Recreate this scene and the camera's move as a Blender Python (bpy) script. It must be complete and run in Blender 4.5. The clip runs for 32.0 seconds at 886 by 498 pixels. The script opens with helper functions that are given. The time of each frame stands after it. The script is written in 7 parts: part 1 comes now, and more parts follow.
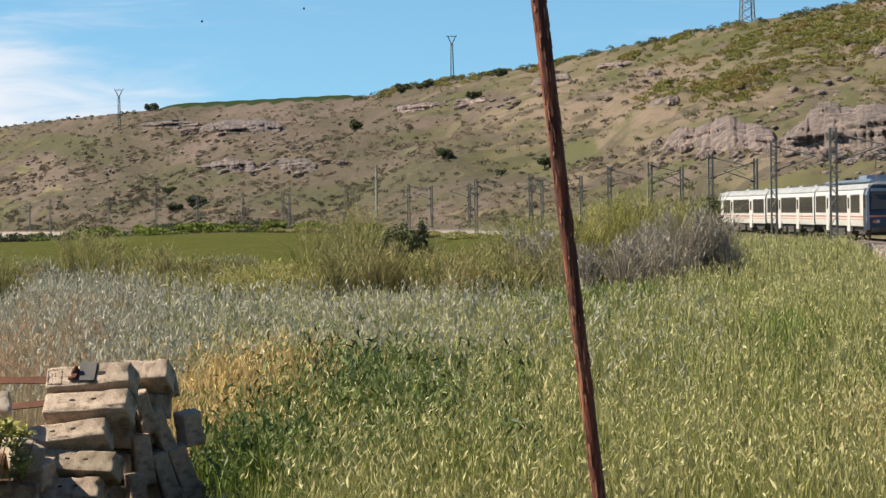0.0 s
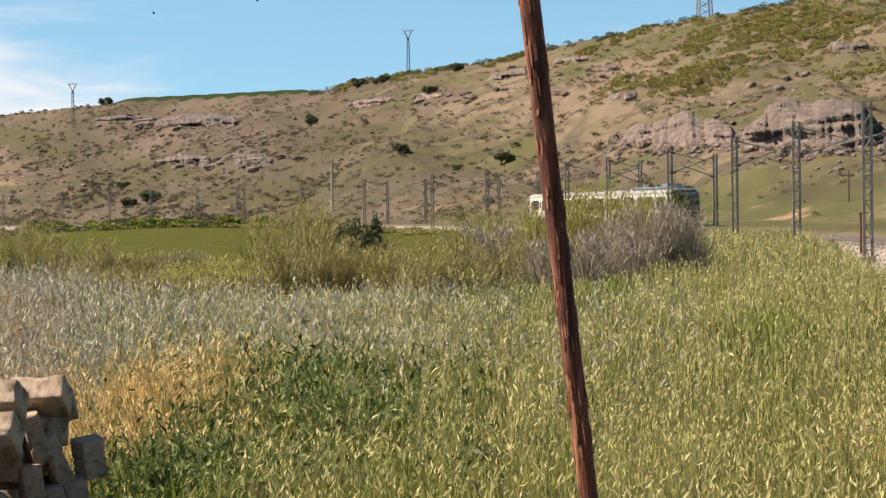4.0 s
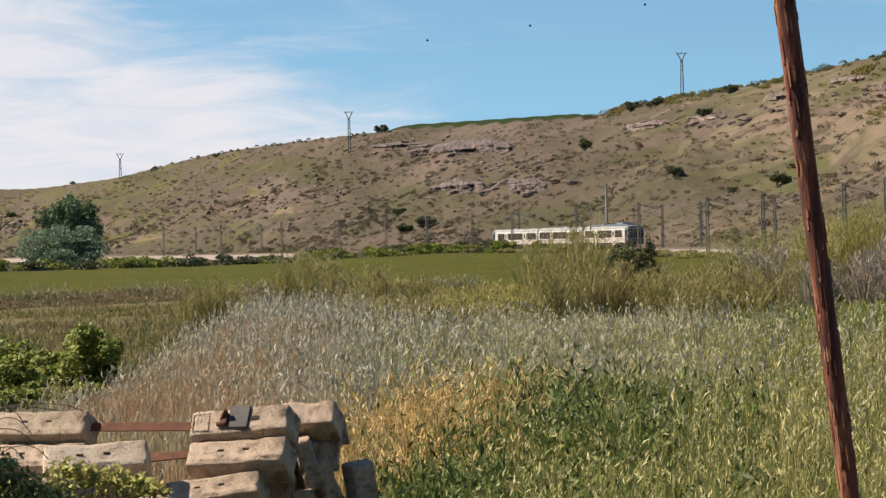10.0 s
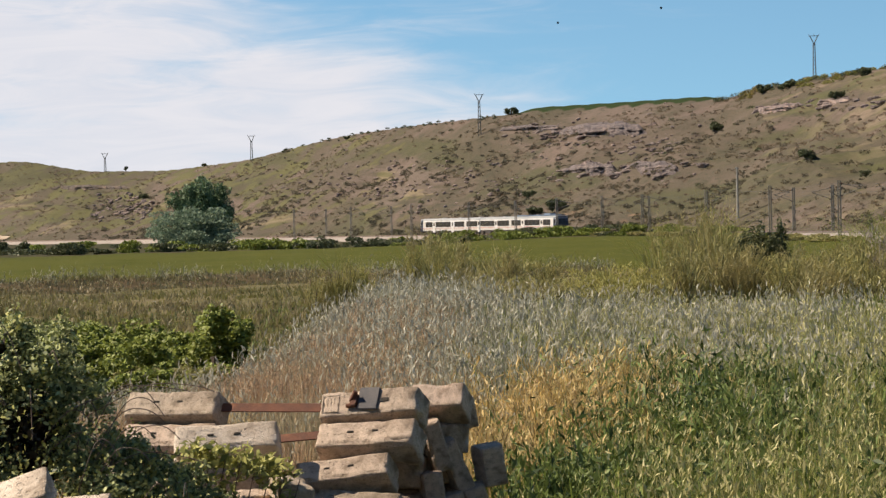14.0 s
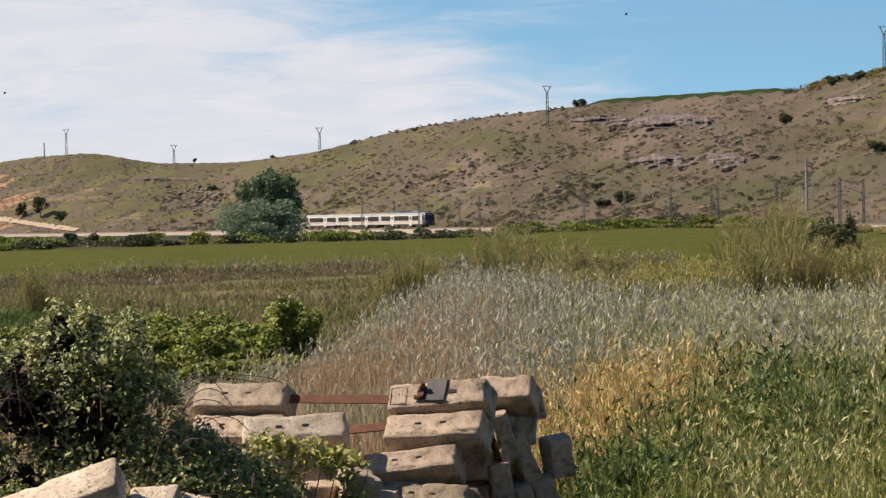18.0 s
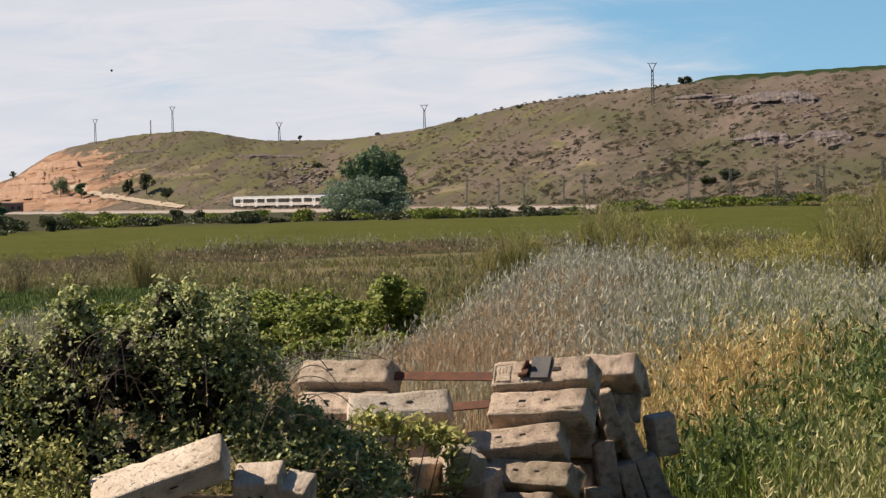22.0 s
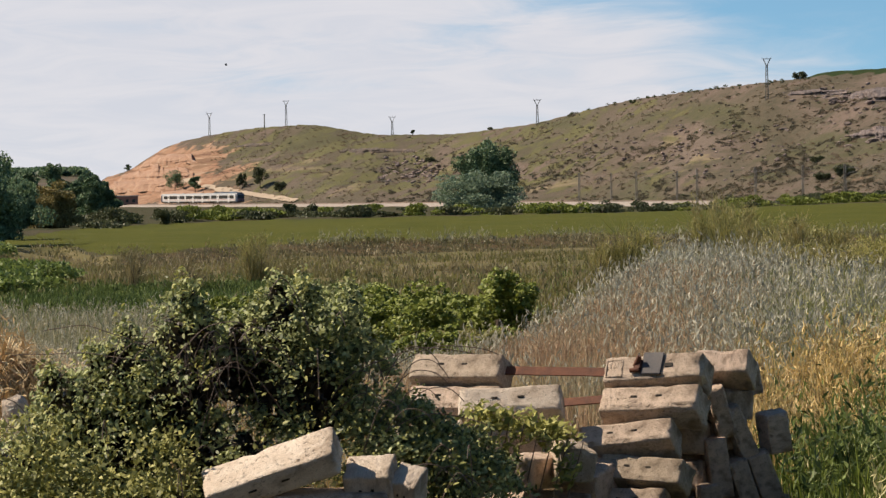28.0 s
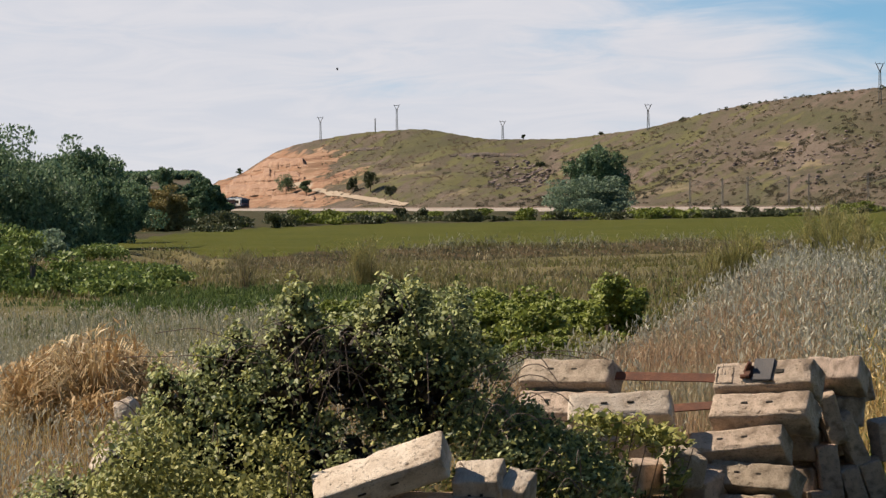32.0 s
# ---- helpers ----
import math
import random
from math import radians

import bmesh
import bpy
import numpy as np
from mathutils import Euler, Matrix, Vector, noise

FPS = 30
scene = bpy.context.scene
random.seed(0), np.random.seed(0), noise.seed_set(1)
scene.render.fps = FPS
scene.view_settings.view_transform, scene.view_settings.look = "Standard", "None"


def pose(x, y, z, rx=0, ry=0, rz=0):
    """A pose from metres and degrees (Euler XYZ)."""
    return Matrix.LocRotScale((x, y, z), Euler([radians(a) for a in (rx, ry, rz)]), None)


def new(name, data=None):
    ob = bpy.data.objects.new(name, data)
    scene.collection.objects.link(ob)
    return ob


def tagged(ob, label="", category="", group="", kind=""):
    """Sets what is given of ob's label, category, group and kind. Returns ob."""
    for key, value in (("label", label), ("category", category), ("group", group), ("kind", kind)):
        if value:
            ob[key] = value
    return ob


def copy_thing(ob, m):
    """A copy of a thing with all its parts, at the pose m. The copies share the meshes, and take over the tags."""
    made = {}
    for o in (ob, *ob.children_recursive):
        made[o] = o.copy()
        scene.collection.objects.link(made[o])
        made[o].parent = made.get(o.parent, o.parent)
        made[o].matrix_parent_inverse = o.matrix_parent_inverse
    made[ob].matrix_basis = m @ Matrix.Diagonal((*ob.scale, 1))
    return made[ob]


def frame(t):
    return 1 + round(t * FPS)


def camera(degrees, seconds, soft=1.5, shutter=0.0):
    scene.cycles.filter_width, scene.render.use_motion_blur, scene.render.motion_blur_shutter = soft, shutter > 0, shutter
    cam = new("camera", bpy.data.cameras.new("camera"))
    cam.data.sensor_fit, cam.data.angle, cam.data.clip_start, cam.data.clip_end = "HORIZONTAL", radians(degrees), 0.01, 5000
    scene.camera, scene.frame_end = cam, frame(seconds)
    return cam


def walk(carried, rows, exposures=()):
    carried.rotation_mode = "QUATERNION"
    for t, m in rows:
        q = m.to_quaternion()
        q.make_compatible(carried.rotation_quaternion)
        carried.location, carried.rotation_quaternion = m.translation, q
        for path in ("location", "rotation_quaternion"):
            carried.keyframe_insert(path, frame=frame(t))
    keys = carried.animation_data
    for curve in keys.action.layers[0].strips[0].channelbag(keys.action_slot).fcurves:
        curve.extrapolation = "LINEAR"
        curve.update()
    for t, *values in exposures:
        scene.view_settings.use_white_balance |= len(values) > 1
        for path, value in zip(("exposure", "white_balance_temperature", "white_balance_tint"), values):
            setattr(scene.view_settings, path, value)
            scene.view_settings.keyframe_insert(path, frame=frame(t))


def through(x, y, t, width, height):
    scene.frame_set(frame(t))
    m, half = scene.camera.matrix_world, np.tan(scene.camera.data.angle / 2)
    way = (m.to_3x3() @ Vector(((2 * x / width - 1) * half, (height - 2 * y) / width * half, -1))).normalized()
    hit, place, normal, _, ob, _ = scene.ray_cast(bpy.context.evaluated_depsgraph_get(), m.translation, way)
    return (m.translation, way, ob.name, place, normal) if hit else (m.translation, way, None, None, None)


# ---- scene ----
# ---- camera ----
cam = camera(19.77, 32.0, soft=1.4)
EYE = 1.6
# seconds, sideways sway, metres stepped back, yaw, pitch, roll
ROWS = [
    (0, -0.085, 3.5, -7.246, -0.887, -0.91), (0.5, -0.075, 3.5, -7.435, -0.84, -0.987), (0.9, -0.05, 3.3, -7.436, -0.81, -1.04),
    (1, -0.04, 1.6, -7.427, -0.976, -1.049), (1.5, -0.03, 0.27, -7.706, -1.212, -1.018), (2, -0.03, 0, -7.857, -1.247, -0.821),
    (2.5, -0.03, 0, -8.25, -1.283, -0.759), (3, -0.03, 0, -8.547, -1.199, -0.816), (3.5, -0.03, 0, -8.443, -1.12, -0.824),
    (4, -0.03, 0, -8.233, -1, -0.82), (4.5, -0.03, 0, -7.851, -0.893, -0.868), (6.5, -0.015, 0, -7.854, -0.597, -1.158),
    (7, 0.004, 0, -6.806, -0.584, -1.496), (7.5, 0.012, 0, -6.202, -0.655, -1.557), (8, 0.02, 0, -5.402, -0.663, -1.558),
    (8.5, 0.015, 0, -4.691, -0.626, -1.408), (9, 0.011, 0, -3.832, -0.505, -1.121), (9.5, 0.022, 0, -2.93, -0.242, -1.381),
    (10, 0.03, 0, -2.045, -0.331, -1.448), (10.5, 0.028, 0, -1.901, -0.482, -1.32), (11, 0.026, 0, -1.664, -0.448, -1.268),
    (11.5, 0.026, 0, -1.027, -0.346, -1.29), (12, 0.025, 0, -1.183, -0.378, -1.102), (12.5, 0.028, 0, -0.942, -0.391, -1.102),
    (13, 0.03, 0, -0.146, -0.516, -1.3), (13.5, 0.03, 0, 0.759, -0.613, -1.29), (15.5, 0.03, 0, 1.008, -0.793, -1.246),
    (16, 0.03, 0, 1.234, -0.933, -1.291), (16.5, 0.03, 0, 1.713, -0.887, -1.178), (17, 0.03, 0, 1.968, -0.786, -1.248),
    (17.5, 0.03, 0, 2.154, -0.744, -1.399), (18, 0.03, 0, 2.419, -0.806, -1.237), (18.5, 0.03, 0, 2.749, -0.863, -1.044),
    (19, 0.03, 0, 2.871, -0.838, -1.007), (19.5, 0.03, 0, 2.553, -0.863, -1.24), (20, 0.03, 0, 3.198, -1.042, -1.241),
    (20.5, 0.03, 0, 4.056, -1.075, -1.224), (21, 0.03, 0, 4.242, -1.16, -1.052), (21.5, 0.03, 0, 4.732, -1.227, -1.053),
    (22, 0.03, 0, 4.783, -1.266, -1.155), (22.5, 0.03, 0, 5.249, -1.255, -1.198), (23, 0.03, 0, 5.776, -1.253, -1.229),
    (23.5, 0.03, 0, 6.209, -1.321, -1.137), (24, 0.03, 0, 6.165, -1.294, -1.159), (24.5, 0.03, 0, 5.889, -1.349, -1.067),
    (26.5, 0.03, 0, 6.771, -1.267, -0.929), (27, 0.03, 0, 7.134, -1.216, -0.977), (27.5, 0.03, 0, 7.306, -1.309, -1.025),
    (28, 0.03, 0, 7.311, -1.341, -0.9), (28.5, 0.03, 0, 7.777, -1.244, -0.933), (29, 0.03, 0, 8.425, -1.166, -0.876),
    (29.5, 0.03, 0, 8.485, -1.233, -0.675), (30, 0.03, 0, 8.648, -1.241, -0.586), (30.5, 0.03, 0, 8.843, -1.143, -0.746),
    (31, 0.03, 0, 9.528, -1.153, -0.711), (31.5, 0.03, 0, 9.614, -1.164, -0.729), (32, 0.03, 0, 9.789, -1.204, -0.717),
]


def stand(x, back, yaw, pitch, roll):
    m = pose(x, 0, EYE, 90 + pitch, 0, yaw) @ pose(0, 0, 0, 0, 0, roll)
    return m @ Matrix.Translation((0, 0, back))


walk(cam, [(t, stand(x, b, yaw, p, r)) for t, x, b, yaw, p, r in ROWS], [(0.0, 0.28, 6200, 5), (1.0, 0.28, 6500, 6), (2.0, 0.38, 6900, 10), (4.5, 0.41, 6850, 10), (9.0, 0.19, 6600, 10), (13.0, 0.12, 6500, 10), (20.0, 0.06, 6500, 10), (29.0, -0.02, 6500, 10), (32.0, -0.03, 6500, 10)])

# ---- light ----
SUN_AZ, SUN_EL = -84.0, 46.0      # degrees clockwise from +y, degrees over the horizon
sun_dir = Vector((math.sin(radians(SUN_AZ)) * math.cos(radians(SUN_EL)), math.cos(radians(SUN_AZ)) * math.cos(radians(SUN_EL)), math.sin(radians(SUN_EL))))
lamp = new("sun", bpy.data.lights.new("sun", "SUN"))
lamp.data.energy, lamp.data.angle, lamp.data.color = 6.3, radians(0.6), (1.0, 0.86, 0.685)
lamp.rotation_euler = sun_dir.to_track_quat("Z", "Y").to_euler()


class Nodes:
    """A small helper to wire a node tree."""

    def __init__(self, tree):
        self.tree = tree
        tree.nodes.clear()

    def add(self, kind):
        return self.tree.nodes.new(kind)

    def put(self, a, b):
        self.tree.links.new(a, b)

    def math(self, op, a, b=None, clamp=False):
        n = self.add("ShaderNodeMath")
        n.operation, n.use_clamp = op, clamp
        for i, v in enumerate((a, b)):
            if v is None:
                continue
            if isinstance(v, (int, float)):
                n.inputs[i].default_value = v
            else:
                self.put(v, n.inputs[i])
        return n.outputs[0]

    def noise(self, vector, scale, detail=4.0, rough=0.55, dist=0.0):
        n = self.add("ShaderNodeTexNoise")
        n.inputs["Scale"].default_value, n.inputs["Detail"].default_value = scale, detail
        n.inputs["Roughness"].default_value, n.inputs["Distortion"].default_value = rough, dist
        self.put(vector, n.inputs["Vector"])
        return n.outputs["Fac"]

    def ramp(self, fac, low, high):
        n = self.add("ShaderNodeMapRange")
        n.clamp, n.interpolation_type = True, "SMOOTHSTEP"
        n.inputs["From Min"].default_value, n.inputs["From Max"].default_value = low, high
        self.put(fac, n.inputs["Value"])
        return n.outputs["Result"]

    def mix(self, fac, a, b, blend="MIX"):
        n = self.add("ShaderNodeMix")
        n.data_type, n.blend_type = "RGBA", blend
        for socket, v in ((n.inputs[0], fac), (n.inputs[6], a), (n.inputs[7], b)):
            if isinstance(v, (int, float)):
                socket.default_value = v
            elif isinstance(v, tuple):
                socket.default_value = (*v, 1.0)
            else:
                self.put(v, socket)
        return n.outputs[2]


def build_world():
    world = bpy.data.worlds.new("sky")
    scene.world = world
    world.use_nodes = True
    n = Nodes(world.node_tree)
    sky = n.add("ShaderNodeTexSky")
    sky.sky_type, sky.sun_disc = "NISHITA", False
    sky.sun_elevation, sky.sun_rotation = radians(SUN_EL), radians(SUN_AZ)
    sky.air_density, sky.dust_density, sky.ozone_density = 1.0, 0.35, 1.6
    coord = n.add("ShaderNodeTexCoord")
    split = n.add("ShaderNodeSeparateXYZ")
    n.put(coord.outputs["Generated"], split.inputs[0])
    lifted = n.add("ShaderNodeVectorMath")
    lifted.operation = "MULTIPLY_ADD"
    lifted.inputs[1].default_value, lifted.inputs[2].default_value = (1.0, 1.0, 1.3), (0.0, 0.0, 0.13)
    n.put(coord.outputs["Generated"], lifted.inputs[0])
    n.put(lifted.outputs[0], sky.inputs[0])
    az = n.math("ARCTAN2", split.outputs["X"], split.outputs["Y"])
    el = n.math("MAXIMUM", split.outputs["Z"], 0.0)
    flat = n.add("ShaderNodeCombineXYZ")
    n.put(n.math("MULTIPLY", az, 6.0), flat.inputs["X"])
    n.put(n.math("MULTIPLY", el, 34.0), flat.inputs["Y"])
    veil = n.noise(flat.outputs[0], 1.0, 5.0, 0.5, 0.6)
    wisps = n.noise(flat.outputs[0], 2.6, 7.0, 0.6, 1.2)
    # the cloud bank thickens to the west and thins overhead
    west = n.ramp(az, 0.16, -0.10)
    high = n.ramp(n.math("ADD", el, n.math("MULTIPLY", n.math("MAXIMUM", az, -0.35), 0.28)), 0.11, 0.005)
    bank = n.math("MULTIPLY", n.math("MULTIPLY", west, high), 0.62)
    thick = n.math("ADD", n.math("ADD", n.math("MULTIPLY", veil, 0.95), n.math("MULTIPLY", wisps, 0.48)), bank)
    cover = n.ramp(thick, 0.76, 1.30)
    cover = n.math("MULTIPLY", n.math("MULTIPLY", cover, 0.92), n.ramp(el, 0.42, 0.16))
    cover = n.math("MULTIPLY", cover, n.math("ADD", n.math("MULTIPLY", n.ramp(n.math("ABSOLUTE", az), 1.3, 0.6), 0.85), 0.15))
    tint = n.mix(n.ramp(wisps, 0.3, 0.7), (6.6, 6.6, 7.1), (7.4, 7.15, 7.4))
    blue = n.mix(1.0, sky.outputs[0], (1.02, 1.29, 1.26), "MULTIPLY")
    blue = n.mix(n.ramp(el, 0.12, 0.75), blue, n.mix(1.0, blue, (0.42, 0.46, 0.55), "MULTIPLY"))
    colour = n.mix(cover, blue, tint)
    back = n.add("ShaderNodeBackground")
    back.inputs["Strength"].default_value = 0.105
    n.put(colour, back.inputs["Color"])
    n.put(back.outputs[0], n.add("ShaderNodeOutputWorld").inputs["Surface"])


build_world()

# ---- materials ----


def surface(name, a, b, scale=4.0, rough=0.8, bump=0.3, fine=40.0, metal=0.0, c=None, patch=1.2, spread=(0.35, 0.65), island=0.0, objects=0.0, depth=0.02, grit=0.0, stretch=None):
    """Two colours mixed by a broad noise and a fine one, a third in blotches, with relief."""
    m = bpy.data.materials.new(name)
    m.use_nodes = True
    n = Nodes(m.node_tree)
    where = n.add("ShaderNodeTexCoord").outputs["Object"]
    if stretch:
        longer = n.add("ShaderNodeVectorMath")
        longer.operation = "MULTIPLY"
        longer.inputs[1].default_value = stretch
        n.put(where, longer.inputs[0])
        where = longer.outputs[0]
    broad, grain = n.noise(where, scale, 5.0), n.noise(where, fine, 4.0, 0.65)
    fac = n.ramp(n.math("ADD", n.math("MULTIPLY", broad, 0.7), n.math("MULTIPLY", grain, 0.3)), *spread)
    col = n.mix(fac, a, b)
    if c:
        col = n.mix(n.ramp(n.noise(where, patch, 6.0, 0.6, 0.5), 0.52, 0.68), col, c)
    height = n.math("ADD", broad, grain)
    if grit:
        # aggregate, pits and dark lichen specks
        speck, pit = n.noise(where, 110.0, 3.0, 0.7), n.noise(where, 38.0, 4.0, 0.6)
        col = n.mix(n.math("MULTIPLY", n.ramp(speck, 0.45, 0.30), grit), col, (0.16, 0.12, 0.09))
        col = n.mix(n.math("MULTIPLY", n.ramp(pit, 0.58, 0.70), grit), col, (0.17, 0.13, 0.095))
        col = n.mix(n.math("MULTIPLY", n.ramp(n.noise(where, 16.0, 5.0, 0.65), 0.56, 0.68), grit * 0.8), col, (0.72, 0.60, 0.47))
        height = n.math("SUBTRACT", n.math("ADD", n.math("MULTIPLY", broad, 0.5), speck), n.ramp(pit, 0.56, 0.70))
    if island or objects:
        source = n.add("ShaderNodeNewGeometry").outputs["Random Per Island"] if island else n.add("ShaderNodeObjectInfo").outputs["Random"]
        amount = island or objects
        hsv = n.add("ShaderNodeHueSaturation")
        n.put(n.math("ADD", n.math("MULTIPLY", source, amount), 1.0 - amount / 2), hsv.inputs["Value"])
        n.put(n.math("ADD", n.math("MULTIPLY", source, -0.06 * amount), 0.5 + 0.03 * amount), hsv.inputs["Hue"])
        n.put(col, hsv.inputs["Color"])
        col = hsv.outputs[0]
    bsdf = n.add("ShaderNodeBsdfPrincipled")
    n.put(col, bsdf.inputs["Base Color"])
    bsdf.inputs["Metallic"].default_value = metal
    n.put(n.math("ADD", n.math("MULTIPLY", grain, 0.2), rough - 0.1, True), bsdf.inputs["Roughness"])
    if bump:
        relief = n.add("ShaderNodeBump")
        relief.inputs["Strength"].default_value, relief.inputs["Distance"].default_value = bump, depth
        n.put(height, relief.inputs["Height"])
        n.put(relief.outputs[0], bsdf.inputs["Normal"])
    n.put(bsdf.outputs[0], n.add("ShaderNodeOutputMaterial").inputs["Surface"])
    return m


def leaf(name, a, b, c=None, through=0.3, rough=0.55, patch=0.25, gloss=0.3):
    """Foliage: each leaf or blade has its own tone between a and b, whole patches lean to c; light comes through."""
    m = bpy.data.materials.new(name)
    m.use_nodes = True
    n = Nodes(m.node_tree)
    geo = n.add("ShaderNodeNewGeometry")
    tone = n.math("ADD", n.math("MULTIPLY", geo.outputs["Random Per Island"], 0.75), n.math("MULTIPLY", n.noise(geo.outputs["Position"], 1.6, 3.0), 0.5))
    col = n.mix(n.ramp(tone, 0.1, 1.0), a, b)
    if c:
        col = n.mix(n.ramp(n.noise(geo.outputs["Position"], patch, 3.0, 0.6), 0.45, 0.62), col, c)
    bsdf, trans, mixer = n.add("ShaderNodeBsdfPrincipled"), n.add("ShaderNodeBsdfTranslucent"), n.add("ShaderNodeMixShader")
    n.put(col, bsdf.inputs["Base Color"])
    n.put(col, trans.inputs["Color"])
    bsdf.inputs["Roughness"].default_value = rough
    bsdf.inputs["Specular IOR Level"].default_value = gloss
    mixer.inputs[0].default_value = through
    n.put(bsdf.outputs[0], mixer.inputs[1])
    n.put(trans.outputs[0], mixer.inputs[2])
    n.put(mixer.outputs[0], n.add("ShaderNodeOutputMaterial").inputs["Surface"])
    return m


def ground_material():
    m = bpy.data.materials.new("ground")
    m.use_nodes = True
    n = Nodes(m.node_tree)
    pos = n.add("ShaderNodeNewGeometry").outputs["Position"]

    def zone(name):
        layer = n.add("ShaderNodeAttribute")
        layer.attribute_name = name
        return layer.outputs["Fac"]

    broad, mid, fine = n.noise(pos, 0.012, 5.0), n.noise(pos, 0.09, 6.0, 0.65), n.noise(pos, 0.9, 5.0, 0.7)
    near = n.mix(n.ramp(mid, 0.35, 0.65), (0.075, 0.062, 0.036), (0.052, 0.054, 0.024))
    along = n.add("ShaderNodeVectorMath")
    along.operation = "MULTIPLY"
    along.inputs[1].default_value = (0.010, 0.010, 0.075)
    n.put(pos, along.inputs[0])
    band, patch = n.noise(along.outputs[0], 1.0, 6.0, 0.62, 0.7), n.noise(pos, 0.03, 6.0, 0.68, 0.9)
    scrub = n.mix(n.ramp(broad, 0.38, 0.62), (0.107, 0.089, 0.062), (0.130, 0.102, 0.078))
    scrub = n.mix(n.ramp(mid, 0.45, 0.66), scrub, (0.085, 0.075, 0.051))
    scrub = n.mix(n.ramp(patch, 0.50, 0.64), scrub, (0.163, 0.122, 0.099))
    scrub = n.mix(n.math("MULTIPLY", n.ramp(band, 0.50, 0.62), 0.85), scrub, (0.089, 0.086, 0.045))
    scrub = n.mix(n.math("MULTIPLY", n.ramp(band, 0.44, 0.36), 0.75), scrub, (0.175, 0.133, 0.109))
    scrub = n.mix(n.math("MULTIPLY", n.ramp(n.noise(pos, 0.30, 5.0, 0.7), 0.54, 0.66), 0.7), scrub, (0.071, 0.066, 0.044))
    scrub = n.mix(n.ramp(fine, 0.54, 0.68), scrub, (0.071, 0.067, 0.045))
    tan = n.mix(n.ramp(band, 0.40, 0.60), (0.220, 0.166, 0.123), (0.138, 0.118, 0.069))
    tan = n.mix(n.ramp(patch, 0.46, 0.60), tan, (0.104, 0.102, 0.048))
    tan = n.mix(n.ramp(fine, 0.54, 0.70), tan, (0.122, 0.102, 0.067))
    crop = n.mix(n.ramp(mid, 0.3, 0.7), (0.070, 0.077, 0.011), (0.094, 0.096, 0.016))
    soil = n.mix(n.ramp(mid, 0.35, 0.65), (0.29, 0.155, 0.095), (0.37, 0.235, 0.155))
    soil = n.mix(n.ramp(n.noise(pos, 0.05, 6.0, 0.7, 1.0), 0.5, 0.62), soil, (0.24, 0.15, 0.095))
    soil = n.mix(n.ramp(fine, 0.5, 0.75), soil, (0.27, 0.14, 0.085))
    beds = n.add("ShaderNodeVectorMath")
    beds.operation = "MULTIPLY"
    beds.inputs[1].default_value = (0.035, 0.035, 0.55)
    n.put(pos, beds.inputs[0])
    bed = n.noise(beds.outputs[0], 1.0, 6.0, 0.65, 0.4)
    soil = n.mix(n.ramp(bed, 0.54, 0.64), soil, (0.185, 0.105, 0.07))
    soil = n.mix(n.ramp(bed, 0.44, 0.34), soil, (0.40, 0.285, 0.205))
    meadow = n.mix(n.ramp(mid, 0.35, 0.65), (0.092, 0.097, 0.042), (0.128, 0.117, 0.056))
    meadow = n.mix(n.ramp(band, 0.46, 0.36), meadow, (0.225, 0.178, 0.112))
    meadow = n.mix(n.ramp(band, 0.57, 0.64), meadow, (0.085, 0.078, 0.045))
    reed = n.mix(n.ramp(mid, 0.35, 0.6), (0.112, 0.104, 0.042), (0.165, 0.136, 0.068))
    # olive-brown ditch bank, darkened in colour for the shade on its face
    bank = n.mix(n.ramp(n.noise(pos, 0.35, 5.0, 0.7), 0.4, 0.6), (0.048, 0.043, 0.020), (0.105, 0.074, 0.040))
    strip = n.mix(n.ramp(fine, 0.3, 0.7), (0.045, 0.072, 0.016), (0.085, 0.105, 0.028))
    plateau = n.mix(n.ramp(fine, 0.3, 0.7), (0.024, 0.040, 0.012), (0.036, 0.052, 0.016))
    col = near
    for name, tone in (("scrub", scrub), ("tan", tan), ("crop", crop), ("reed", reed), ("meadow", meadow), ("bank", bank), ("soil", soil), ("plateau", plateau), ("strip", strip)):
        share = zone(name)
        ragged = n.math("MULTIPLY", n.math("MULTIPLY", share, 8.0, True), 2.6 if name in ("soil", "meadow", "tan") else 0.8)
        edge = n.math("ADD", share, n.math("MULTIPLY", n.math("SUBTRACT", mid, 0.5), ragged))
        col = n.mix(n.ramp(edge, 0.38, 0.62), col, tone)
    bsdf, relief = n.add("ShaderNodeBsdfPrincipled"), n.add("ShaderNodeBump")
    bsdf.inputs["Roughness"].default_value = 0.95
    bsdf.inputs["Specular IOR Level"].default_value = 0.1
    relief.inputs["Strength"].default_value, relief.inputs["Distance"].default_value = 0.7, 0.5
    n.put(n.math("ADD", n.math("MULTIPLY", mid, 2.0), fine), relief.inputs["Height"])
    n.put(relief.outputs[0], bsdf.inputs["Normal"])
    n.put(col, bsdf.inputs["Base Color"])
    n.put(bsdf.outputs[0], n.add("ShaderNodeOutputMaterial").inputs["Surface"])
    return m


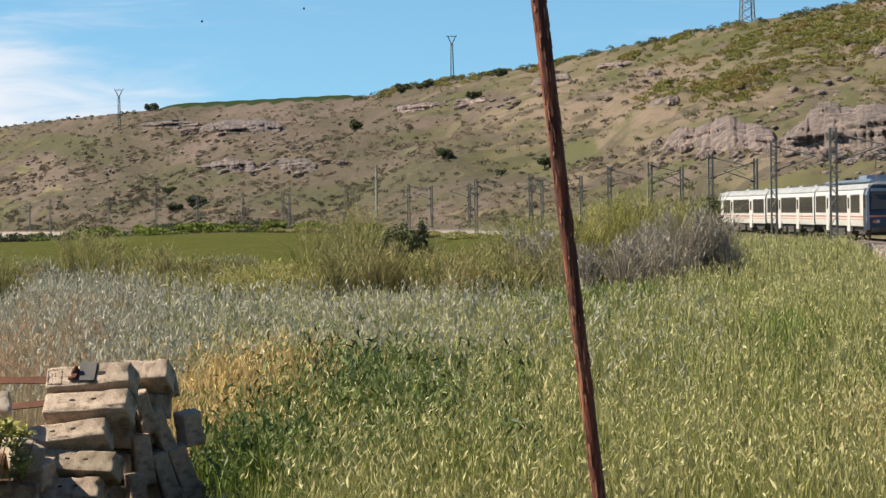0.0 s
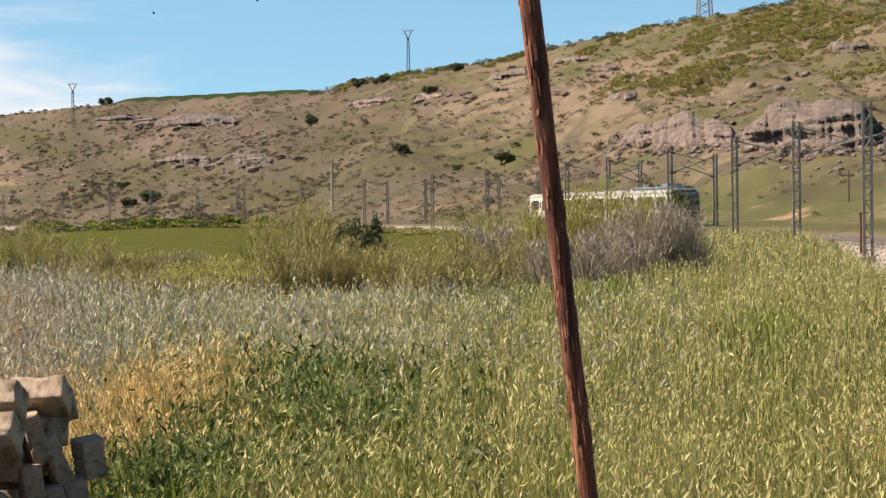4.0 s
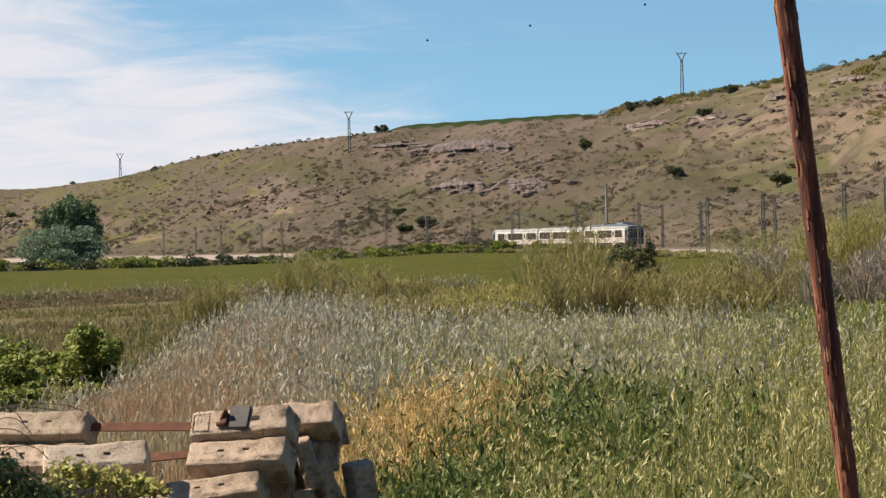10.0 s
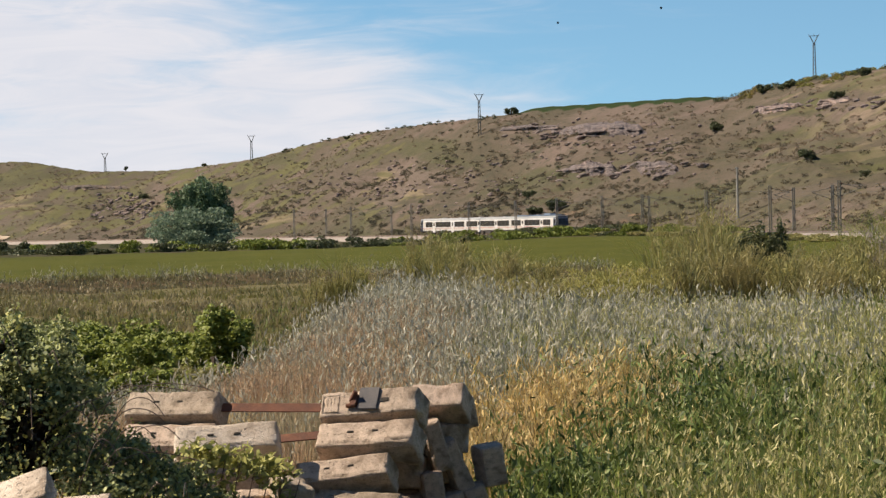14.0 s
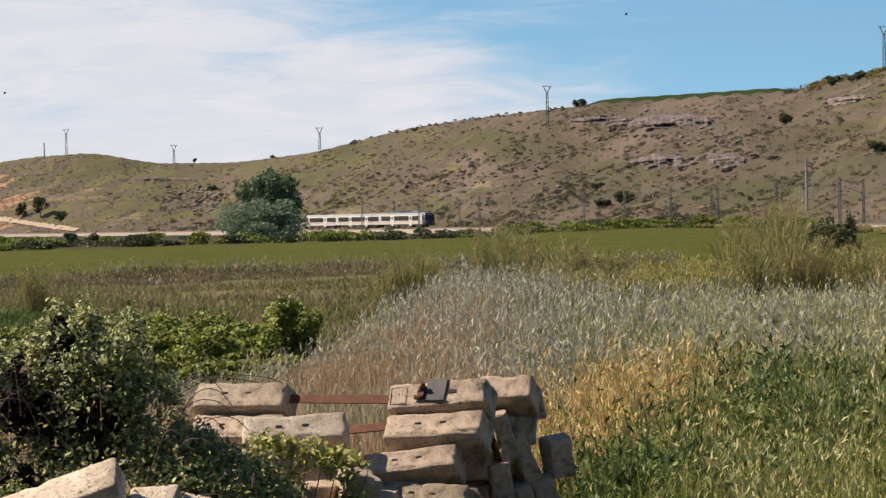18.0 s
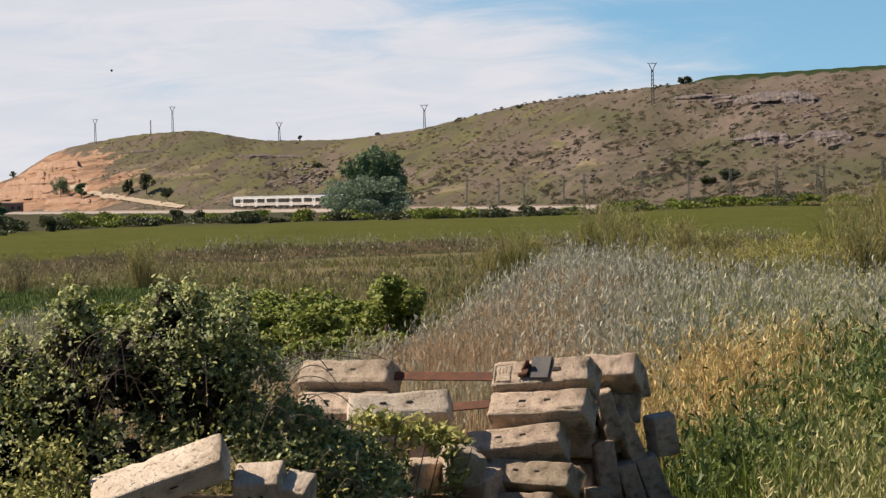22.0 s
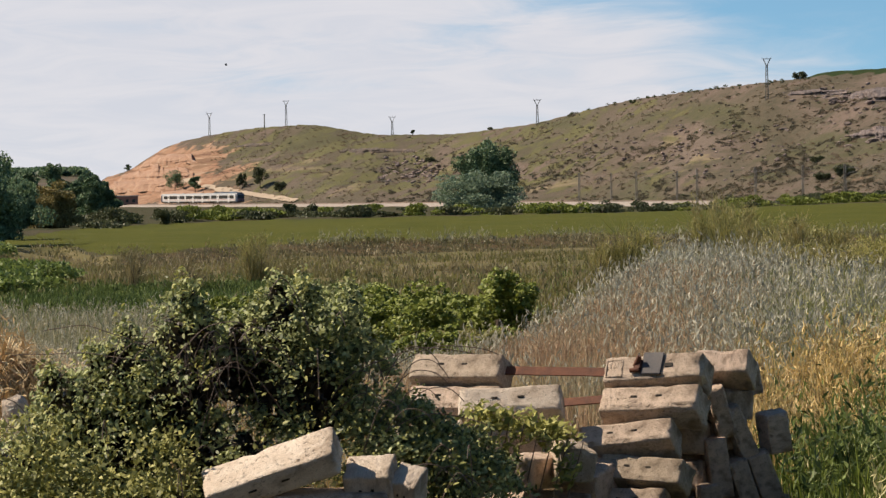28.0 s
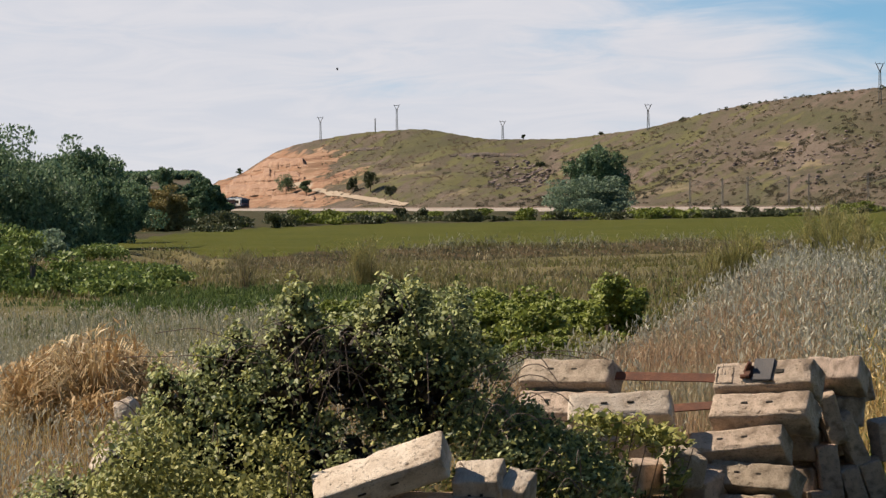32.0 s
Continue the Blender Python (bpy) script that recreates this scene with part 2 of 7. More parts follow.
def wing_material():
    """Clear greyish film of an insect's wing."""
    m = bpy.data.materials.new("insect_wing")
    m.use_nodes = True
    n = Nodes(m.node_tree)
    film, clear, mixer = n.add("ShaderNodeBsdfPrincipled"), n.add("ShaderNodeBsdfTransparent"), n.add("ShaderNodeMixShader")
    veins = n.noise(n.add("ShaderNodeTexCoord").outputs["Object"], 500.0, 3.0)
    n.put(n.mix(veins, (0.20, 0.18, 0.19), (0.34, 0.31, 0.31)), film.inputs["Base Color"])
    film.inputs["Roughness"].default_value = 0.5
    mixer.inputs[0].default_value = 0.30
    n.put(clear.outputs[0], mixer.inputs[1])
    n.put(film.outputs[0], mixer.inputs[2])
    n.put(mixer.outputs[0], n.add("ShaderNodeOutputMaterial").inputs["Surface"])
    return m


WING = wing_material()
GROUND = ground_material()
CONCRETE = surface("weathered_concrete", (0.63, 0.49, 0.375), (0.42, 0.318, 0.235), 9.0, 0.9, 0.85, 70.0, c=(0.25, 0.185, 0.13), patch=5.0, objects=0.25, spread=(0.35, 0.64), depth=0.011, grit=0.68)
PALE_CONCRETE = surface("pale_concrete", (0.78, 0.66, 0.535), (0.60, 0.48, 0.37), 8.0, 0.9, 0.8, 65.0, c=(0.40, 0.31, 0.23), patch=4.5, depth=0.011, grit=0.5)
RUST = surface("rusted_steel", (0.17, 0.066, 0.036), (0.10, 0.045, 0.03), 7.0, 0.8, 0.4, 70.0, metal=0.25, c=(0.24, 0.10, 0.05), patch=4.0)
POLE_WOOD = surface("weathered_pole", (0.275, 0.080, 0.043), (0.078, 0.027, 0.020), 26.0, 0.75, 0.8, 110.0, c=(0.42, 0.185, 0.10), patch=22.0, stretch=(1.0, 1.0, 0.09), depth=0.008, spread=(0.38, 0.6))
FLAKE = surface("peeling_bark", (0.46, 0.235, 0.145), (0.30, 0.125, 0.07), 30.0, 0.8, 0.4, 120.0)
PLATE = surface("dark_pad", (0.075, 0.07, 0.075), (0.12, 0.105, 0.10), 9.0, 0.7, 0.3, 80.0)
HOLE = surface("hole_dark", (0.03, 0.025, 0.02), (0.05, 0.04, 0.03), 9.0, 0.95, 0.0)
GALV = surface("galvanised_steel", (0.29, 0.26, 0.22), (0.20, 0.178, 0.148), 3.0, 0.7, 0.1, 30.0, metal=0.2, c=(0.34, 0.28, 0.22), patch=1.0)
POST_CONCRETE = surface("post_concrete", (0.36, 0.33, 0.28), (0.27, 0.25, 0.21), 2.0, 0.9, 0.2, 20.0)
CABLE = surface("cable", (0.05, 0.05, 0.05), (0.08, 0.08, 0.08), 3.0, 0.6, 0.0)
CREAM = surface("train_cream_paint", (0.70, 0.66, 0.62), (0.62, 0.58, 0.54), 1.5, 0.4, 0.05, 12.0, c=(0.60, 0.53, 0.46), patch=0.8)
ROOF_GREY = surface("train_roof", (0.42, 0.415, 0.41), (0.31, 0.305, 0.30), 1.5, 0.6, 0.15, 10.0)
ROOF_BLUE = surface("roof_fairing_blue", (0.15, 0.20, 0.28), (0.22, 0.27, 0.34), 2.0, 0.5, 0.05)
NAVY = surface("train_navy_paint", (0.018, 0.028, 0.06), (0.028, 0.038, 0.07), 2.0, 0.35, 0.02)
RED_PAINT = surface("red_stripe", (0.46, 0.16, 0.12), (0.40, 0.14, 0.11), 2.0, 0.45, 0.0)
ORANGE_PAINT = surface("tan_stripe", (0.52, 0.30, 0.20), (0.46, 0.27, 0.18), 2.0, 0.45, 0.0)
UNDER = surface("underframe_grime", (0.055, 0.045, 0.04), (0.09, 0.07, 0.055), 3.0, 0.8, 0.2)
BALLAST = surface("ballast_stone", (0.36, 0.305, 0.26), (0.245, 0.207, 0.178), 1.6, 0.95, 0.8, 9.0, c=(0.33, 0.262, 0.215), patch=0.2, island=0.4, depth=0.08)
RAIL = surface("rail_steel", (0.16, 0.10, 0.07), (0.22, 0.17, 0.14), 2.0, 0.5, 0.1, metal=0.6)
ROCK = surface("hill_rock", (0.31, 0.238, 0.206), (0.12, 0.094, 0.09), 0.6, 0.95, 1.0, 3.0, c=(0.42, 0.315, 0.26), patch=0.35, objects=0.3, depth=0.6)
LEDGE_ROCK = surface("slope_ledge_rock", (0.25, 0.198, 0.182), (0.105, 0.088, 0.088), 0.6, 0.95, 1.0, 3.0, c=(0.33, 0.25, 0.215), patch=0.35, depth=0.6)
DARK_ROCK = surface("dark_ledge_rock", (0.17, 0.128, 0.10), (0.075, 0.062, 0.054), 0.6, 0.95, 1.0, 3.0, c=(0.24, 0.165, 0.115), patch=0.35, depth=0.6)
QUARRY_ROCK = surface("quarry_rock", (0.40, 0.24, 0.155), (0.31, 0.18, 0.115), 0.3, 0.95, 0.8, 2.0, c=(0.44, 0.30, 0.21), patch=0.15, depth=0.4)
PATH_DUST = surface("pale_track_dust", (0.42, 0.33, 0.24), (0.34, 0.26, 0.19), 0.2, 0.95, 0.3, 2.0)
BARK = surface("bark", (0.14, 0.10, 0.07), (0.09, 0.07, 0.055), 3.0, 0.95, 0.6, 20.0)
CANE = surface("bramble_cane", (0.22, 0.155, 0.115), (0.11, 0.075, 0.058), 6.0, 0.7, 0.2, 30.0)
BRICK = surface("brick_wall", (0.30, 0.15, 0.11), (0.24, 0.13, 0.10), 1.0, 0.9, 0.3, 8.0)
PLASTER = surface("pale_render", (0.50, 0.45, 0.40), (0.42, 0.38, 0.34), 0.6, 0.9, 0.2, 6.0)


def glass_material():
    m = bpy.data.materials.new("tinted_glass")
    m.use_nodes = True
    n = Nodes(m.node_tree)
    bsdf = n.add("ShaderNodeBsdfPrincipled")
    bsdf.inputs["Base Color"].default_value = (0.035, 0.035, 0.035, 1)
    bsdf.inputs["Roughness"].default_value = 0.06
    n.put(bsdf.outputs[0], n.add("ShaderNodeOutputMaterial").inputs["Surface"])
    return m


GLASS = glass_material()
OAT = leaf("oat_stems", (0.15, 0.148, 0.08), (0.48, 0.445, 0.31), (0.29, 0.285, 0.165), 0.3, patch=0.5)
OAT_HEAD = leaf("oat_heads", (0.26, 0.245, 0.17), (0.59, 0.545, 0.42), None, 0.3)
TALL = leaf("green_grass", (0.042, 0.068, 0.015), (0.55, 0.495, 0.19), (0.31, 0.32, 0.08), 0.27, patch=0.5)
TALL_HEAD = leaf("grass_heads", (0.30, 0.28, 0.09), (0.66, 0.58, 0.28), None, 0.2)
GOLD = leaf("golden_straw", (0.15, 0.082, 0.025), (0.93, 0.69, 0.32), (0.60, 0.41, 0.13), 0.22, patch=1.4)
RUSSET = leaf("russet_grass", (0.27, 0.165, 0.09), (0.60, 0.41, 0.25), (0.44, 0.36, 0.22), 0.25)
# near-black leaf colour: the shade inside the bramble, put into the colour
INNER_SHADE_LEAF = leaf("inner_shade_leaf", (0.022, 0.019, 0.013), (0.065, 0.05, 0.032), None, 0.05)
WEED = leaf("weed_leaf", (0.020, 0.042, 0.010), (0.205, 0.26, 0.07), None, 0.2)
LUSH = leaf("lush_grass", (0.038, 0.075, 0.013), (0.26, 0.31, 0.055), None, 0.25)
BRAMBLE = leaf("bramble_leaf", (0.062, 0.085, 0.034), (0.53, 0.56, 0.25), None, 0.24, 0.5, gloss=0.25)
YELLOW_WEED = leaf("yellow_weed", (0.14, 0.15, 0.045), (0.52, 0.50, 0.17), None, 0.2)
BRAMBLE_TIP = leaf("bramble_shoot", (0.11, 0.135, 0.035), (0.48, 0.46, 0.14), None, 0.24)
HEDGE = leaf("hedge_leaf", (0.028, 0.055, 0.010), (0.285, 0.325, 0.055), (0.225, 0.255, 0.044), 0.18, patch=0.6)
BROOM = leaf("broom_stem", (0.125, 0.125, 0.042), (0.45, 0.405, 0.15), (0.35, 0.30, 0.13), 0.34, patch=0.5)
BROOM_YELLOW = leaf("broom_young", (0.16, 0.16, 0.042), (0.50, 0.45, 0.145), None, 0.34)
GREY_SHRUB = leaf("grey_shrub", (0.20, 0.172, 0.132), (0.445, 0.385, 0.305), None, 0.25)
WILLOW = leaf("willow_leaf", (0.08, 0.13, 0.085), (0.30, 0.375, 0.245), None, 0.32)
GROVE_LEAF = leaf("grove_leaf", (0.058, 0.108, 0.062), (0.245, 0.335, 0.18), None, 0.3)
POPLAR = leaf("poplar_leaf", (0.045, 0.088, 0.05), (0.19, 0.265, 0.13), None, 0.2)
THICKET = leaf("thicket_leaf", (0.05, 0.088, 0.025), (0.27, 0.335, 0.09), None, 0.25)
OLIVE = leaf("olive_tree_leaf", (0.15, 0.125, 0.045), (0.36, 0.29, 0.11), None, 0.2)
SCRUB_LEAF = leaf("hill_scrub", (0.14, 0.118, 0.07), (0.25, 0.20, 0.125), (0.26, 0.19, 0.135), 0.3, patch=0.02)
SCRUB_DARK = leaf("dark_scrub", (0.045, 0.06, 0.03), (0.125, 0.135, 0.06), None, 0.2)
THORN = leaf("thorn_scrub", (0.075, 0.068, 0.045), (0.15, 0.128, 0.082), None, 0.2)
SCRUB_GREEN = leaf("bright_scrub", (0.125, 0.135, 0.034), (0.30, 0.28, 0.07), (0.25, 0.195, 0.06), 0.25, patch=0.08)

RANK_LEAF = leaf("rank_grass", (0.17, 0.165, 0.05), (0.28, 0.255, 0.09), (0.20, 0.19, 0.06), 0.4, patch=0.05)
STRAW = leaf("pale_straw", (0.25, 0.155, 0.07), (0.82, 0.67, 0.42), (0.50, 0.33, 0.15), 0.2, patch=1.2)
REED_LEAF = leaf("reed_leaf", (0.145, 0.125, 0.06), (0.34, 0.275, 0.15), (0.19, 0.175, 0.07), 0.3, patch=0.05)

# ---- small tools ----


def polar(az, dist, z=0.0):
    return Vector((dist * math.sin(radians(az)), dist * math.cos(radians(az)), z))


def smooth(x, a, b):
    t = np.clip((np.asarray(x, float) - a) / (b - a), 0.0, 1.0)
    return t * t * (3 - 2 * t)


def mesh_of(name, bm, material, soft=False):
    me = bpy.data.meshes.new(name)
    bm.to_mesh(me)
    bm.free()
    for m in material if isinstance(material, (list, tuple)) else (material,):
        me.materials.append(m)
    if soft:
        me.shade_smooth()
    return me


def thing(name, m=Matrix.Identity(4), label="", category="", group="", kind=""):
    ob = new(name)
    ob.empty_display_size = 0.2
    ob.matrix_basis = m
    return tagged(ob, label, category, group, kind)


def part(name, bm, material, parent, label="", m=None, soft=False):
    """One bmesh (or a ready mesh) as one mesh object under a thing or part."""
    me = bm if isinstance(bm, bpy.types.Mesh) else mesh_of(name, bm, material, soft)
    ob = new(name, me)
    ob.parent = parent
    if m is not None:
        ob.matrix_basis = m
    return tagged(ob, label)


def box(size, at=(0, 0, 0), bevel=0.0, bm=None, turn=None):
    bm = bm or bmesh.new()
    made = bmesh.ops.create_cube(bm, size=1.0)["verts"]
    m = Matrix.Translation(at) @ (turn.to_4x4() if turn else Matrix.Identity(4)) @ Matrix.Diagonal((*size, 1))
    bmesh.ops.transform(bm, matrix=m, verts=made)
    if bevel:
        edges = list({e for v in made for e in v.link_edges})
        bmesh.ops.bevel(bm, geom=edges, offset=bevel, segments=2, affect="EDGES")
    return bm


def rod(a, b, r, bm=None, sides=8, r2=None):
    bm = bm or bmesh.new()
    a, b = Vector(a), Vector(b)
    way = b - a
    m = Matrix.Translation((a + b) / 2) @ way.to_track_quat("Z", "Y").to_matrix().to_4x4()
    bmesh.ops.create_cone(bm, cap_ends=True, segments=sides, radius1=r, radius2=r if r2 is None else r2, depth=way.length, matrix=m)
    return bm


def raw_mesh(name, verts, faces, material, soft=False):
    """A mesh from arrays: verts n x 3, and quads or triangles k x 4 or k x 3 (a list of such arrays)."""
    me = bpy.data.meshes.new(name)
    groups = faces if isinstance(faces, list) else [faces]
    loops = np.concatenate([g.ravel() for g in groups]).astype(np.int32)
    sizes = np.concatenate([np.full(len(g), g.shape[1]) for g in groups]).astype(np.int32)
    starts = np.concatenate([[0], np.cumsum(sizes)[:-1]]).astype(np.int32)
    me.vertices.add(len(verts))
    me.vertices.foreach_set("co", np.asarray(verts, np.float32).ravel())
    me.loops.add(len(loops))
    me.loops.foreach_set("vertex_index", loops)
    me.polygons.add(len(sizes))
    me.polygons.foreach_set("loop_start", starts)
    me.polygons.foreach_set("loop_total", sizes)
    me.update(calc_edges=True)
    me.validate()
    for m in material if isinstance(material, (list, tuple)) else (material,):
        me.materials.append(m)
    if soft:
        me.shade_smooth()
    return me


def waves(x, y, scale, seed=0, octaves=4):
    """A cheap smooth random field from sums of sines, about -1 to 1."""
    r = np.random.RandomState(100 + seed)
    total, amp, norm = np.zeros(np.shape(x)), 1.0, 0.0
    for _ in range(octaves):
        for _ in range(4):
            a, ph = r.uniform(0, 2 * np.pi), r.uniform(0, 2 * np.pi)
            k = r.uniform(0.7, 1.3) / scale * 2 * np.pi
            total = total + amp * 0.5 * np.sin(k * (np.cos(a) * x + np.sin(a) * y) + ph + 0.9 * np.sin(k * 0.5 * (np.sin(a) * x - np.cos(a) * y) + ph * 2))
        norm += amp
        scale, amp = scale / 2.1, amp * 0.5
    return total / norm


# ---- the railway's line: control points a tenth of a kilometre apart ----
LINE = [Vector(p) for p in ((-13.0, -76.0), (19.0, 23.0), (45.2, 133.4), (58.8, 249.0), (55.2, 369.5), (33.6, 486.8), (-5.7, 594.1), (-60.0, 694.7), (-123.1, 790.0), (-186.2, 885.3), (-249.3, 980.6), (-312.4, 1075.9), (-375.5, 1171.2), (-438.6, 1266.5))]
STEP = 114.3


def line_at(s):
    """The place on the line at s metres past its third point."""
    u = s / STEP + 2.0
    i = int(min(max(math.floor(u), 1), len(LINE) - 3))
    t = u - i
    a, b, c, d = LINE[i - 1:i + 3]
    return 0.5 * (2 * b + (c - a) * t + (2 * a - 5 * b + 4 * c - d) * t * t + (3 * b - a - 3 * c + d) * t ** 3)


def line_way(s):
    return (line_at(s + 0.5) - line_at(s - 0.5)).normalized()


def rail_z(s):
    return EYE - 2.4 - 1.05 * float(smooth(s, -20, 480)) - 0.5 * float(smooth(s, 350, 900))


# ---- ground and hill ----
RIDGE_AZ = [-24.0, -15.8, -15.0, -14.45, -14.1, -13.7, -13.4, -12.7, -11.6, -10.2, -8.8, -7.0, -5.2, -4.4, -3.1, -1.6, 0.9, 3.0, 5.5, 6.4, 9.5, 10.9, 13.3, 16.9, 18.3, 24.0, 40.0]
RIDGE_EL = [0, 20, 30, 36, 52, 75, 87, 100, 114, 120, 99, 98, 114, 130, 153, 168, 187, 193, 201, 222, 253, 279, 313, 357, 368, 380, 300]
FOOT_AZ = [-24.0, -15.0, -13.0, -9.0, -4.0, 3.0, 7.4, 14.5, 18.7, 40.0]
FOOT_D = [1180.0, 1075.0, 1000.0, 850.0, 710.0, 545.0, 445.0, 330.0, 285.0, 260.0]
TOP_AZ = [-24.0, -15.0, -12.0, -5.0, 0.0, 8.0, 15.0, 40.0]
TOP_D = [1300.0, 1190.0, 1120.0, 890.0, 760.0, 650.0, 585.0, 560.0]


BRINK_AZ = [-16.0, -14.7, -11.0, -7.0, -4.0, 0.0, 6.0, 10.0]
BRINK_D = [195.0, 172.0, 192.0, 202.0, 208.0, 198.0, 190.0, 190.0]


def low_ground(x, y):
    d = np.hypot(x, y)
    az = np.degrees(np.arctan2(x, y))
    z = -0.9 * smooth(d, 3, 17)
    right = smooth(x, -5.1, -2.9) * (1 - smooth(d, 84, 105) * (1 - smooth(az, 9, 14)))
    near = 1 - smooth(d, 24, 36)
    keep = np.maximum(right, near)
    valley = -2.35 + 0.9 * smooth(az, 6, 16) - 0.35 * smooth(d, 200, 600) + 0.6 * smooth(az, -3, 1) * smooth(d, 330, 430) - 0.7 * smooth(d, 400, 470) * (1 - smooth(az, -2, 3))
    z = z * keep + valley * (1 - keep) * smooth(d, 20, 60) + z * (1 - keep) * (1 - smooth(d, 20, 60))
    brink = np.interp(az, BRINK_AZ, BRINK_D)
    z = z - 0.65 * smooth(d, brink - 70, brink - 14) * (1 - smooth(d, brink - 11, brink - 2)) * (1 - smooth(az, 0, 4)) * smooth(az, -17, -15)
    cut = smooth(x - (13.4 + 0.268 * (y - 36.0)), 0.0, 3.2) * smooth(y, 10, 30) * (1 - smooth(d, 170, 260))
    z = z - 1.7 * cut
    z = z + 0.14 * waves(x, y, 14.0, 1, 3) * smooth(d, 6, 20) + 0.05 * waves(x, y, 3.0, 2, 2)
    return z


def ground_z(x, y):
    x, y = np.asarray(x, float), np.asarray(y, float)
    d = np.hypot(x, y)
    az = np.degrees(np.arctan2(x, y))
    z = low_ground(x, y)
    foot, top = np.interp(az, FOOT_AZ, FOOT_D), np.interp(az, TOP_AZ, TOP_D)
    # round the corners of the ridge a little
    el = sum(np.interp(az + o, RIDGE_AZ, RIDGE_EL) for o in (-0.25, 0.0, 0.25)) / 3.0
    ridge = EYE + el / 4500.0 * top
    ahead = (np.abs(az) < 60) & (y > 0)
    s = np.clip((d - foot) / (top - foot), 0, 1)
    rise = 0.72 * s + 0.28 * s ** 2 + 0.05 * np.sin(s * 9.0 + az * 0.7) * s * (1 - s) * 2
    rough = (waves(x, y, 60.0, 3, 5) * 2.2 + waves(x, y, 13.0, 4, 3) * 0.9) * np.sin(np.pi * np.clip(s, 0, 1)) ** 0.7 * (1 - 0.6 * smooth(az, -8, -14))
    hill = z * (1 - smooth(s, 0, 0.25)) + (-2.7) * smooth(s, 0, 0.25) + (ridge + 2.7) * rise + rough * smooth(el, 5, 60)
    dug = smooth(az, -11.6, -13.0) * np.sin(np.pi * s) ** 0.5
    bench = np.round(hill / 4.2 + 0.35 * waves(x, y, 50.0, 15, 2)) * 4.2
    hill = hill + (bench - hill) * 0.35 * dug
    behind = ridge - (d - top) * 0.012 + 2.0 * smooth(d, top, top + 14) * smooth(az, 0.6, 1.4) * (1 - smooth(az, 5.0, 5.8))
    out = np.where(d > top, behind, np.where(d > foot, hill, z))
    # the open country at the back closes with low far rises
    far = -2.7 + 21.0 * smooth(d, 1300, 2300) + 1.5 * waves(x, y, 900.0, 7, 2) * smooth(d, 1200, 1800)
    open_side = smooth(az, -14.8, -15.4)
    out = np.where(ahead & (d > foot), out * (1 - open_side) + far * open_side, out)
    return np.where(ahead, out, z)


def gz(x, y):
    return float(ground_z(x, y))


def on(az, dist):
    p = polar(az, dist)
    return Vector((p.x, p.y, gz(p.x, p.y)))


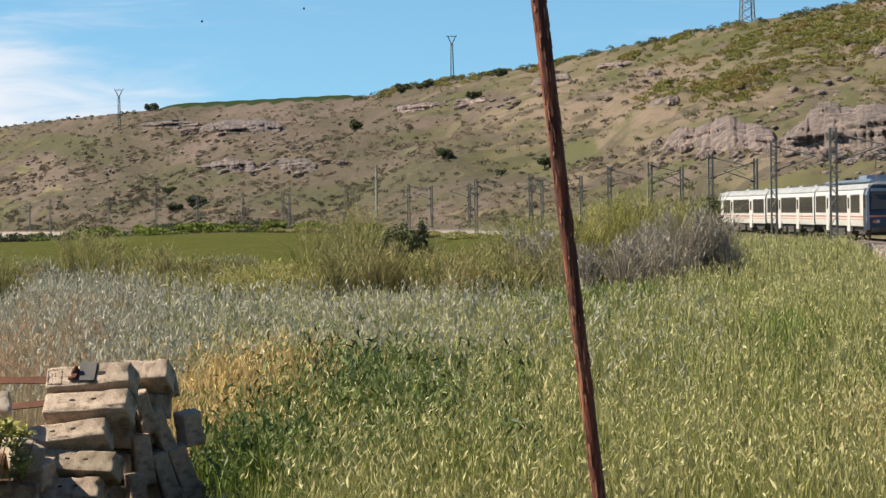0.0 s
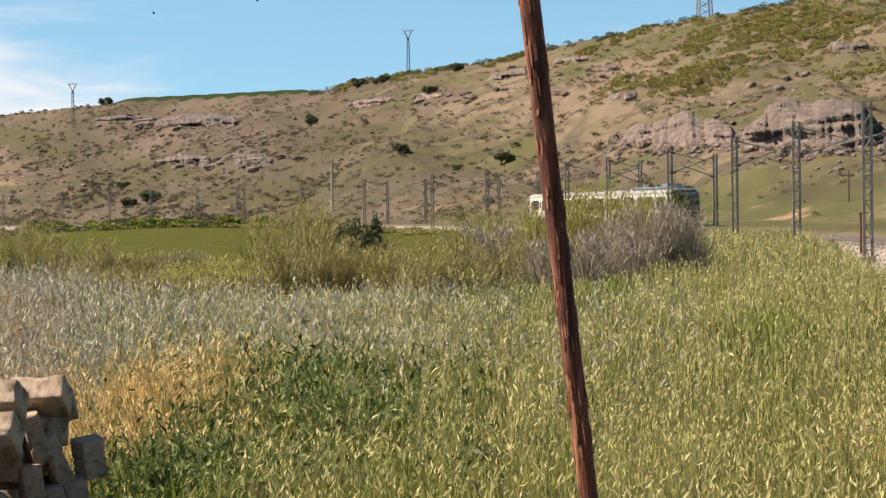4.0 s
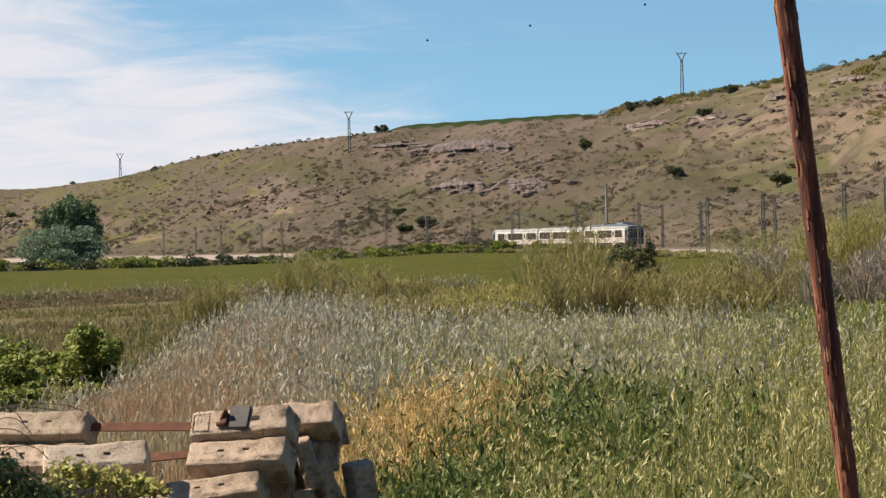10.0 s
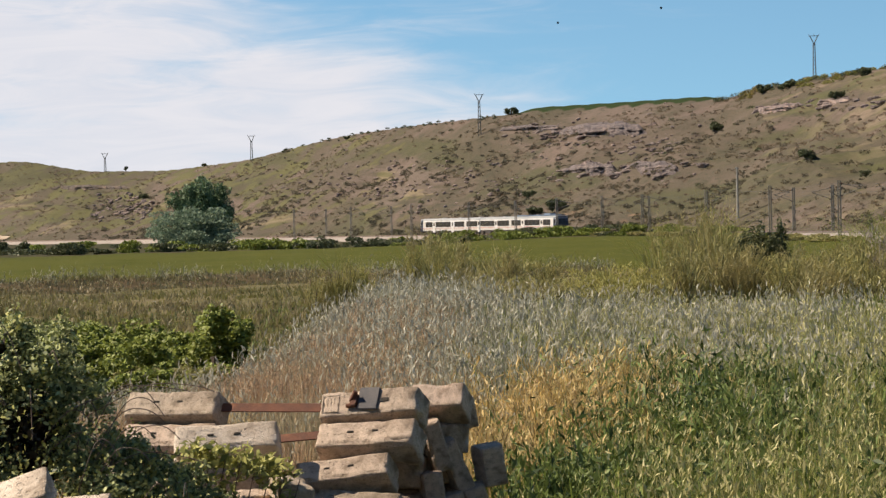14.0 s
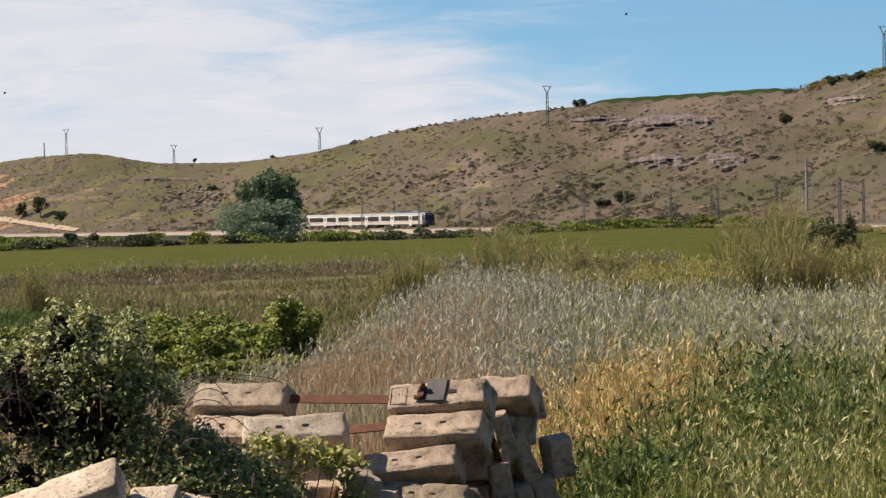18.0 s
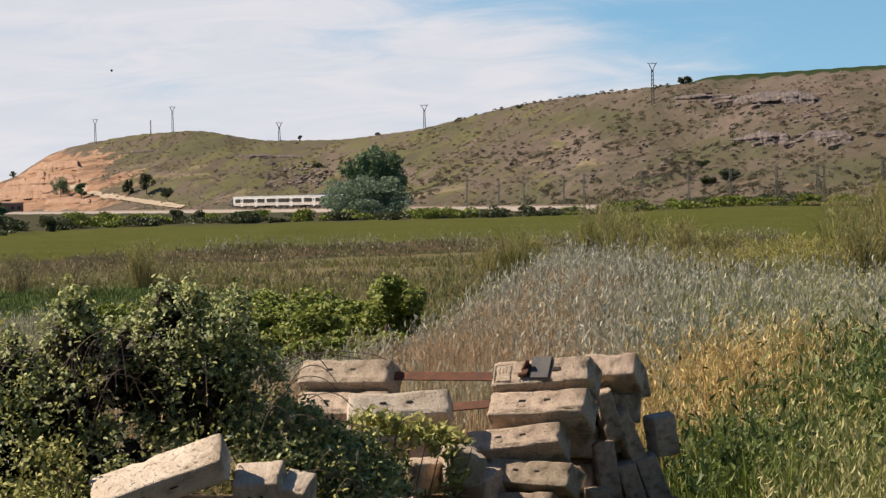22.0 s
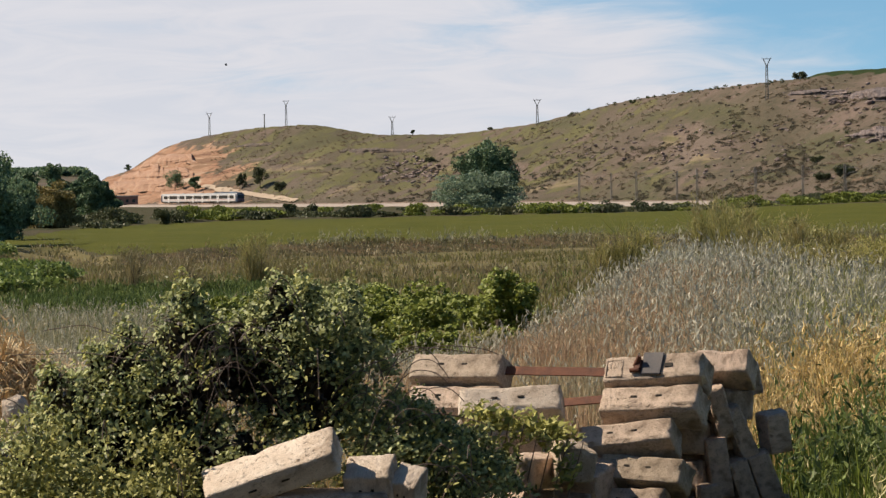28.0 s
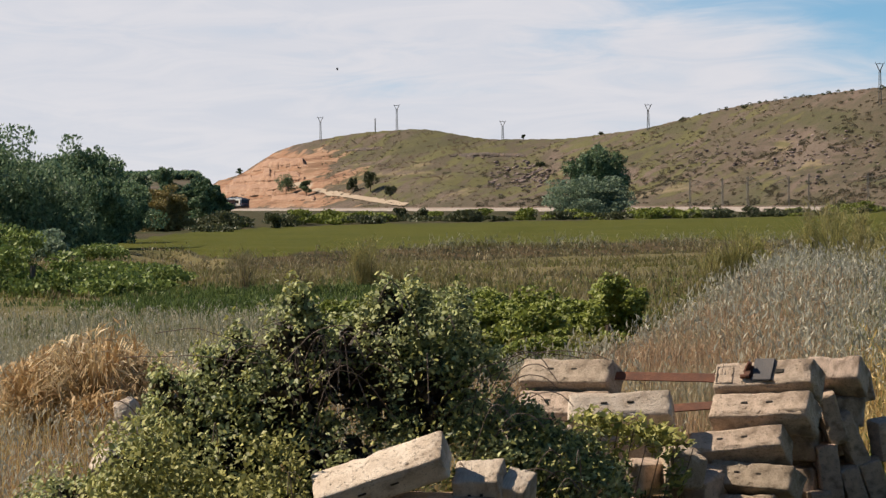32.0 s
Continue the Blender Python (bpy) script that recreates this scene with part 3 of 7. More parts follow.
def build_ground():
    az = np.concatenate([np.linspace(-180, -26, 50), np.linspace(-25.5, 25.5, 430), np.linspace(26, 180, 50)[:-1]])
    d = np.concatenate([np.geomspace(1.0, 110.0, 120), np.geomspace(114.0, 1250.0, 250), np.geomspace(1300.0, 4200.0, 16)])
    A, D = np.meshgrid(np.radians(az), d)
    x, y = D * np.sin(A), D * np.cos(A)
    z = ground_z(x, y)
    na, nd = len(az), len(d)
    idx = np.arange(na * nd).reshape(nd, na)
    nxt = np.roll(idx, -1, axis=1)
    quads = np.stack([idx[:-1], nxt[:-1], nxt[1:], idx[1:]], -1).reshape(-1, 4)
    verts = np.stack([x, y, z], -1).reshape(-1, 3)
    centre = np.array([[0.0, 0.0, 0.0]])
    fan = np.stack([np.full(na, len(verts)), idx[0], nxt[0]], -1)[:, ::-1]
    me = raw_mesh("ground", np.concatenate([verts, centre]), [quads, fan], GROUND, True)
    a, dd = np.degrees(A), D
    foot = np.interp(a, FOOT_AZ, FOOT_D)
    top = np.interp(a, TOP_AZ, TOP_D)
    wob = waves(x, y, 40.0, 9, 3)
    ahead = (np.abs(a) < 60)
    # the green crop lies between the river scrub and the line; a second one on the plateau over the ridge
    near_edge = np.interp(a, BRINK_AZ, BRINK_D) + 3 * wob
    far_edge = np.interp(a, [-16.5, -15, -12, -4, 1, 6, 10], [262, 322, 372, 398, 470, 420, 330]) + 4 * wob
    crop = smooth(dd, near_edge - 4, near_edge + 4) * (1 - smooth(dd, far_edge - 3, far_edge + 3)) * (1 - smooth(a, 8.5, 10))
    crop = np.maximum(crop, smooth(dd, top + 2, top + 8) * smooth(a, 0.6, 1.2))
    scrub = smooth(dd, foot - 25, foot + 10) * ahead
    meadow = smooth(a, 11, 14) * smooth(dd, 120, 150) * (1 - smooth(dd, foot + 20, foot + 70)) * ahead
    bare = sum(np.exp(-((a - p) / w) ** 2 - ((dd - foot - 14) / 16) ** 2) for p, w in ((2.2, 0.35), (15.7, 0.7), (3.4, 0.25)))
    meadow = np.maximum(meadow, (1 - smooth(np.abs(a + 8.0), 2.5, 9.0)) * smooth(dd, foot, foot + 30) * (1 - smooth(dd, top + 10, top + 40)) * 0.50)
    reed = smooth(dd, 40, 60) * (1 - smooth(dd, near_edge - 6, near_edge)) * (1 - smooth(a, 9, 11)) * (1 - smooth(x, -5.0, -3.5) * (1 - smooth(dd, 85, 100)))
    cliff_d = (dd - foot) / np.maximum(top - foot, 1)
    soil = (1 - smooth(np.abs(a + 13.9 - 0.8 * waves(x, y, 70.0, 12, 4)) + 1.2 * np.abs(cliff_d - 0.45), 0.6, 3.0)) * smooth(cliff_d, 0.0, 0.1) * (1 - smooth(cliff_d, 0.9, 1.1)) * smooth(a, -15.6, -15.0)
    soil = np.maximum(soil, np.clip(bare, 0, 0.28))
    tail = np.array([0.0])
    # the "bank" layer is the painted shade band just before the crop's near edge
    for name, field in (("crop", crop), ("scrub", scrub), ("tan", scrub * smooth(a, 4.5, 10.0) * (0.45 + 0.3 * smooth(dd, foot, top)) * (1 - smooth(dd, top - 2, top + 4))), ("meadow", meadow), ("reed", reed), ("bank", 1.2 * np.exp(-((dd - near_edge + 10 + 3 * wob) / 8.0) ** 2) * (1 - smooth(a, 1, 4)) * smooth(a, -16, -13)), ("soil", soil), ("plateau", smooth(dd, top - 1, top + 5) * smooth(a, 0.6, 1.2) * (1 - smooth(a, 5.2, 5.9))), ("strip", 1.25 * np.exp(-((a + 13.4) / 3.6) ** 4 - ((dd - 97) / 9.5) ** 2))):
        layer = me.attributes.new(name, "FLOAT", "POINT")
        layer.data.foreach_set("value", np.concatenate([field.ravel(), tail]).astype(np.float32))
    ob = new("ground", me)
    tagged(ob, "dry grassy valley floor rising to a scrub-covered hillside", "ground", kind="structure")


build_ground()

# ---- foliage tools ----


def leaf_quads(centres, size, seed, aspect=0.55, up=0.3, vary=0.5, face=None, oval=False):
    """One small folded leaf at each centre, turned at random; returns verts and quads."""
    r = np.random.RandomState(seed)
    c = np.asarray(centres, float)
    n = len(c)
    u = r.normal(size=(n, 3))
    u[:, 2] += up
    u /= np.linalg.norm(u, axis=1)[:, None]
    w = np.cross(u, r.normal(size=(n, 3)))
    w /= np.linalg.norm(w, axis=1)[:, None] + 1e-9
    k = np.cross(u, w)
    if face is not None:      # blades that turn their upper side to the sky
        k = r.normal(size=(n, 3)) * 0.55 + np.asarray(face)
        k /= np.linalg.norm(k, axis=1)[:, None]
        w = np.cross(k, u)
        w /= np.linalg.norm(w, axis=1)[:, None] + 1e-9
        u = np.cross(w, k)
    length = np.asarray(size) * r.uniform(1 - vary, 1 + vary, n)
    a, b, f = u * length[:, None] / 2, w * (length * aspect)[:, None] / 2, k * (length * 0.12)[:, None]
    if oval:
        verts = np.stack([c - a, c - a * 0.45 + b * 0.85 + f, c + a * 0.35 + b * 0.8 + f, c + a, c + a * 0.35 - b * 0.8 + f, c - a * 0.45 - b * 0.85 + f], 1).reshape(-1, 3)
        return verts, np.arange(6 * n).reshape(-1, 6)
    verts = np.stack([c - a, c + b + f, c + a, c - b + f], 1).reshape(-1, 3)
    return verts, np.arange(4 * n).reshape(-1, 4)


def lump_points(lumps, count, seed, shell=0.45):
    """Points in a union of ellipsoids (x, y, z, rx, ry, rz), thicker towards their skins."""
    r = np.random.RandomState(seed)
    lumps = np.asarray(lumps, float)
    weight = (lumps[:, 3] * lumps[:, 4] + lumps[:, 3] * lumps[:, 5]) ** 0.9
    pick = r.choice(len(lumps), count, p=weight / weight.sum())
    v = r.normal(size=(count, 3))
    v /= np.linalg.norm(v, axis=1)[:, None]
    rad = 1 - shell * r.rand(count) ** 1.5
    rad *= 1 + 0.10 * np.sin(v[:, 0] * 5 + pick) + 0.08 * np.sin(v[:, 2] * 7 + v[:, 1] * 4 + pick * 2)
    return lumps[pick, :3] + v * rad[:, None] * lumps[pick, 3:]


def blades(x, y, z, height, width, seed, lean=0.35, heads=0.0, head_size=0.05, spikes=None):
    """Grass: a bent two-piece blade at each place; a share carries a loose head of small spikelets. Returns blade and head meshes' arrays."""
    r = np.random.RandomState(seed)
    n = len(x)
    h = height * r.uniform(0.6, 1.25, n)
    yaw, la = r.uniform(0, 2 * np.pi, n), lean * r.uniform(0.1, 1.0, n)
    face = r.uniform(0, np.pi, n)
    base = np.stack([x, y, z], 1)
    way = np.stack([np.cos(yaw), np.sin(yaw), np.zeros(n)], 1)
    side = np.stack([np.cos(face), np.sin(face), np.zeros(n)], 1) * (width * r.uniform(0.6, 1.3, n))[:, None] / 2
    mid = base + way * (la * h * 0.3)[:, None] + np.array([0, 0, 1.0]) * (h * 0.6)[:, None]
    tip = base + way * (la * h)[:, None] + np.array([0, 0, 1.0]) * (h * (1 - 0.3 * la))[:, None]
    verts = np.stack([base - side, base + side, mid + side * 0.8, mid - side * 0.8, tip], 1).reshape(-1, 3)
    o = np.arange(n)[:, None] * 5
    quads, tris = o + np.array([[0, 1, 2, 3]]), o + np.array([[3, 2, 4]])
    head = None
    if heads > 0:
        pick = np.where(r.rand(n) < heads)[0]
        k = 4 if spikes is None else spikes
        p = np.repeat(tip[pick], k, 0) - np.repeat(way[pick] * (la * h)[pick, None], k, 0) * r.rand(len(pick) * k)[:, None] * 0.25
        size = np.repeat((head_size * np.clip((width / 0.008) ** 0.5, 1.0, 2.2))[pick] if np.ndim(width) else np.full(len(pick), head_size), k)
        p += r.normal(size=p.shape) * size[:, None] * np.array([0.22, 0.22, 1.0])
        if spikes:      # leaves all along the stem
            p -= (np.repeat(tip[pick] - base[pick], k, 0)) * r.rand(len(p))[:, None] * 0.75
        hv, hq = leaf_quads(p, size, seed + 1, 0.19, 2.2) if not spikes else leaf_quads(p, size, seed + 1, 0.22, 1.4)
        head = (hv, hq)
    return verts, [quads, tris], head


def field(name, label, n, az, dist, height, seed, stem, tip=None, heads=0.0, head_size=0.04, lean=0.35, keep=None, wide=1.0, category="grass", spikes=None):
    """A stretch of standing grass over a sector of the ground, as one object of stuff."""
    r = np.random.RandomState(seed)
    a = r.uniform(az[0], az[1], n)
    d = np.exp(r.uniform(math.log(dist[0]), math.log(dist[1]), n))
    x, y = d * np.sin(np.radians(a)), d * np.cos(np.radians(a))
    if keep is not None:
        ok = keep(x, y, a, d) > r.rand(n)
        x, y, d = x[ok], y[ok], d[ok]
    z = ground_z(x, y) - 0.02
    h = height * (1 + 0.22 * waves(x, y, 5.0, seed, 3))
    width = np.maximum(0.005, d * 1.35 / 4500) * wide
    v, f, head = blades(x, y, z, h, width, seed, lean, heads, head_size, spikes)
    ob = thing(name, label=label, category=category, kind="stuff")
    part("blades", raw_mesh(name, v, f, stem), None, ob)
    if head:
        part("seed_heads", raw_mesh(name + "_heads", head[0], head[1], tip or stem), None, ob)
    return ob


def tufts(name, label, n, az, dist, size, seed, mat, keep=None, leaf_size=0.22):
    """Low uneven tussocks over a sector, as one object of stuff."""
    r = np.random.RandomState(seed)
    a, d = r.uniform(az[0], az[1], n), np.exp(r.uniform(math.log(dist[0]), math.log(dist[1]), n))
    x, y = d * np.sin(np.radians(a)), d * np.cos(np.radians(a))
    if keep is not None:
        ok = keep(x, y, a, d) > r.rand(n)
        x, y = x[ok], y[ok]
    s = r.uniform(size[0], size[1], len(x)) * (1 + 0.3 * waves(x, y, 15.0, seed, 2))
    k = 12
    v = r.normal(size=(len(x), k, 3))
    v /= np.linalg.norm(v, axis=2)[:, :, None]
    v[:, :, 2] = np.abs(v[:, :, 2])
    c = np.stack([x, y, ground_z(x, y)], 1)[:, None, :] + v * s[:, None, None] * r.uniform(0.4, 1.0, (len(x), k, 1))
    lv, lq = leaf_quads(c.reshape(-1, 3), leaf_size, seed + 1, 0.16, 3.5)
    tagged(new(name, raw_mesh(name, lv, lq, mat)), label, "grass", kind="stuff")


# ---- railway ----


def ribbon(offsets, s0, s1, step, material, name):
    """A strip along the line from cross-section points (sideways, height over the rail head)."""
    s = np.arange(s0, s1 + step, step)
    rows = []
    for q in s:
        p, w = line_at(q), line_way(q)
        side = Vector((w.y, -w.x))
        zz = rail_z(q)
        rows.append([(p.x + side.x * o, p.y + side.y * o, zz + h) for o, h in offsets])
    v = np.array(rows).reshape(-1, 3)
    k = len(offsets)
    i = np.arange(len(s) * k).reshape(len(s), k)
    q = np.stack([i[:-1, :-1], i[:-1, 1:], i[1:, 1:], i[1:, :-1]], -1).reshape(-1, 4)
    return raw_mesh(name, v, q, material)


def build_railway():
    bed = thing("railway", label="pale ballasted single railway line on a low embankment", category="railway", kind="structure")
    profile = [(-7.0, -3.4), (-5.0, -1.95), (-2.9, -0.62), (-2.3, -0.28), (2.3, -0.28), (3.0, -0.62), (6.5, -3.2)]
    part("ballast_bed", ribbon(profile, -150, 1150, 6.0, BALLAST, "ballast_bed"), None, bed)
    for o in (-0.87, 0.87):
        sec = [(o - 0.07, -0.16), (o - 0.035, -0.15), (o - 0.036, 0.0), (o + 0.036, 0.0), (o + 0.035, -0.15), (o + 0.07, -0.16)]
        part("rail", ribbon(sec, -150, 1150, 4.0, RAIL, "rail"), None, bed)
    block = mesh_of("sleeper", box((2.5, 0.26, 0.2), bevel=0.02), POST_CONCRETE)
    for k in range(120):
        s = -30 + k * 0.6 * 1.6
        p, w = line_at(s), line_way(s)
        part("sleeper", block, None, bed, m=Matrix.Translation((p.x, p.y, rail_z(s) - 0.27)) @ Matrix.Rotation(math.atan2(-w.x, w.y), 4, "Z"))
    # loose stones on the shoulder that shows beside the grass
    r = np.random.RandomState(5)
    vs, fs, count = [], [], 0
    cube = np.array([(-1, -1, -1), (1, -1, -1), (1, 1, -1), (-1, 1, -1), (-1, -1, 1), (1, -1, 1), (1, 1, 1), (-1, 1, 1)], float)
    quad = np.array([(0, 3, 2, 1), (4, 5, 6, 7), (0, 1, 5, 4), (1, 2, 6, 5), (2, 3, 7, 6), (3, 0, 4, 7)])
    for _ in range(5000):
        s = r.uniform(-95, 60)
        p, w = line_at(s), line_way(s)
        o = -r.uniform(1.2, 6.4)
        h = np.interp(-o, [0, 2.3, 2.9, 5.0, 7.0], [-0.28, -0.28, -0.62, -1.95, -3.4])
        size = r.uniform(0.03, 0.075)
        q = cube * size * r.uniform(0.6, 1.2, 3) + r.normal(size=cube.shape) * size * 0.25
        q = q @ np.array(Euler((r.rand() * 3, r.rand() * 3, r.rand() * 3)).to_matrix())
        vs.append(q + np.array([p.x + w.y * o, p.y - w.x * o, rail_z(s) + h + size * 0.3]))
        fs.append(quad + count)
        count += 8
    part("loose_stones", raw_mesh("loose_stones", np.concatenate(vs), np.concatenate(fs), BALLAST), None, bed)


def mast_at(az, side):
    """How far along the line the mast of that bearing stands, on that side of it."""
    lo, hi = -95.0, 1000.0
    for _ in range(50):
        mid = (lo + hi) / 2
        p, w = line_at(mid), line_way(mid)
        q = Vector((p.x + w.y * side, p.y - w.x * side))
        if math.degrees(math.atan2(q.x, q.y)) > az:
            lo = mid
        else:
            hi = mid
    return lo


def build_masts():
    def lattice(height, spread):
        m = thing("catenary_mast", label="grey lattice steel catenary mast with a bracket arm beside the track", category="mast", group="masts along the railway")
        for o in (-spread, spread):
            part("leg", box((0.15, 0.14, height), (o, 0, height / 2)), GALV, m)
        web = bmesh.new()
        n = int(height / 0.62)
        for i in range(n):
            z0, z1 = i * height / n, (i + 1) * height / n
            box((spread * 2, 0.04, 0.05), (0, 0.05, z1 - 0.05), bm=web)
            flip = 1 if i % 2 else -1
            rod((-spread * flip, -0.05, z0), (spread * flip, -0.05, z1), 0.032, web, 4)
        part("lattice", web, GALV, m)
        part("footing", box((0.7, 0.6, 0.7), (0, 0, -0.1), 0.03), POST_CONCRETE, m)
        return m

    def bracket(m, reach, height):
        arm = bmesh.new()
        rod((0, 0, height - 0.35), (reach, 0, height - 1.15), 0.05, arm, 6)
        rod((0, 0, height - 2.3), (reach, 0, height - 1.15), 0.05, arm, 6)
        rod((reach * 0.72, 0, height - 1.6), (reach * 1.0, 0, height - 2.05), 0.03, arm, 6)
        part("bracket_arm", arm, GALV, m)
        for z in (height - 0.42, height - 2.24):
            part("insulator", rod((0.18 if reach > 0 else -0.18, 0, z), (0.5 if reach > 0 else -0.5, 0, z), 0.09, None, 8), RUST, m)

    tall = lattice(8.2, 0.2)
    bracket(tall, 3.3, 8.2)
    other = lattice(8.0, 0.17)
    tagged(other, "slim grey catenary mast on the hill side of the track")
    bracket(other, -3.3, 8.0)
    first = {3.6: True, -3.6: True}
    for side, mast, bearings in ((-3.6, tall, (19.45, 17.72, 16.16, 14.79, 13.35, 11.97, 11.04, 9.24, 8.0, 6.47, 5.05, 3.62, 2.72, 1.7, 0.77, -0.28, -1.58, -2.94, -4.22)),
                                 (3.6, other, (18.2, 14.36, 12.68, 10.39, 9.5, 7.85, 6.99, 3.77, -2.03, -3.5))):
        for az in bearings:
            s = mast_at(az, side)
            p, w = line_at(s), line_way(s)
            x, y = p.x + w.y * side, p.y - w.x * side
            m = Matrix.Translation((x, y, rail_z(s) - 0.8)) @ Matrix.Rotation(math.atan2(-w.x, w.y), 4, "Z")
            if first[side]:
                mast.matrix_basis, first[side] = m, False
            else:
                copy_thing(mast, m)
    wires = thing("overhead_wires", label="thin dark catenary wires strung over the track", category="wire", kind="structure")
    for h, o in ((5.6, 0.0), (6.9, 0.0), (7.2, -3.6)):
        pts = []
        for k in range(0, 220):
            s = -100 + k * 4.0
            p, w = line_at(s), line_way(s)
            sag = 0.0 if h < 6 else 0.7 * math.sin(math.pi * (k % 14) / 14)
            pts.append((p.x + w.y * o, p.y - w.x * o, rail_z(s) + h - sag))
        cu = bpy.data.curves.new("wire", "CURVE")
        cu.dimensions, cu.bevel_depth, cu.bevel_resolution = "3D", 0.014, 1
        sp = cu.splines.new("POLY")
        sp.points.add(len(pts) - 1)
        for q, c in zip(sp.points, pts):
            q.co = (*c, 1)
        cu.materials.append(CABLE)
        ob = new("wire", cu)
        ob.parent = wires


# ---- the train: three cars; each runs along its own y, its front to +y ----
CAR, WIDE = 26.0, 2.9


def build_cars():
    def shell(length, y0=0.0):
        """The body's cross-section drawn along y."""
        prof = [(-1.40, 0.95), (-1.45, 1.25), (-1.45, 3.05), (-1.36, 3.45), (-1.12, 3.72), (-0.6, 3.88), (0.6, 3.88), (1.12, 3.72), (1.36, 3.45), (1.45, 3.05), (1.45, 1.25), (1.40, 0.95)]
        bm = bmesh.new()
        rings = [[bm.verts.new((x, y0 + y, z)) for x, z in prof] for y in (-length / 2, length / 2)]
        n = len(prof)
        for i in range(n):
            j = (i + 1) % n
            f = bm.faces.new((rings[0][i], rings[1][i], rings[1][j], rings[0][j]))
            f.material_index = 1 if 3 <= i <= 7 else 0
        bm.faces.new(rings[0])
        bm.faces.new(rings[1][::-1])
        bmesh.ops.recalc_face_normals(bm, faces=bm.faces)
        return bm

    def car(cab):
        name = "motor_car" if cab else "trailer_car"
        m = thing("train_car", label="cream electric train car with dark windows and a red waist stripe", category="train car", group="cars of the train")
        body = part("body", mesh_of("car_body", shell(CAR - 0.25), [CREAM, ROOF_GREY]), None, m)
        # windows and doors on both sides: end, door, long, door, end
        for sx in (-1, 1):
            x = sx * 1.452
            for y, w, panes in ((-7.9, 4.0, 2), (0.35, 8.6, 4), (9.6, 5.4, 3)) if cab else ((-9.0, 6.4, 3), (0.0, 8.0, 4), (9.0, 6.4, 3)):
                y = y if cab <= 0 else -y
                part("window_frame", box((0.03, w + 0.12, 1.24), (x - sx * 0.004, y, 2.45), 0.01), UNDER, body)
                for i in range(panes):
                    part("window", box((0.05, w / panes - 0.12, 1.12), (x, y - w / 2 + (i + 0.5) * w / panes, 2.45), 0.02), GLASS, body)
            for y in (-4.95, 5.75) if cab else (-4.9, 4.9):
                y = y if cab <= 0 else -y
                door = part("door", box((0.06, 1.35, 2.35), (x, y, 1.95), 0.02), CREAM, m, "pale sliding door")
                part("door_window", box((0.05, 0.8, 0.8), (x + sx * 0.012, y, 2.5), 0.02), GLASS, door)
                part("step", box((0.2, 1.3, 0.3), (x - sx * 0.06, y, 0.72), 0.01), CREAM, door)
            part("waist_stripe", box((0.02, CAR - 0.9, 0.09), (x, 0, 1.58)), RED_PAINT, body)
            part("lower_stripe", box((0.02, CAR - 0.9, 0.06), (x, 0, 1.38)), ORANGE_PAINT, body)
            part("gutter", box((0.05, CAR - 0.8, 0.06), (sx * 1.40, 0, 3.42)), ROOF_GREY, body)
        part("underframe", box((2.3, CAR - 4.0, 0.35), (0, 0, 0.8)), UNDER, m)
        for y in (-8.8, 8.8):
            bogie = part("bogie", box((2.2, 3.4, 0.3), (0, y, 0.58), 0.04), UNDER, m)
            for dy in (-1.25, 1.25):
                for sx in (-0.87, 0.87):
                    part("wheel", rod((sx - 0.07, y + dy, 0.46), (sx + 0.07, y + dy, 0.46), 0.46, None, 20), UNDER, bogie)
            for sx in (-1.05, 1.05):
                part("axle_box", box((0.2, 3.0, 0.22), (sx, y, 0.5), 0.03), UNDER, bogie)
        for k, (y, l) in enumerate(((-3.6, 2.4), (0.2, 3.0), (3.9, 2.0))):
            part("equipment_box", box((2.5, l, 0.5), (0, y, 0.52), 0.04), UNDER, m)
        for y in (-7.5, 0.0, 7.0) if not cab else (8.0 * -cab, 2.0):
            part("roof_vent", box((0.9, 1.6, 0.16), (0, y, 3.92), 0.04), ROOF_GREY, m)
        for y in (-CAR / 2 + 0.2, CAR / 2 - 0.2):
            part("gangway", box((1.9, 0.5, 2.6), (0, y, 2.1), 0.05), PLATE, m)
        if cab:
            e = cab * (CAR / 2 - 0.2)
            nose = bmesh.new()
            prof = [(-1.43, 0.75), (-1.46, 1.3), (-1.46, 3.0), (-1.36, 3.45), (-1.1, 3.72), (1.1, 3.72), (1.36, 3.45), (1.46, 3.0), (1.46, 1.3), (1.43, 0.75)]
            back = [nose.verts.new((x * 1.004, e - cab * 1.25, z)) for x, z in prof]
            mid = [nose.verts.new((x, e, z)) for x, z in prof]
            tip = [nose.verts.new((x * 0.9, e + cab * (0.42 if z > 1.8 else 0.52) * (1 if z < 3.3 else 0.2), z)) for x, z in prof]
            for a, b in ((back, mid), (mid, tip)):
                for i in range(len(prof)):
                    j = (i + 1) % len(prof)
                    nose.faces.new((a[i], b[i], b[j], a[j]))
            nose.faces.new(tip)
            bmesh.ops.recalc_face_normals(nose, faces=nose.faces)
            part("roof_rim", box((2.7, 0.5, 0.16), (0, e - cab * 0.1, 3.66), 0.07), CREAM, m)
            cabin = part("cab_end", nose, NAVY, m, "dark blue driving cab end with a wide windscreen")
            for x in (-0.62, 0.62):
                part("windscreen", box((1.18, 0.08, 1.2), (x, e + cab * 0.40, 2.62), 0.03, None, Euler((0.24 * cab, 0, 0)).to_matrix()), GLASS, cabin)
            part("cab_band", box((2.62, 0.05, 0.12), (0, e + cab * 0.5, 1.62)), RED_PAINT, cabin)
            part("sun_visor", box((2.4, 0.1, 0.22), (0, e + cab * 0.40, 3.34), 0.03), ROOF_BLUE, cabin, "blue strip over the windscreen")
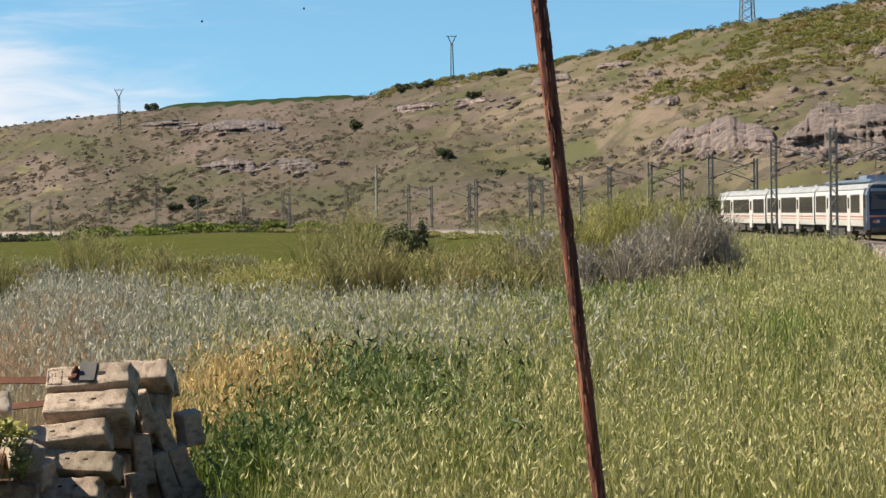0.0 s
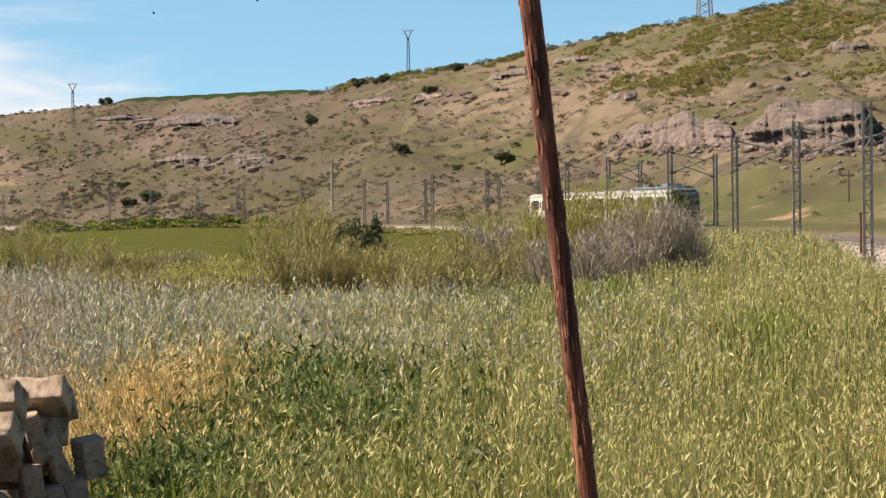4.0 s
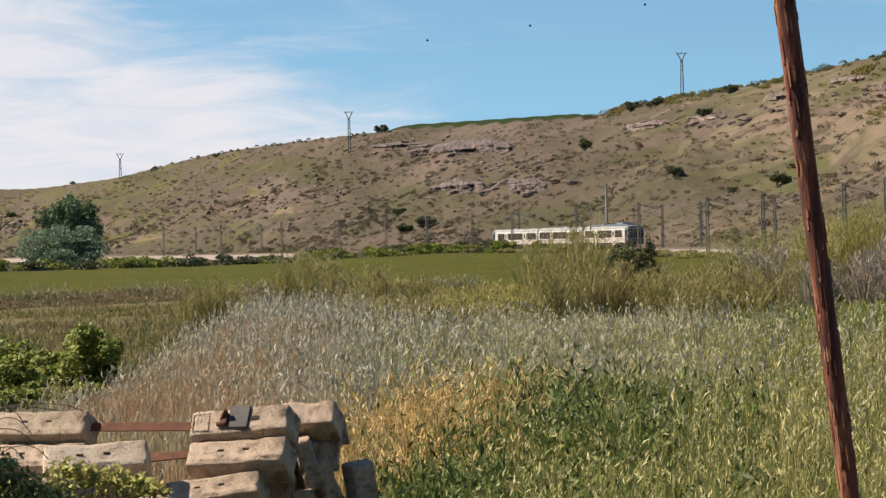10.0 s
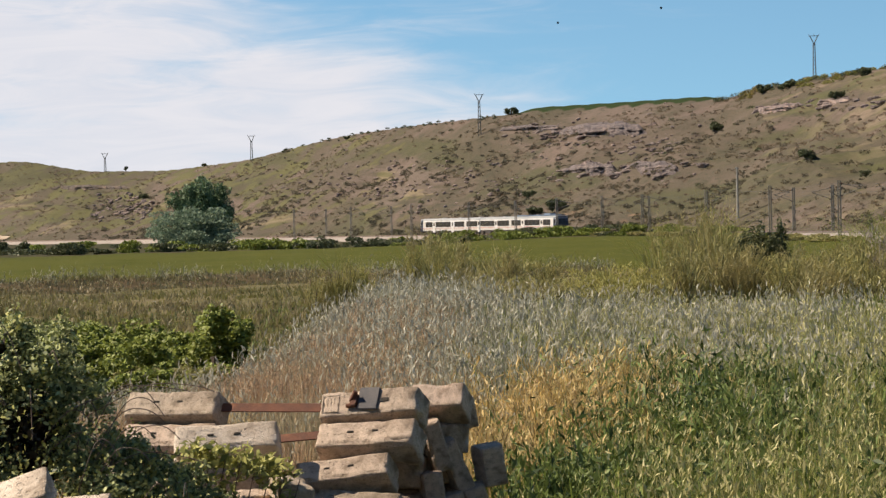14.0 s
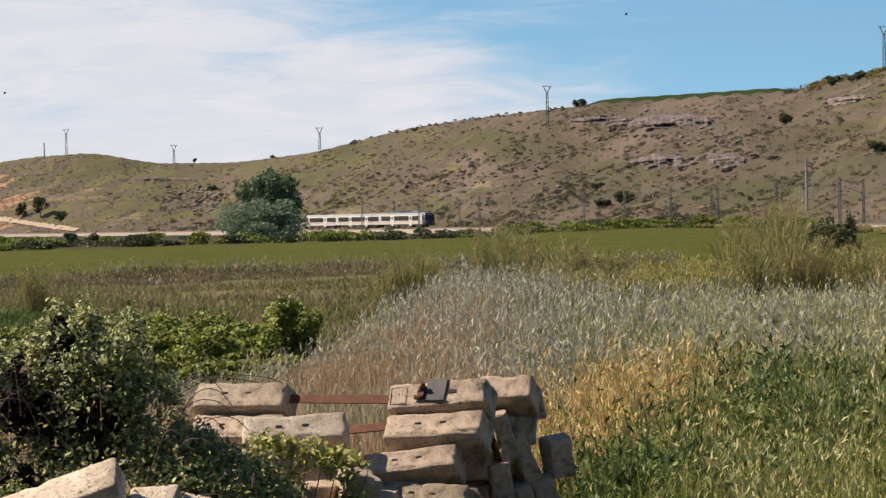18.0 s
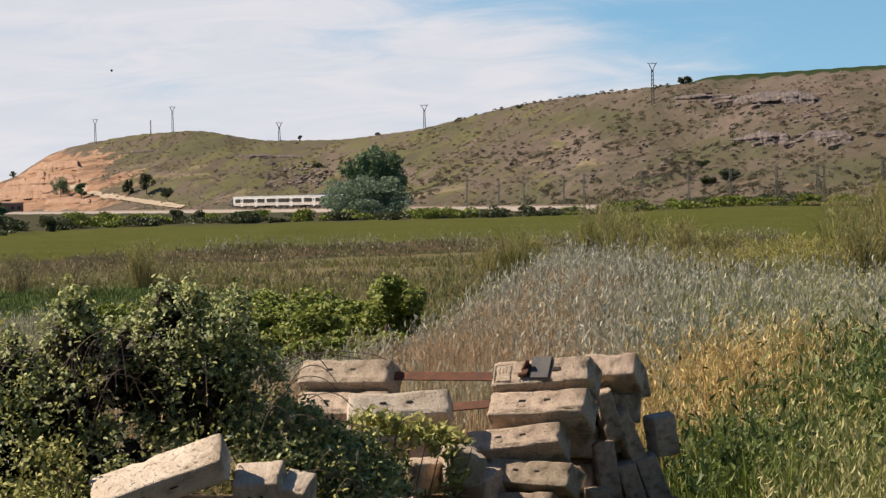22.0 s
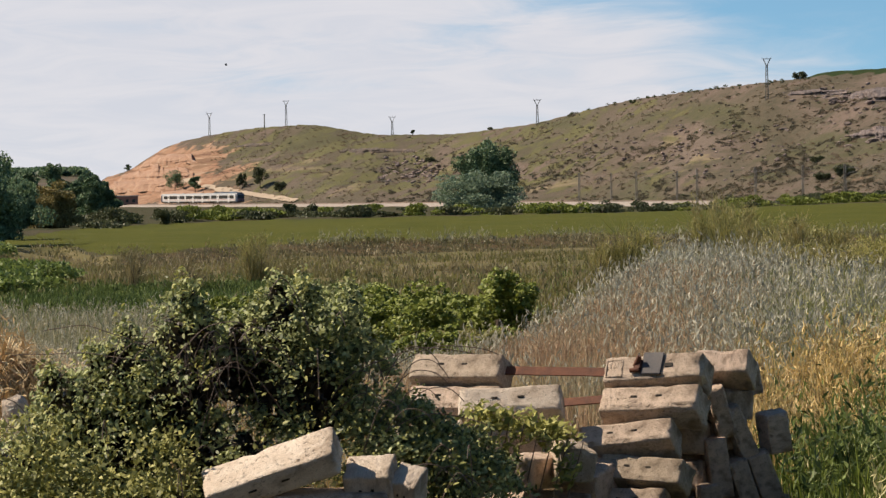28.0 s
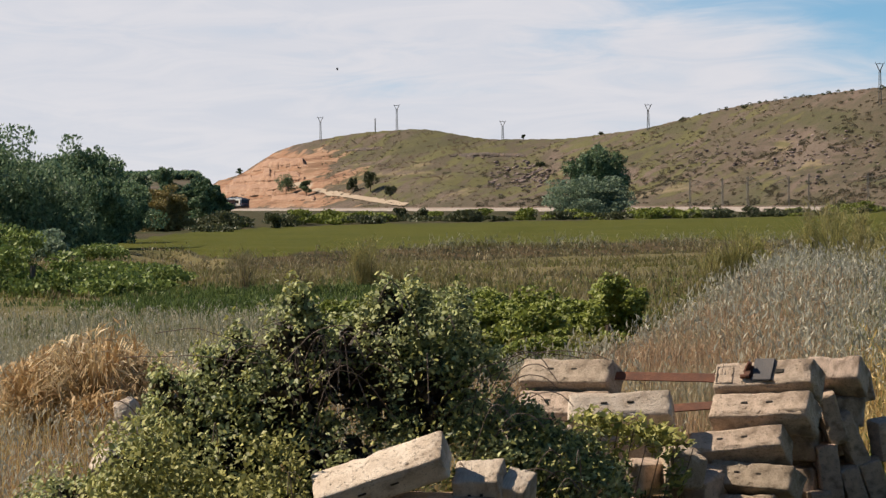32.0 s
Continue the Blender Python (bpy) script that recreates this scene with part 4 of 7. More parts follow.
            for x in (-1.47, 1.47):
                part("cab_side_window", box((0.04, 0.8, 0.85), (x, e - cab * 0.65, 2.6), 0.03), GLASS, cabin)
            for x in (-0.95, 0.95):
                part("tail_lamp", box((0.3, 0.06, 0.2), (x, e + cab * 0.52, 1.25), 0.03), RED_PAINT, cabin)
            for x in (-0.75, 0.75):
                part("head_lamp", rod((x, e + cab * 0.48, 1.28), (x, e + cab * 0.56, 1.28), 0.11, None, 12), PLASTER, cabin)
            part("bumper", box((2.3, 0.3, 0.35), (0, e + cab * 0.45, 0.75), 0.05), UNDER, cabin)
            part("coupler", box((0.3, 0.7, 0.3), (0, e + cab * 0.6, 0.95), 0.05), UNDER, cabin)
        if cab < 0:
            part("roof_fairing", box((2.1, 22.5, 0.26), (0, -0.9, 3.95), 0.08), ROOF_BLUE, m, "blue-grey roof equipment fairing")
            part("roof_grille", box((1.4, 3.6, 0.3), (0, -6.4, 4.2), 0.05), ROOF_BLUE, m)
            for y in (-3.6, -1.2, 3.4):
                part("roof_box", box((1.2, 1.5, 0.26), (0, y, 4.16), 0.05), UNDER, m)
            part("horn", box((0.5, 0.5, 0.3), (0.5, -12.2, 3.95), 0.08), UNDER, m)
            pan = bmesh.new()
            for x in (-0.5, 0.5):
                rod((x, -11.4, 4.0), (x * 0.8, -10.0, 4.75), 0.03, pan, 6)
                rod((x * 0.8, -10.0, 4.75), (x, -11.2, 5.5), 0.03, pan, 6)
            box((1.7, 0.25, 0.06), (0, -11.2, 5.5), bm=pan)
            box((1.2, 1.8, 0.1), (0, -10.8, 4.02), bm=pan)
            part("pantograph", pan, RUST, m)
        return m

    cars = [car(-1), car(0), car(1)]      # the tail car first; its cab looks back at the station
    tagged(cars[0], "cream electric motor car with a navy cab end and pantograph")
    tagged(cars[1], "cream middle car of the electric train")
    tagged(cars[2], "cream leading car of the electric train")
    return cars


SPEED = 28.6


def car_rows(k):
    """The path of the k-th car: its middle lies k cars ahead of the tail."""
    rows = []
    for i in range(0, 33):
        late = float(np.interp(i, [0, 1, 2, 3, 8, 9, 12, 16, 20, 32], [28.5, 9.0, -4.6, -5.0, -3.2, -1.2, 0.8, 2.2, 2.5, 2.5]))
        s = SPEED * i + 8.2 + late + 26.1 * k
        a, b = line_at(s - 9), line_at(s + 9)
        mid, w = (a + b) / 2, (b - a).normalized()
        rows.append((float(i), pose(mid.x, mid.y, rail_z(s), 0, 0, math.degrees(math.atan2(-w.x, w.y)))))
    return rows


# ---- the hill's things ----


def hill_place(az, el):
    """The place on the hillside seen at that bearing and rise (4500 to the unit)."""
    foot, top = float(np.interp(az, FOOT_AZ, FOOT_D)), float(np.interp(az, TOP_AZ, TOP_D))
    d = np.linspace(foot - 60, top, 500)
    a = radians(az)
    z = ground_z(d * math.sin(a), d * math.cos(a))
    hit = np.where((z - EYE) / d * 4500 >= el)[0]
    k = hit[0] if len(hit) else len(d) - 1
    return Vector((d[k] * math.sin(a), d[k] * math.cos(a), z[k])), d[k]


def build_pylons():
    for az, top, base, style in ((7.51, 309, 236, "y"), (0.0, 221, 147, "y"), (-5.14, 156, 112, "y"), (-8.41, 130, 98, "y"), (-10.79, 161, 117, "y"), (-12.51, 141, 101, "y"), (-11.28, 138, 115, "p")):
        p, d = hill_place(az, base)
        h = (top / 4500 * d + EYE) - p.z
        if style == "p":
            m = thing("power_pole", Matrix.Translation(p), "short pale power pole on the hilltop", "pole")
            part("shaft", rod((0, 0, -0.5), (0, 0, h), 0.3, None, 8, 0.2), POST_CONCRETE, m)
            part("crossarm", box((1.0, 0.2, 0.2), (0, 0, h - 0.4)), GALV, m)
            continue
        m = thing("power_pylon", Matrix.Translation(p) @ Matrix.Rotation(radians(-az), 4, "Z"), "slim steel power pylon with a Y-shaped head on the hill", "pylon", "pylons over the ridge")
        neck = h - 2.0
        shaft = bmesh.new()
        for x, y in ((-1, -1), (1, -1), (1, 1), (-1, 1)):
            rod((x * 0.40, y * 0.40, -0.6), (x * 0.22, y * 0.22, neck), 0.13, shaft, 5)
        for i in range(9):
            z0, z1 = neck * i / 9, neck * (i + 1) / 9
            w0, w1 = 0.36 - 0.16 * i / 9, 0.36 - 0.16 * (i + 1) / 9
            for y in (-1, 1):
                rod((-w0, y * w0, z0), (w1, y * w1, z1), 0.04, shaft, 4)
                rod((y * w0, -w0, z0), (y * w1, w1, z1), 0.04, shaft, 4)
        part("shaft", shaft, GALV, m)
        head = bmesh.new()
        for sx in (-1, 1):
            rod((0, 0, neck - 0.3), (sx * 0.95, 0, h - 0.25), 0.13, head, 6)
        part("fork", head, GALV, m)
        part("crossarm", box((2.7, 0.2, 0.16), (0, 0, h - 0.15)), GALV, m)
        for x in (-1.25, 0.0, 1.25):
            part("insulator", rod((x, 0, h - 0.15), (x, 0, h + 0.3), 0.06, None, 6), PLATE, m)
    p, d = hill_place(14.17, 326)
    m = thing("lattice_tower", Matrix.Translation(p), "tall grey lattice transmission tower on the ridge", "tower")
    for x, y in ((-1, -1), (1, -1), (1, 1), (-1, 1)):
        part("leg", rod((x * 1.6, y * 1.6, -1), (x * 0.5, y * 0.5, 24), 0.13, None, 6), GALV, m)
    web = bmesh.new()
    for i in range(13):
        z0, z1 = 24 * i / 13, 24 * (i + 1) / 13
        w0, w1 = 1.6 - 1.1 * i / 13, 1.6 - 1.1 * (i + 1) / 13
        for s in (-1, 1):
            for u in (-1, 1):
                rod((-u * w0, s * w0, z0), (u * w1, s * w1, z1), 0.06, web, 4)
                rod((s * w0, -u * w0, z0), (s * w1, u * w1, z1), 0.06, web, 4)
    part("bracing", web, GALV, m)
    for z in (19.0, 22.5):
        part("crossarm", box((7.0, 0.4, 0.4), (0, 0, z)), GALV, m)
    p, d = hill_place(17.31, -6)
    m = thing("telegraph_post", Matrix.Translation(p) @ Matrix.Rotation(radians(-17), 4, "Z"), "short dark wooden telegraph post on the meadow", "post")
    part("shaft", rod((0, 0, -0.5), (0, 0, 54 / 4500 * d), 0.13, None, 8, 0.1), BARK, m)
    part("crossarm", box((2.0, 0.14, 0.16), (-0.2, 0, 46 / 4500 * d), 0.02), BARK, m)
    # one tall concrete post beside the line
    p, d = hill_place(5.75, -8)
    m = thing("concrete_post", Matrix.Translation(p), "tall pale concrete post behind the railway", "post")
    part("shaft", rod((0, 0, -0.5), (0, 0, (82 + 8) / 4500 * d), 0.28, None, 8, 0.2), POST_CONCRETE, m)
    part("cap", box((0.9, 0.2, 0.16), (0, 0, 90 / 4500 * d - 0.3)), POST_CONCRETE, m)


def rock_mesh(name, seed, flat=0.6, material=None, cuts=3):
    """A fractured boulder: rounded noise cut by bedding and upright joints."""
    bm = bmesh.new()
    bmesh.ops.create_icosphere(bm, subdivisions=cuts, radius=1.0)
    off = Vector((seed * 3.1, seed * 1.7, seed * 0.9))
    for v in bm.verts:
        p = v.co.copy()
        cell = noise.cell(p * 2.2 + off)
        k = 0.85 + 0.30 * noise.noise(p * 1.2 + off) + 0.22 * cell + 0.20 * abs(noise.noise(p * 3.1 + off)) + 0.09 * noise.noise(p * 8.0 + off)
        v.co = p * k
        v.co.z *= flat * 1.4
    bmesh.ops.smooth_vert(bm, verts=bm.verts, factor=0.35, use_axis_x=True, use_axis_y=True, use_axis_z=True)
    return mesh_of(name, bm, material or ROCK)


def outcrop(az, low, high, seed, label, material=None, proud=1.0):
    """A bedded rock face let into the slope between two lines of rise, with ledges, joints and an uneven top."""
    mid = (az[0] + az[-1]) / 2
    wide = radians(az[-1] - az[0]) * hill_place(mid, low[0])[1]
    n, m = max(24, int(wide / 0.25)), 22
    verts = []
    for i in range(n + 1):
        u = i / n
        a = az[0] + (az[-1] - az[0]) * u
        fade = float(smooth(u, 0.0, 0.10) * (1 - smooth(u, 0.90, 1.0)))
        e0 = float(np.interp(a, np.linspace(az[0], az[-1], len(low)), low))
        e1 = e0 + (float(np.interp(a, np.linspace(az[0], az[-1], len(high)), high)) - e0) * (0.25 + 0.75 * fade)
        along = u * wide
        e1 += (e1 - e0) * (0.20 * noise.noise(Vector((along * 0.22, seed, 0))) + 0.12 * noise.cell(Vector((along * 0.2, seed, 2.0))))
        (p0, d0), (p1, d1) = hill_place(a, e0), hill_place(a, e1)
        for k in range(m + 1):
            v = k / m
            z = p0.z - 0.6 + (p1.z - p0.z + 0.6) * v
            q = Vector((along, seed * 7.3, z))
            course = math.floor(z * 1.25 + 0.8 * noise.noise(Vector((along * 0.12, seed, 0.0))))
            slab = noise.cell(Vector((along * 0.15 + course * 0.37 + 0.25 * noise.noise(q * 0.6), seed, course)))
            joint = noise.cell(Vector((along * 0.75 + 0.3 * noise.noise(q * 0.5), seed + 9.0, math.floor(z * 1.9))))
            bed = noise.cell(Vector((seed, 1.0, course)))
            jut = fade * proud * (0.5 + 0.85 * slab + 0.26 * joint + 0.65 * bed + 0.6 * noise.noise(q * 0.22) + 0.25 * noise.noise(q * 1.6))
            d = d0 + (d1 - d0) * (0.22 * v + 0.78 * v ** 5) - jut * (1 - v ** 6)
            verts.append((d * math.sin(radians(a)), d * math.cos(radians(a)), z))
    i = np.arange((n + 1) * (m + 1)).reshape(n + 1, m + 1)
    q = np.stack([i[:-1, :-1], i[1:, :-1], i[1:, 1:], i[:-1, 1:]], -1).reshape(-1, 4)
    tagged(new("rock_outcrop", raw_mesh("rock_outcrop", np.array(verts), q, material or ROCK)), label, "rock", "outcrops on the hillside")


def build_outcrops():
    pink, grey, tan, dark = "pinkish grey bedded sandstone cliff on the hillside", "purplish grey rock ledge across the slope", "tan rock ledge near the ridge", "dark flat rock ledge on the low hill"
    outcrop((12.1, 14.95), (95, 93, 92), (102, 141, 146, 149, 140, 126), 1, pink)
    outcrop((14.75, 17.9), (91, 90, 88), (112, 148, 168, 176, 172, 168, 140), 2, pink, None, 1.5)
    outcrop((1.6, 3.1), (77, 76, 72), (80, 92, 96, 88), 3, grey, LEDGE_ROCK)
    outcrop((3.15, 4.5), (73, 74), (82, 98, 97, 82), 4, grey, LEDGE_ROCK, 1.3)
    outcrop((0.4, 1.9), (154, 152), (160, 165, 163), 5, grey, LEDGE_ROCK)
    outcrop((1.75, 3.75), (147, 142), (158, 167, 167, 160), 6, grey, LEDGE_ROCK, 1.2)
    outcrop((6.1, 7.25), (173, 184), (183, 188, 194), 7, tan)
    outcrop((7.55, 8.3), (187, 190), (195, 200), 8, tan)
    outcrop((9.3, 10.2), (219, 224), (230, 241), 9, tan, None, 1.2)
    outcrop((10.75, 11.6), (245, 251), (253, 260), 10, tan)
    outcrop((11.95, 12.65), (182, 180), (192, 194), 11, tan)
    outcrop((16.85, 17.8), (260, 258), (274, 274), 12, tan)
    outcrop((-9.6, -7.85), (69, 67), (73, 75, 72), 13, dark, DARK_ROCK, 0.7)
    outcrop((-12.0, -11.1), (79, 84), (83, 89), 14, dark, DARK_ROCK, 0.7)
    ochre = "orange bedded earth face of the old quarry"
    outcrop((-15.0, -13.2), (2, 8), (12, 26, 24), 15, ochre, QUARRY_ROCK, 0.8)
    outcrop((-14.6, -12.9), (20, 30), (32, 46, 44), 16, ochre, QUARRY_ROCK, 0.9)
    outcrop((-14.1, -12.8), (44, 52), (56, 72, 66), 17, ochre, QUARRY_ROCK, 0.9)
    outcrop((-13.7, -12.6), (-8, -6), (0, 6, 2), 18, ochre, QUARRY_ROCK, 0.6)


def build_rocks():
    shapes = [rock_mesh("rock", k) for k in range(6)]
    r = random.Random(11)
    # big cliff band over the line, and broken ledges along the slope
    cliff, slope, ridge = "pinkish grey sandstone outcrop on the hillside", "weathered pale rock on the dry slope", "tan boulder near the ridge"
    bands = [(12.0, 14.6, 96, 16, 22, 0.5, 1.3, cliff), (14.6, 18.4, 88, 16, 30, 0.6, 1.5, cliff), (14.6, 18.4, 96, 50, 120, 0.25, 0.7, cliff), (12.0, 14.6, 100, 30, 80, 0.25, 0.7, cliff),
             (1.6, 5.0, 86, 22, 30, 0.6, 1.6, slope), (0.5, 4.4, 150, 22, 34, 0.5, 1.4, slope), (2.0, 4.6, 126, 16, 24, 0.5, 1.3, slope),
             (6.2, 9.0, 186, 14, 30, 0.5, 1.3, ridge), (9.2, 12.2, 222, 24, 16, 0.5, 1.3, ridge), (13.0, 17.5, 200, 60, 24, 0.4, 1.1, ridge),
             (-8.7, -7.4, 30, 22, 130, 0.4, 1.1, slope), (-4.5, 0.5, 70, 50, 160, 0.3, 0.8, slope), (-3.0, 1.0, 60, 40, 40, 0.4, 0.9, slope), (1.0, 5.0, 120, 70, 120, 0.25, 0.7, slope)]
    pebble = rock_mesh("scree", 17, 0.6, ROCK, 2)
    base = np.array([tuple(v.co) for v in pebble.vertices])
    faces = np.array([tuple(q.vertices) for q in pebble.polygons])
    rubble = []
    for a0, a1, el, spread, count, s0, s1, label in bands:
        for _ in range(count):
            az = r.uniform(a0, a1)
            p, d = hill_place(az, el + r.gauss(0, spread * 0.5) + 4 * math.sin(az * 3))
            k = r.uniform(s0, s1)
            if s1 < 1.2:        # rubble too small to count
                spin = Matrix.Translation(p) @ Matrix.Rotation(r.uniform(0, 6.28), 4, "Z") @ Matrix.Diagonal((k * r.uniform(1.0, 1.5), k, k * r.uniform(0.5, 0.9), 1))
                rubble.append((base @ np.array(spin.to_3x3()).T + np.array(spin.translation), faces + len(base) * len(rubble)))
                continue
            ob = new("rock", r.choice(shapes))
            tall = r.uniform(0.9, 1.5) if az > 11.9 else r.uniform(0.5, 0.8)
            ob.matrix_basis = Matrix.Translation(p - Vector((0, 0, 0.15 * k))) @ Matrix.Rotation(r.uniform(0, 6.28), 4, "Z") @ Matrix.Diagonal((k * r.uniform(1.0, 1.5), k * r.uniform(0.9, 1.3), k * tall, 1))
            tagged(ob, label, "rock", "rocks on the hillside")
    tagged(new("scree", raw_mesh("scree", np.concatenate([v for v, _ in rubble]), np.concatenate([q for _, q in rubble]), ROCK)), "loose pinkish stones scattered over the slope", "stones", kind="stuff")


def shrub_cloud(places, size, per, leaf_size, seed):
    """Many small bushes as one set of leaves."""
    r = np.random.RandomState(seed)
    out = []
    for (x, y, z), s in zip(places, size):
        k = max(6, int(per * s))
        v = r.normal(size=(k, 3))
        v /= np.linalg.norm(v, axis=1)[:, None]
        v[:, 2] = np.abs(v[:, 2]) * 0.75
        out.append(np.array((x, y, z)) + v * s * r.uniform(0.5, 1.0, (k, 1)))
    return leaf_quads(np.concatenate(out), leaf_size, seed + 1, 0.75)


def build_scrub():
    r = np.random.RandomState(21)

    def spots(n, az, low, high, keep=None):
        a = r.uniform(az[0], az[1], n)
        s = r.uniform(low, high, n)
        foot, top = np.interp(a, FOOT_AZ, FOOT_D), np.interp(a, TOP_AZ, TOP_D)
        d = foot + (top - foot) * s
        x, y = d * np.sin(np.radians(a)), d * np.cos(np.radians(a))
        if keep is not None:
            ok = keep(x, y, a, s) > r.rand(n)
            x, y = x[ok], y[ok]
        return np.stack([x, y, ground_z(x, y)], 1)

    low = lambda a, s: 1 - 0.9 * smooth(a, 10, 12.5) * (1 - smooth(s, 0.16, 0.3))
    patchy = lambda x, y, a, s: (0.25 + 0.75 * (waves(x, y, 70.0, 31, 3) > 0.05)) * low(a, s)
    for name, label, n, az, band, mat, size, keep in (
            ("hill_scrub", "low grey-green thyme scrub dotted over the hillside", 11000, (-12.5, 21), (0.0, 0.98), SCRUB_LEAF, (0.3, 1.0), patchy),
            ("thorn_scrub", "small dark olive thorn bushes peppered over the slope", 7500, (-9, 13), (0.0, 0.9), THORN, (0.4, 1.4), lambda x, y, a, s: (0.12 + 0.88 * (waves(x, y, 55.0, 36, 3) > 0.0)) * (1.05 - s) * (1 - 0.75 * smooth(a, 4, 7))),
            ("dark_scrub", "dark round evergreen bushes scattered on the slope", 150, (-11, 21), (0.03, 0.95), SCRUB_DARK, (0.6, 1.5), lambda x, y, a, s: low(a, s)),
            ("green_scrub", "bright green broom scrub near the ridge", 500, (9, 21), (0.6, 1.0), SCRUB_GREEN, (0.6, 1.5), lambda x, y, a, s: (waves(x, y, 90.0, 33, 2) > 0.0) * smooth(a, 10, 14) * 1.0),
            ("skyline_scrub", "small bushes along the bare ridge", 70, (-4.5, 1.2), (0.97, 1.003), SCRUB_DARK, (0.35, 0.95), None),
            ("ridge_scrub", "dark shrubs along the skyline", 170, (5.3, 20), (0.97, 1.01), SCRUB_DARK, (0.6, 1.6), None)):
        p = spots(n, az, band[0], band[1], keep)
        sz = r.uniform(size[0], size[1], len(p)) ** 1.0
        v, q = shrub_cloud(p, sz, 46 if len(p) > 2500 else 90, 0.26, n)
        ob = new(name, raw_mesh(name, v, q, mat))
        tagged(ob, label, "shrubs", kind="stuff")
    # thick stands of broom high on the slope
    for az, el, wide, tall in ((13.4, 214, 11, 4), (12.2, 207, 6, 3), (14.2, 284, 12, 4), (15.3, 308, 16, 5), (16.7, 268, 14, 4), (18.0, 222, 8, 4), (9.9, 262, 7, 2), (12.6, 296, 6, 2), (11.6, 268, 4, 2), (16.4, 318, 14, 5), (8.4, 243, 8, 2), (7.4, 238, 5, 2), (13.9, 205, 9, 3), (14.5, 240, 10, 3), (15.8, 290, 14, 4), (17.3, 300, 12, 4), (6.2, 220, 4, 2)):
        p, d = hill_place(az, el)
        n = int(wide * 9)
        sx, sy = r.normal(size=n) * wide * 0.5, r.normal(size=n) * tall * 1.6
        x, y = p.x + sx, p.y + sy + sx * 0.3
        c = np.stack([x, y, ground_z(x, y)], 1)
        v, q = shrub_cloud(c, r.uniform(0.5, 1.4, n), 110, 0.28, int(az * 10))
        tagged(new("broom_stand", raw_mesh("broom_stand", v, q, SCRUB_GREEN)), "dense olive-green broom stand on the upper slope", "shrubs", "broom on the upper slope", "stuff")
    # the bushes that stand out by themselves
    for az, el, s in ((5.28, 146, 2.6), (7.99, 196, 2.0), (7.31, 92, 1.9), (9.57, 72, 2.3), (1.1, 36, 1.8), (1.69, 14, 2.6), (0.73, 185, 1.9), (-7.55, 48, 1.9), (1.2, 6, 2.0), (6.4, 212, 2.2), (6.9, 218, 2.4), (8.6, 236, 2.0), (-3.0, 146, 1.2), (-6.2, 104, 1.2), (9.9, 100, 1.0), (8.6, 60, 1.2)):
        p, d = hill_place(az, el)
        lumps = [(r.uniform(-0.85, 0.85) * s, r.uniform(-0.5, 0.5) * s, s * r.uniform(0.1, 0.72), s * r.uniform(0.2, 0.42), s * 0.4, s * r.uniform(0.18, 0.34)) for _ in range(15)]
        pts = lump_points(lumps, int(800 * s), int(az * 10 + 500), 0.6)
        ob = thing("hill_bush", Matrix.Translation(p), "dark rounded evergreen bush on the dry hillside", "bush", "bushes on the hillside")
        v, q = leaf_quads(pts, 0.34 * s / 2, int(az * 7 + 900), 0.7)
        part("foliage", raw_mesh("hill_bush_leaves", v, q, SCRUB_DARK), None, ob)
        part("stem", rod((0, 0, -0.3), (0, 0, s * 0.5), 0.08 * s, None, 6), BARK, ob)


# ---- trees ----


def tree(name, place, label, lumps, leaf_mat, count, leaf_size, seed, trunk=0.3, height=6.0, up=0.3, group=""):
    ob = thing(name, Matrix.Translation(place), label, "tree", group)
    r = random.Random(seed)
    part("trunk", rod((0, 0, -0.6), (r.uniform(-0.3, 0.3), 0, height * 0.75), trunk, None, 9, trunk * 0.3), BARK, ob)
    for k in range(6):
        x, y, z, rx, ry, rz = lumps[k % len(lumps)]
        z0 = height * r.uniform(0.12, 0.5)
        part("limb", rod((0, 0, z0), (x * 0.8, y * 0.8, max(z, z0 + 0.3)), trunk * 0.4, None, 6, trunk * 0.1), BARK, ob)
    # sprays of leaves on smaller boughs give the crown its hollows
    rr = random.Random(seed + 5)
    boughs = []
    for x, y, z, rx, ry, rz in lumps:
        for _ in range(5):
            boughs.append((x + rr.gauss(0, 0.45) * rx, y + rr.gauss(0, 0.45) * ry, max(0.3, z + rr.gauss(0, 0.4) * rz), rx * rr.uniform(0.42, 0.66), ry * rr.uniform(0.42, 0.66), rz * rr.uniform(0.4, 0.66)))
    v, q = leaf_quads(lump_points(boughs, int(count * 1.7), seed, 0.4), leaf_size, seed + 3, 0.55, up)
    part("crown", raw_mesh(name + "_crown", v, q, leaf_mat), None, ob)
    return ob


def round_lumps(w, h, n, seed, base=0.25):
    r = random.Random(seed)
    out = []
    for _ in range(n):
        a, k = r.uniform(0, 6.28), math.sqrt(r.random())
        z = r.uniform(base, 1.0)
        fit = math.sqrt(max(0.08, 1 - ((z - 0.55) / 0.55) ** 2))
        s = r.uniform(0.16, 0.27)
        out.append((math.cos(a) * k * w * 0.42 * fit, math.sin(a) * k * w * 0.42 * fit, z * h * 0.93, w * s, w * s, min(w, h) * s * 0.9))
    return out


def tall_lumps(w, h, n, seed):
    r = random.Random(seed)
    return [(r.uniform(-0.25, 0.25) * w * (1 - k / n * 0.7), r.uniform(-0.25, 0.25) * w, h * (0.12 + 0.82 * k / n), w * (0.42 - 0.26 * k / n), w * (0.42 - 0.26 * k / n), h * 0.13) for k in range(n)]


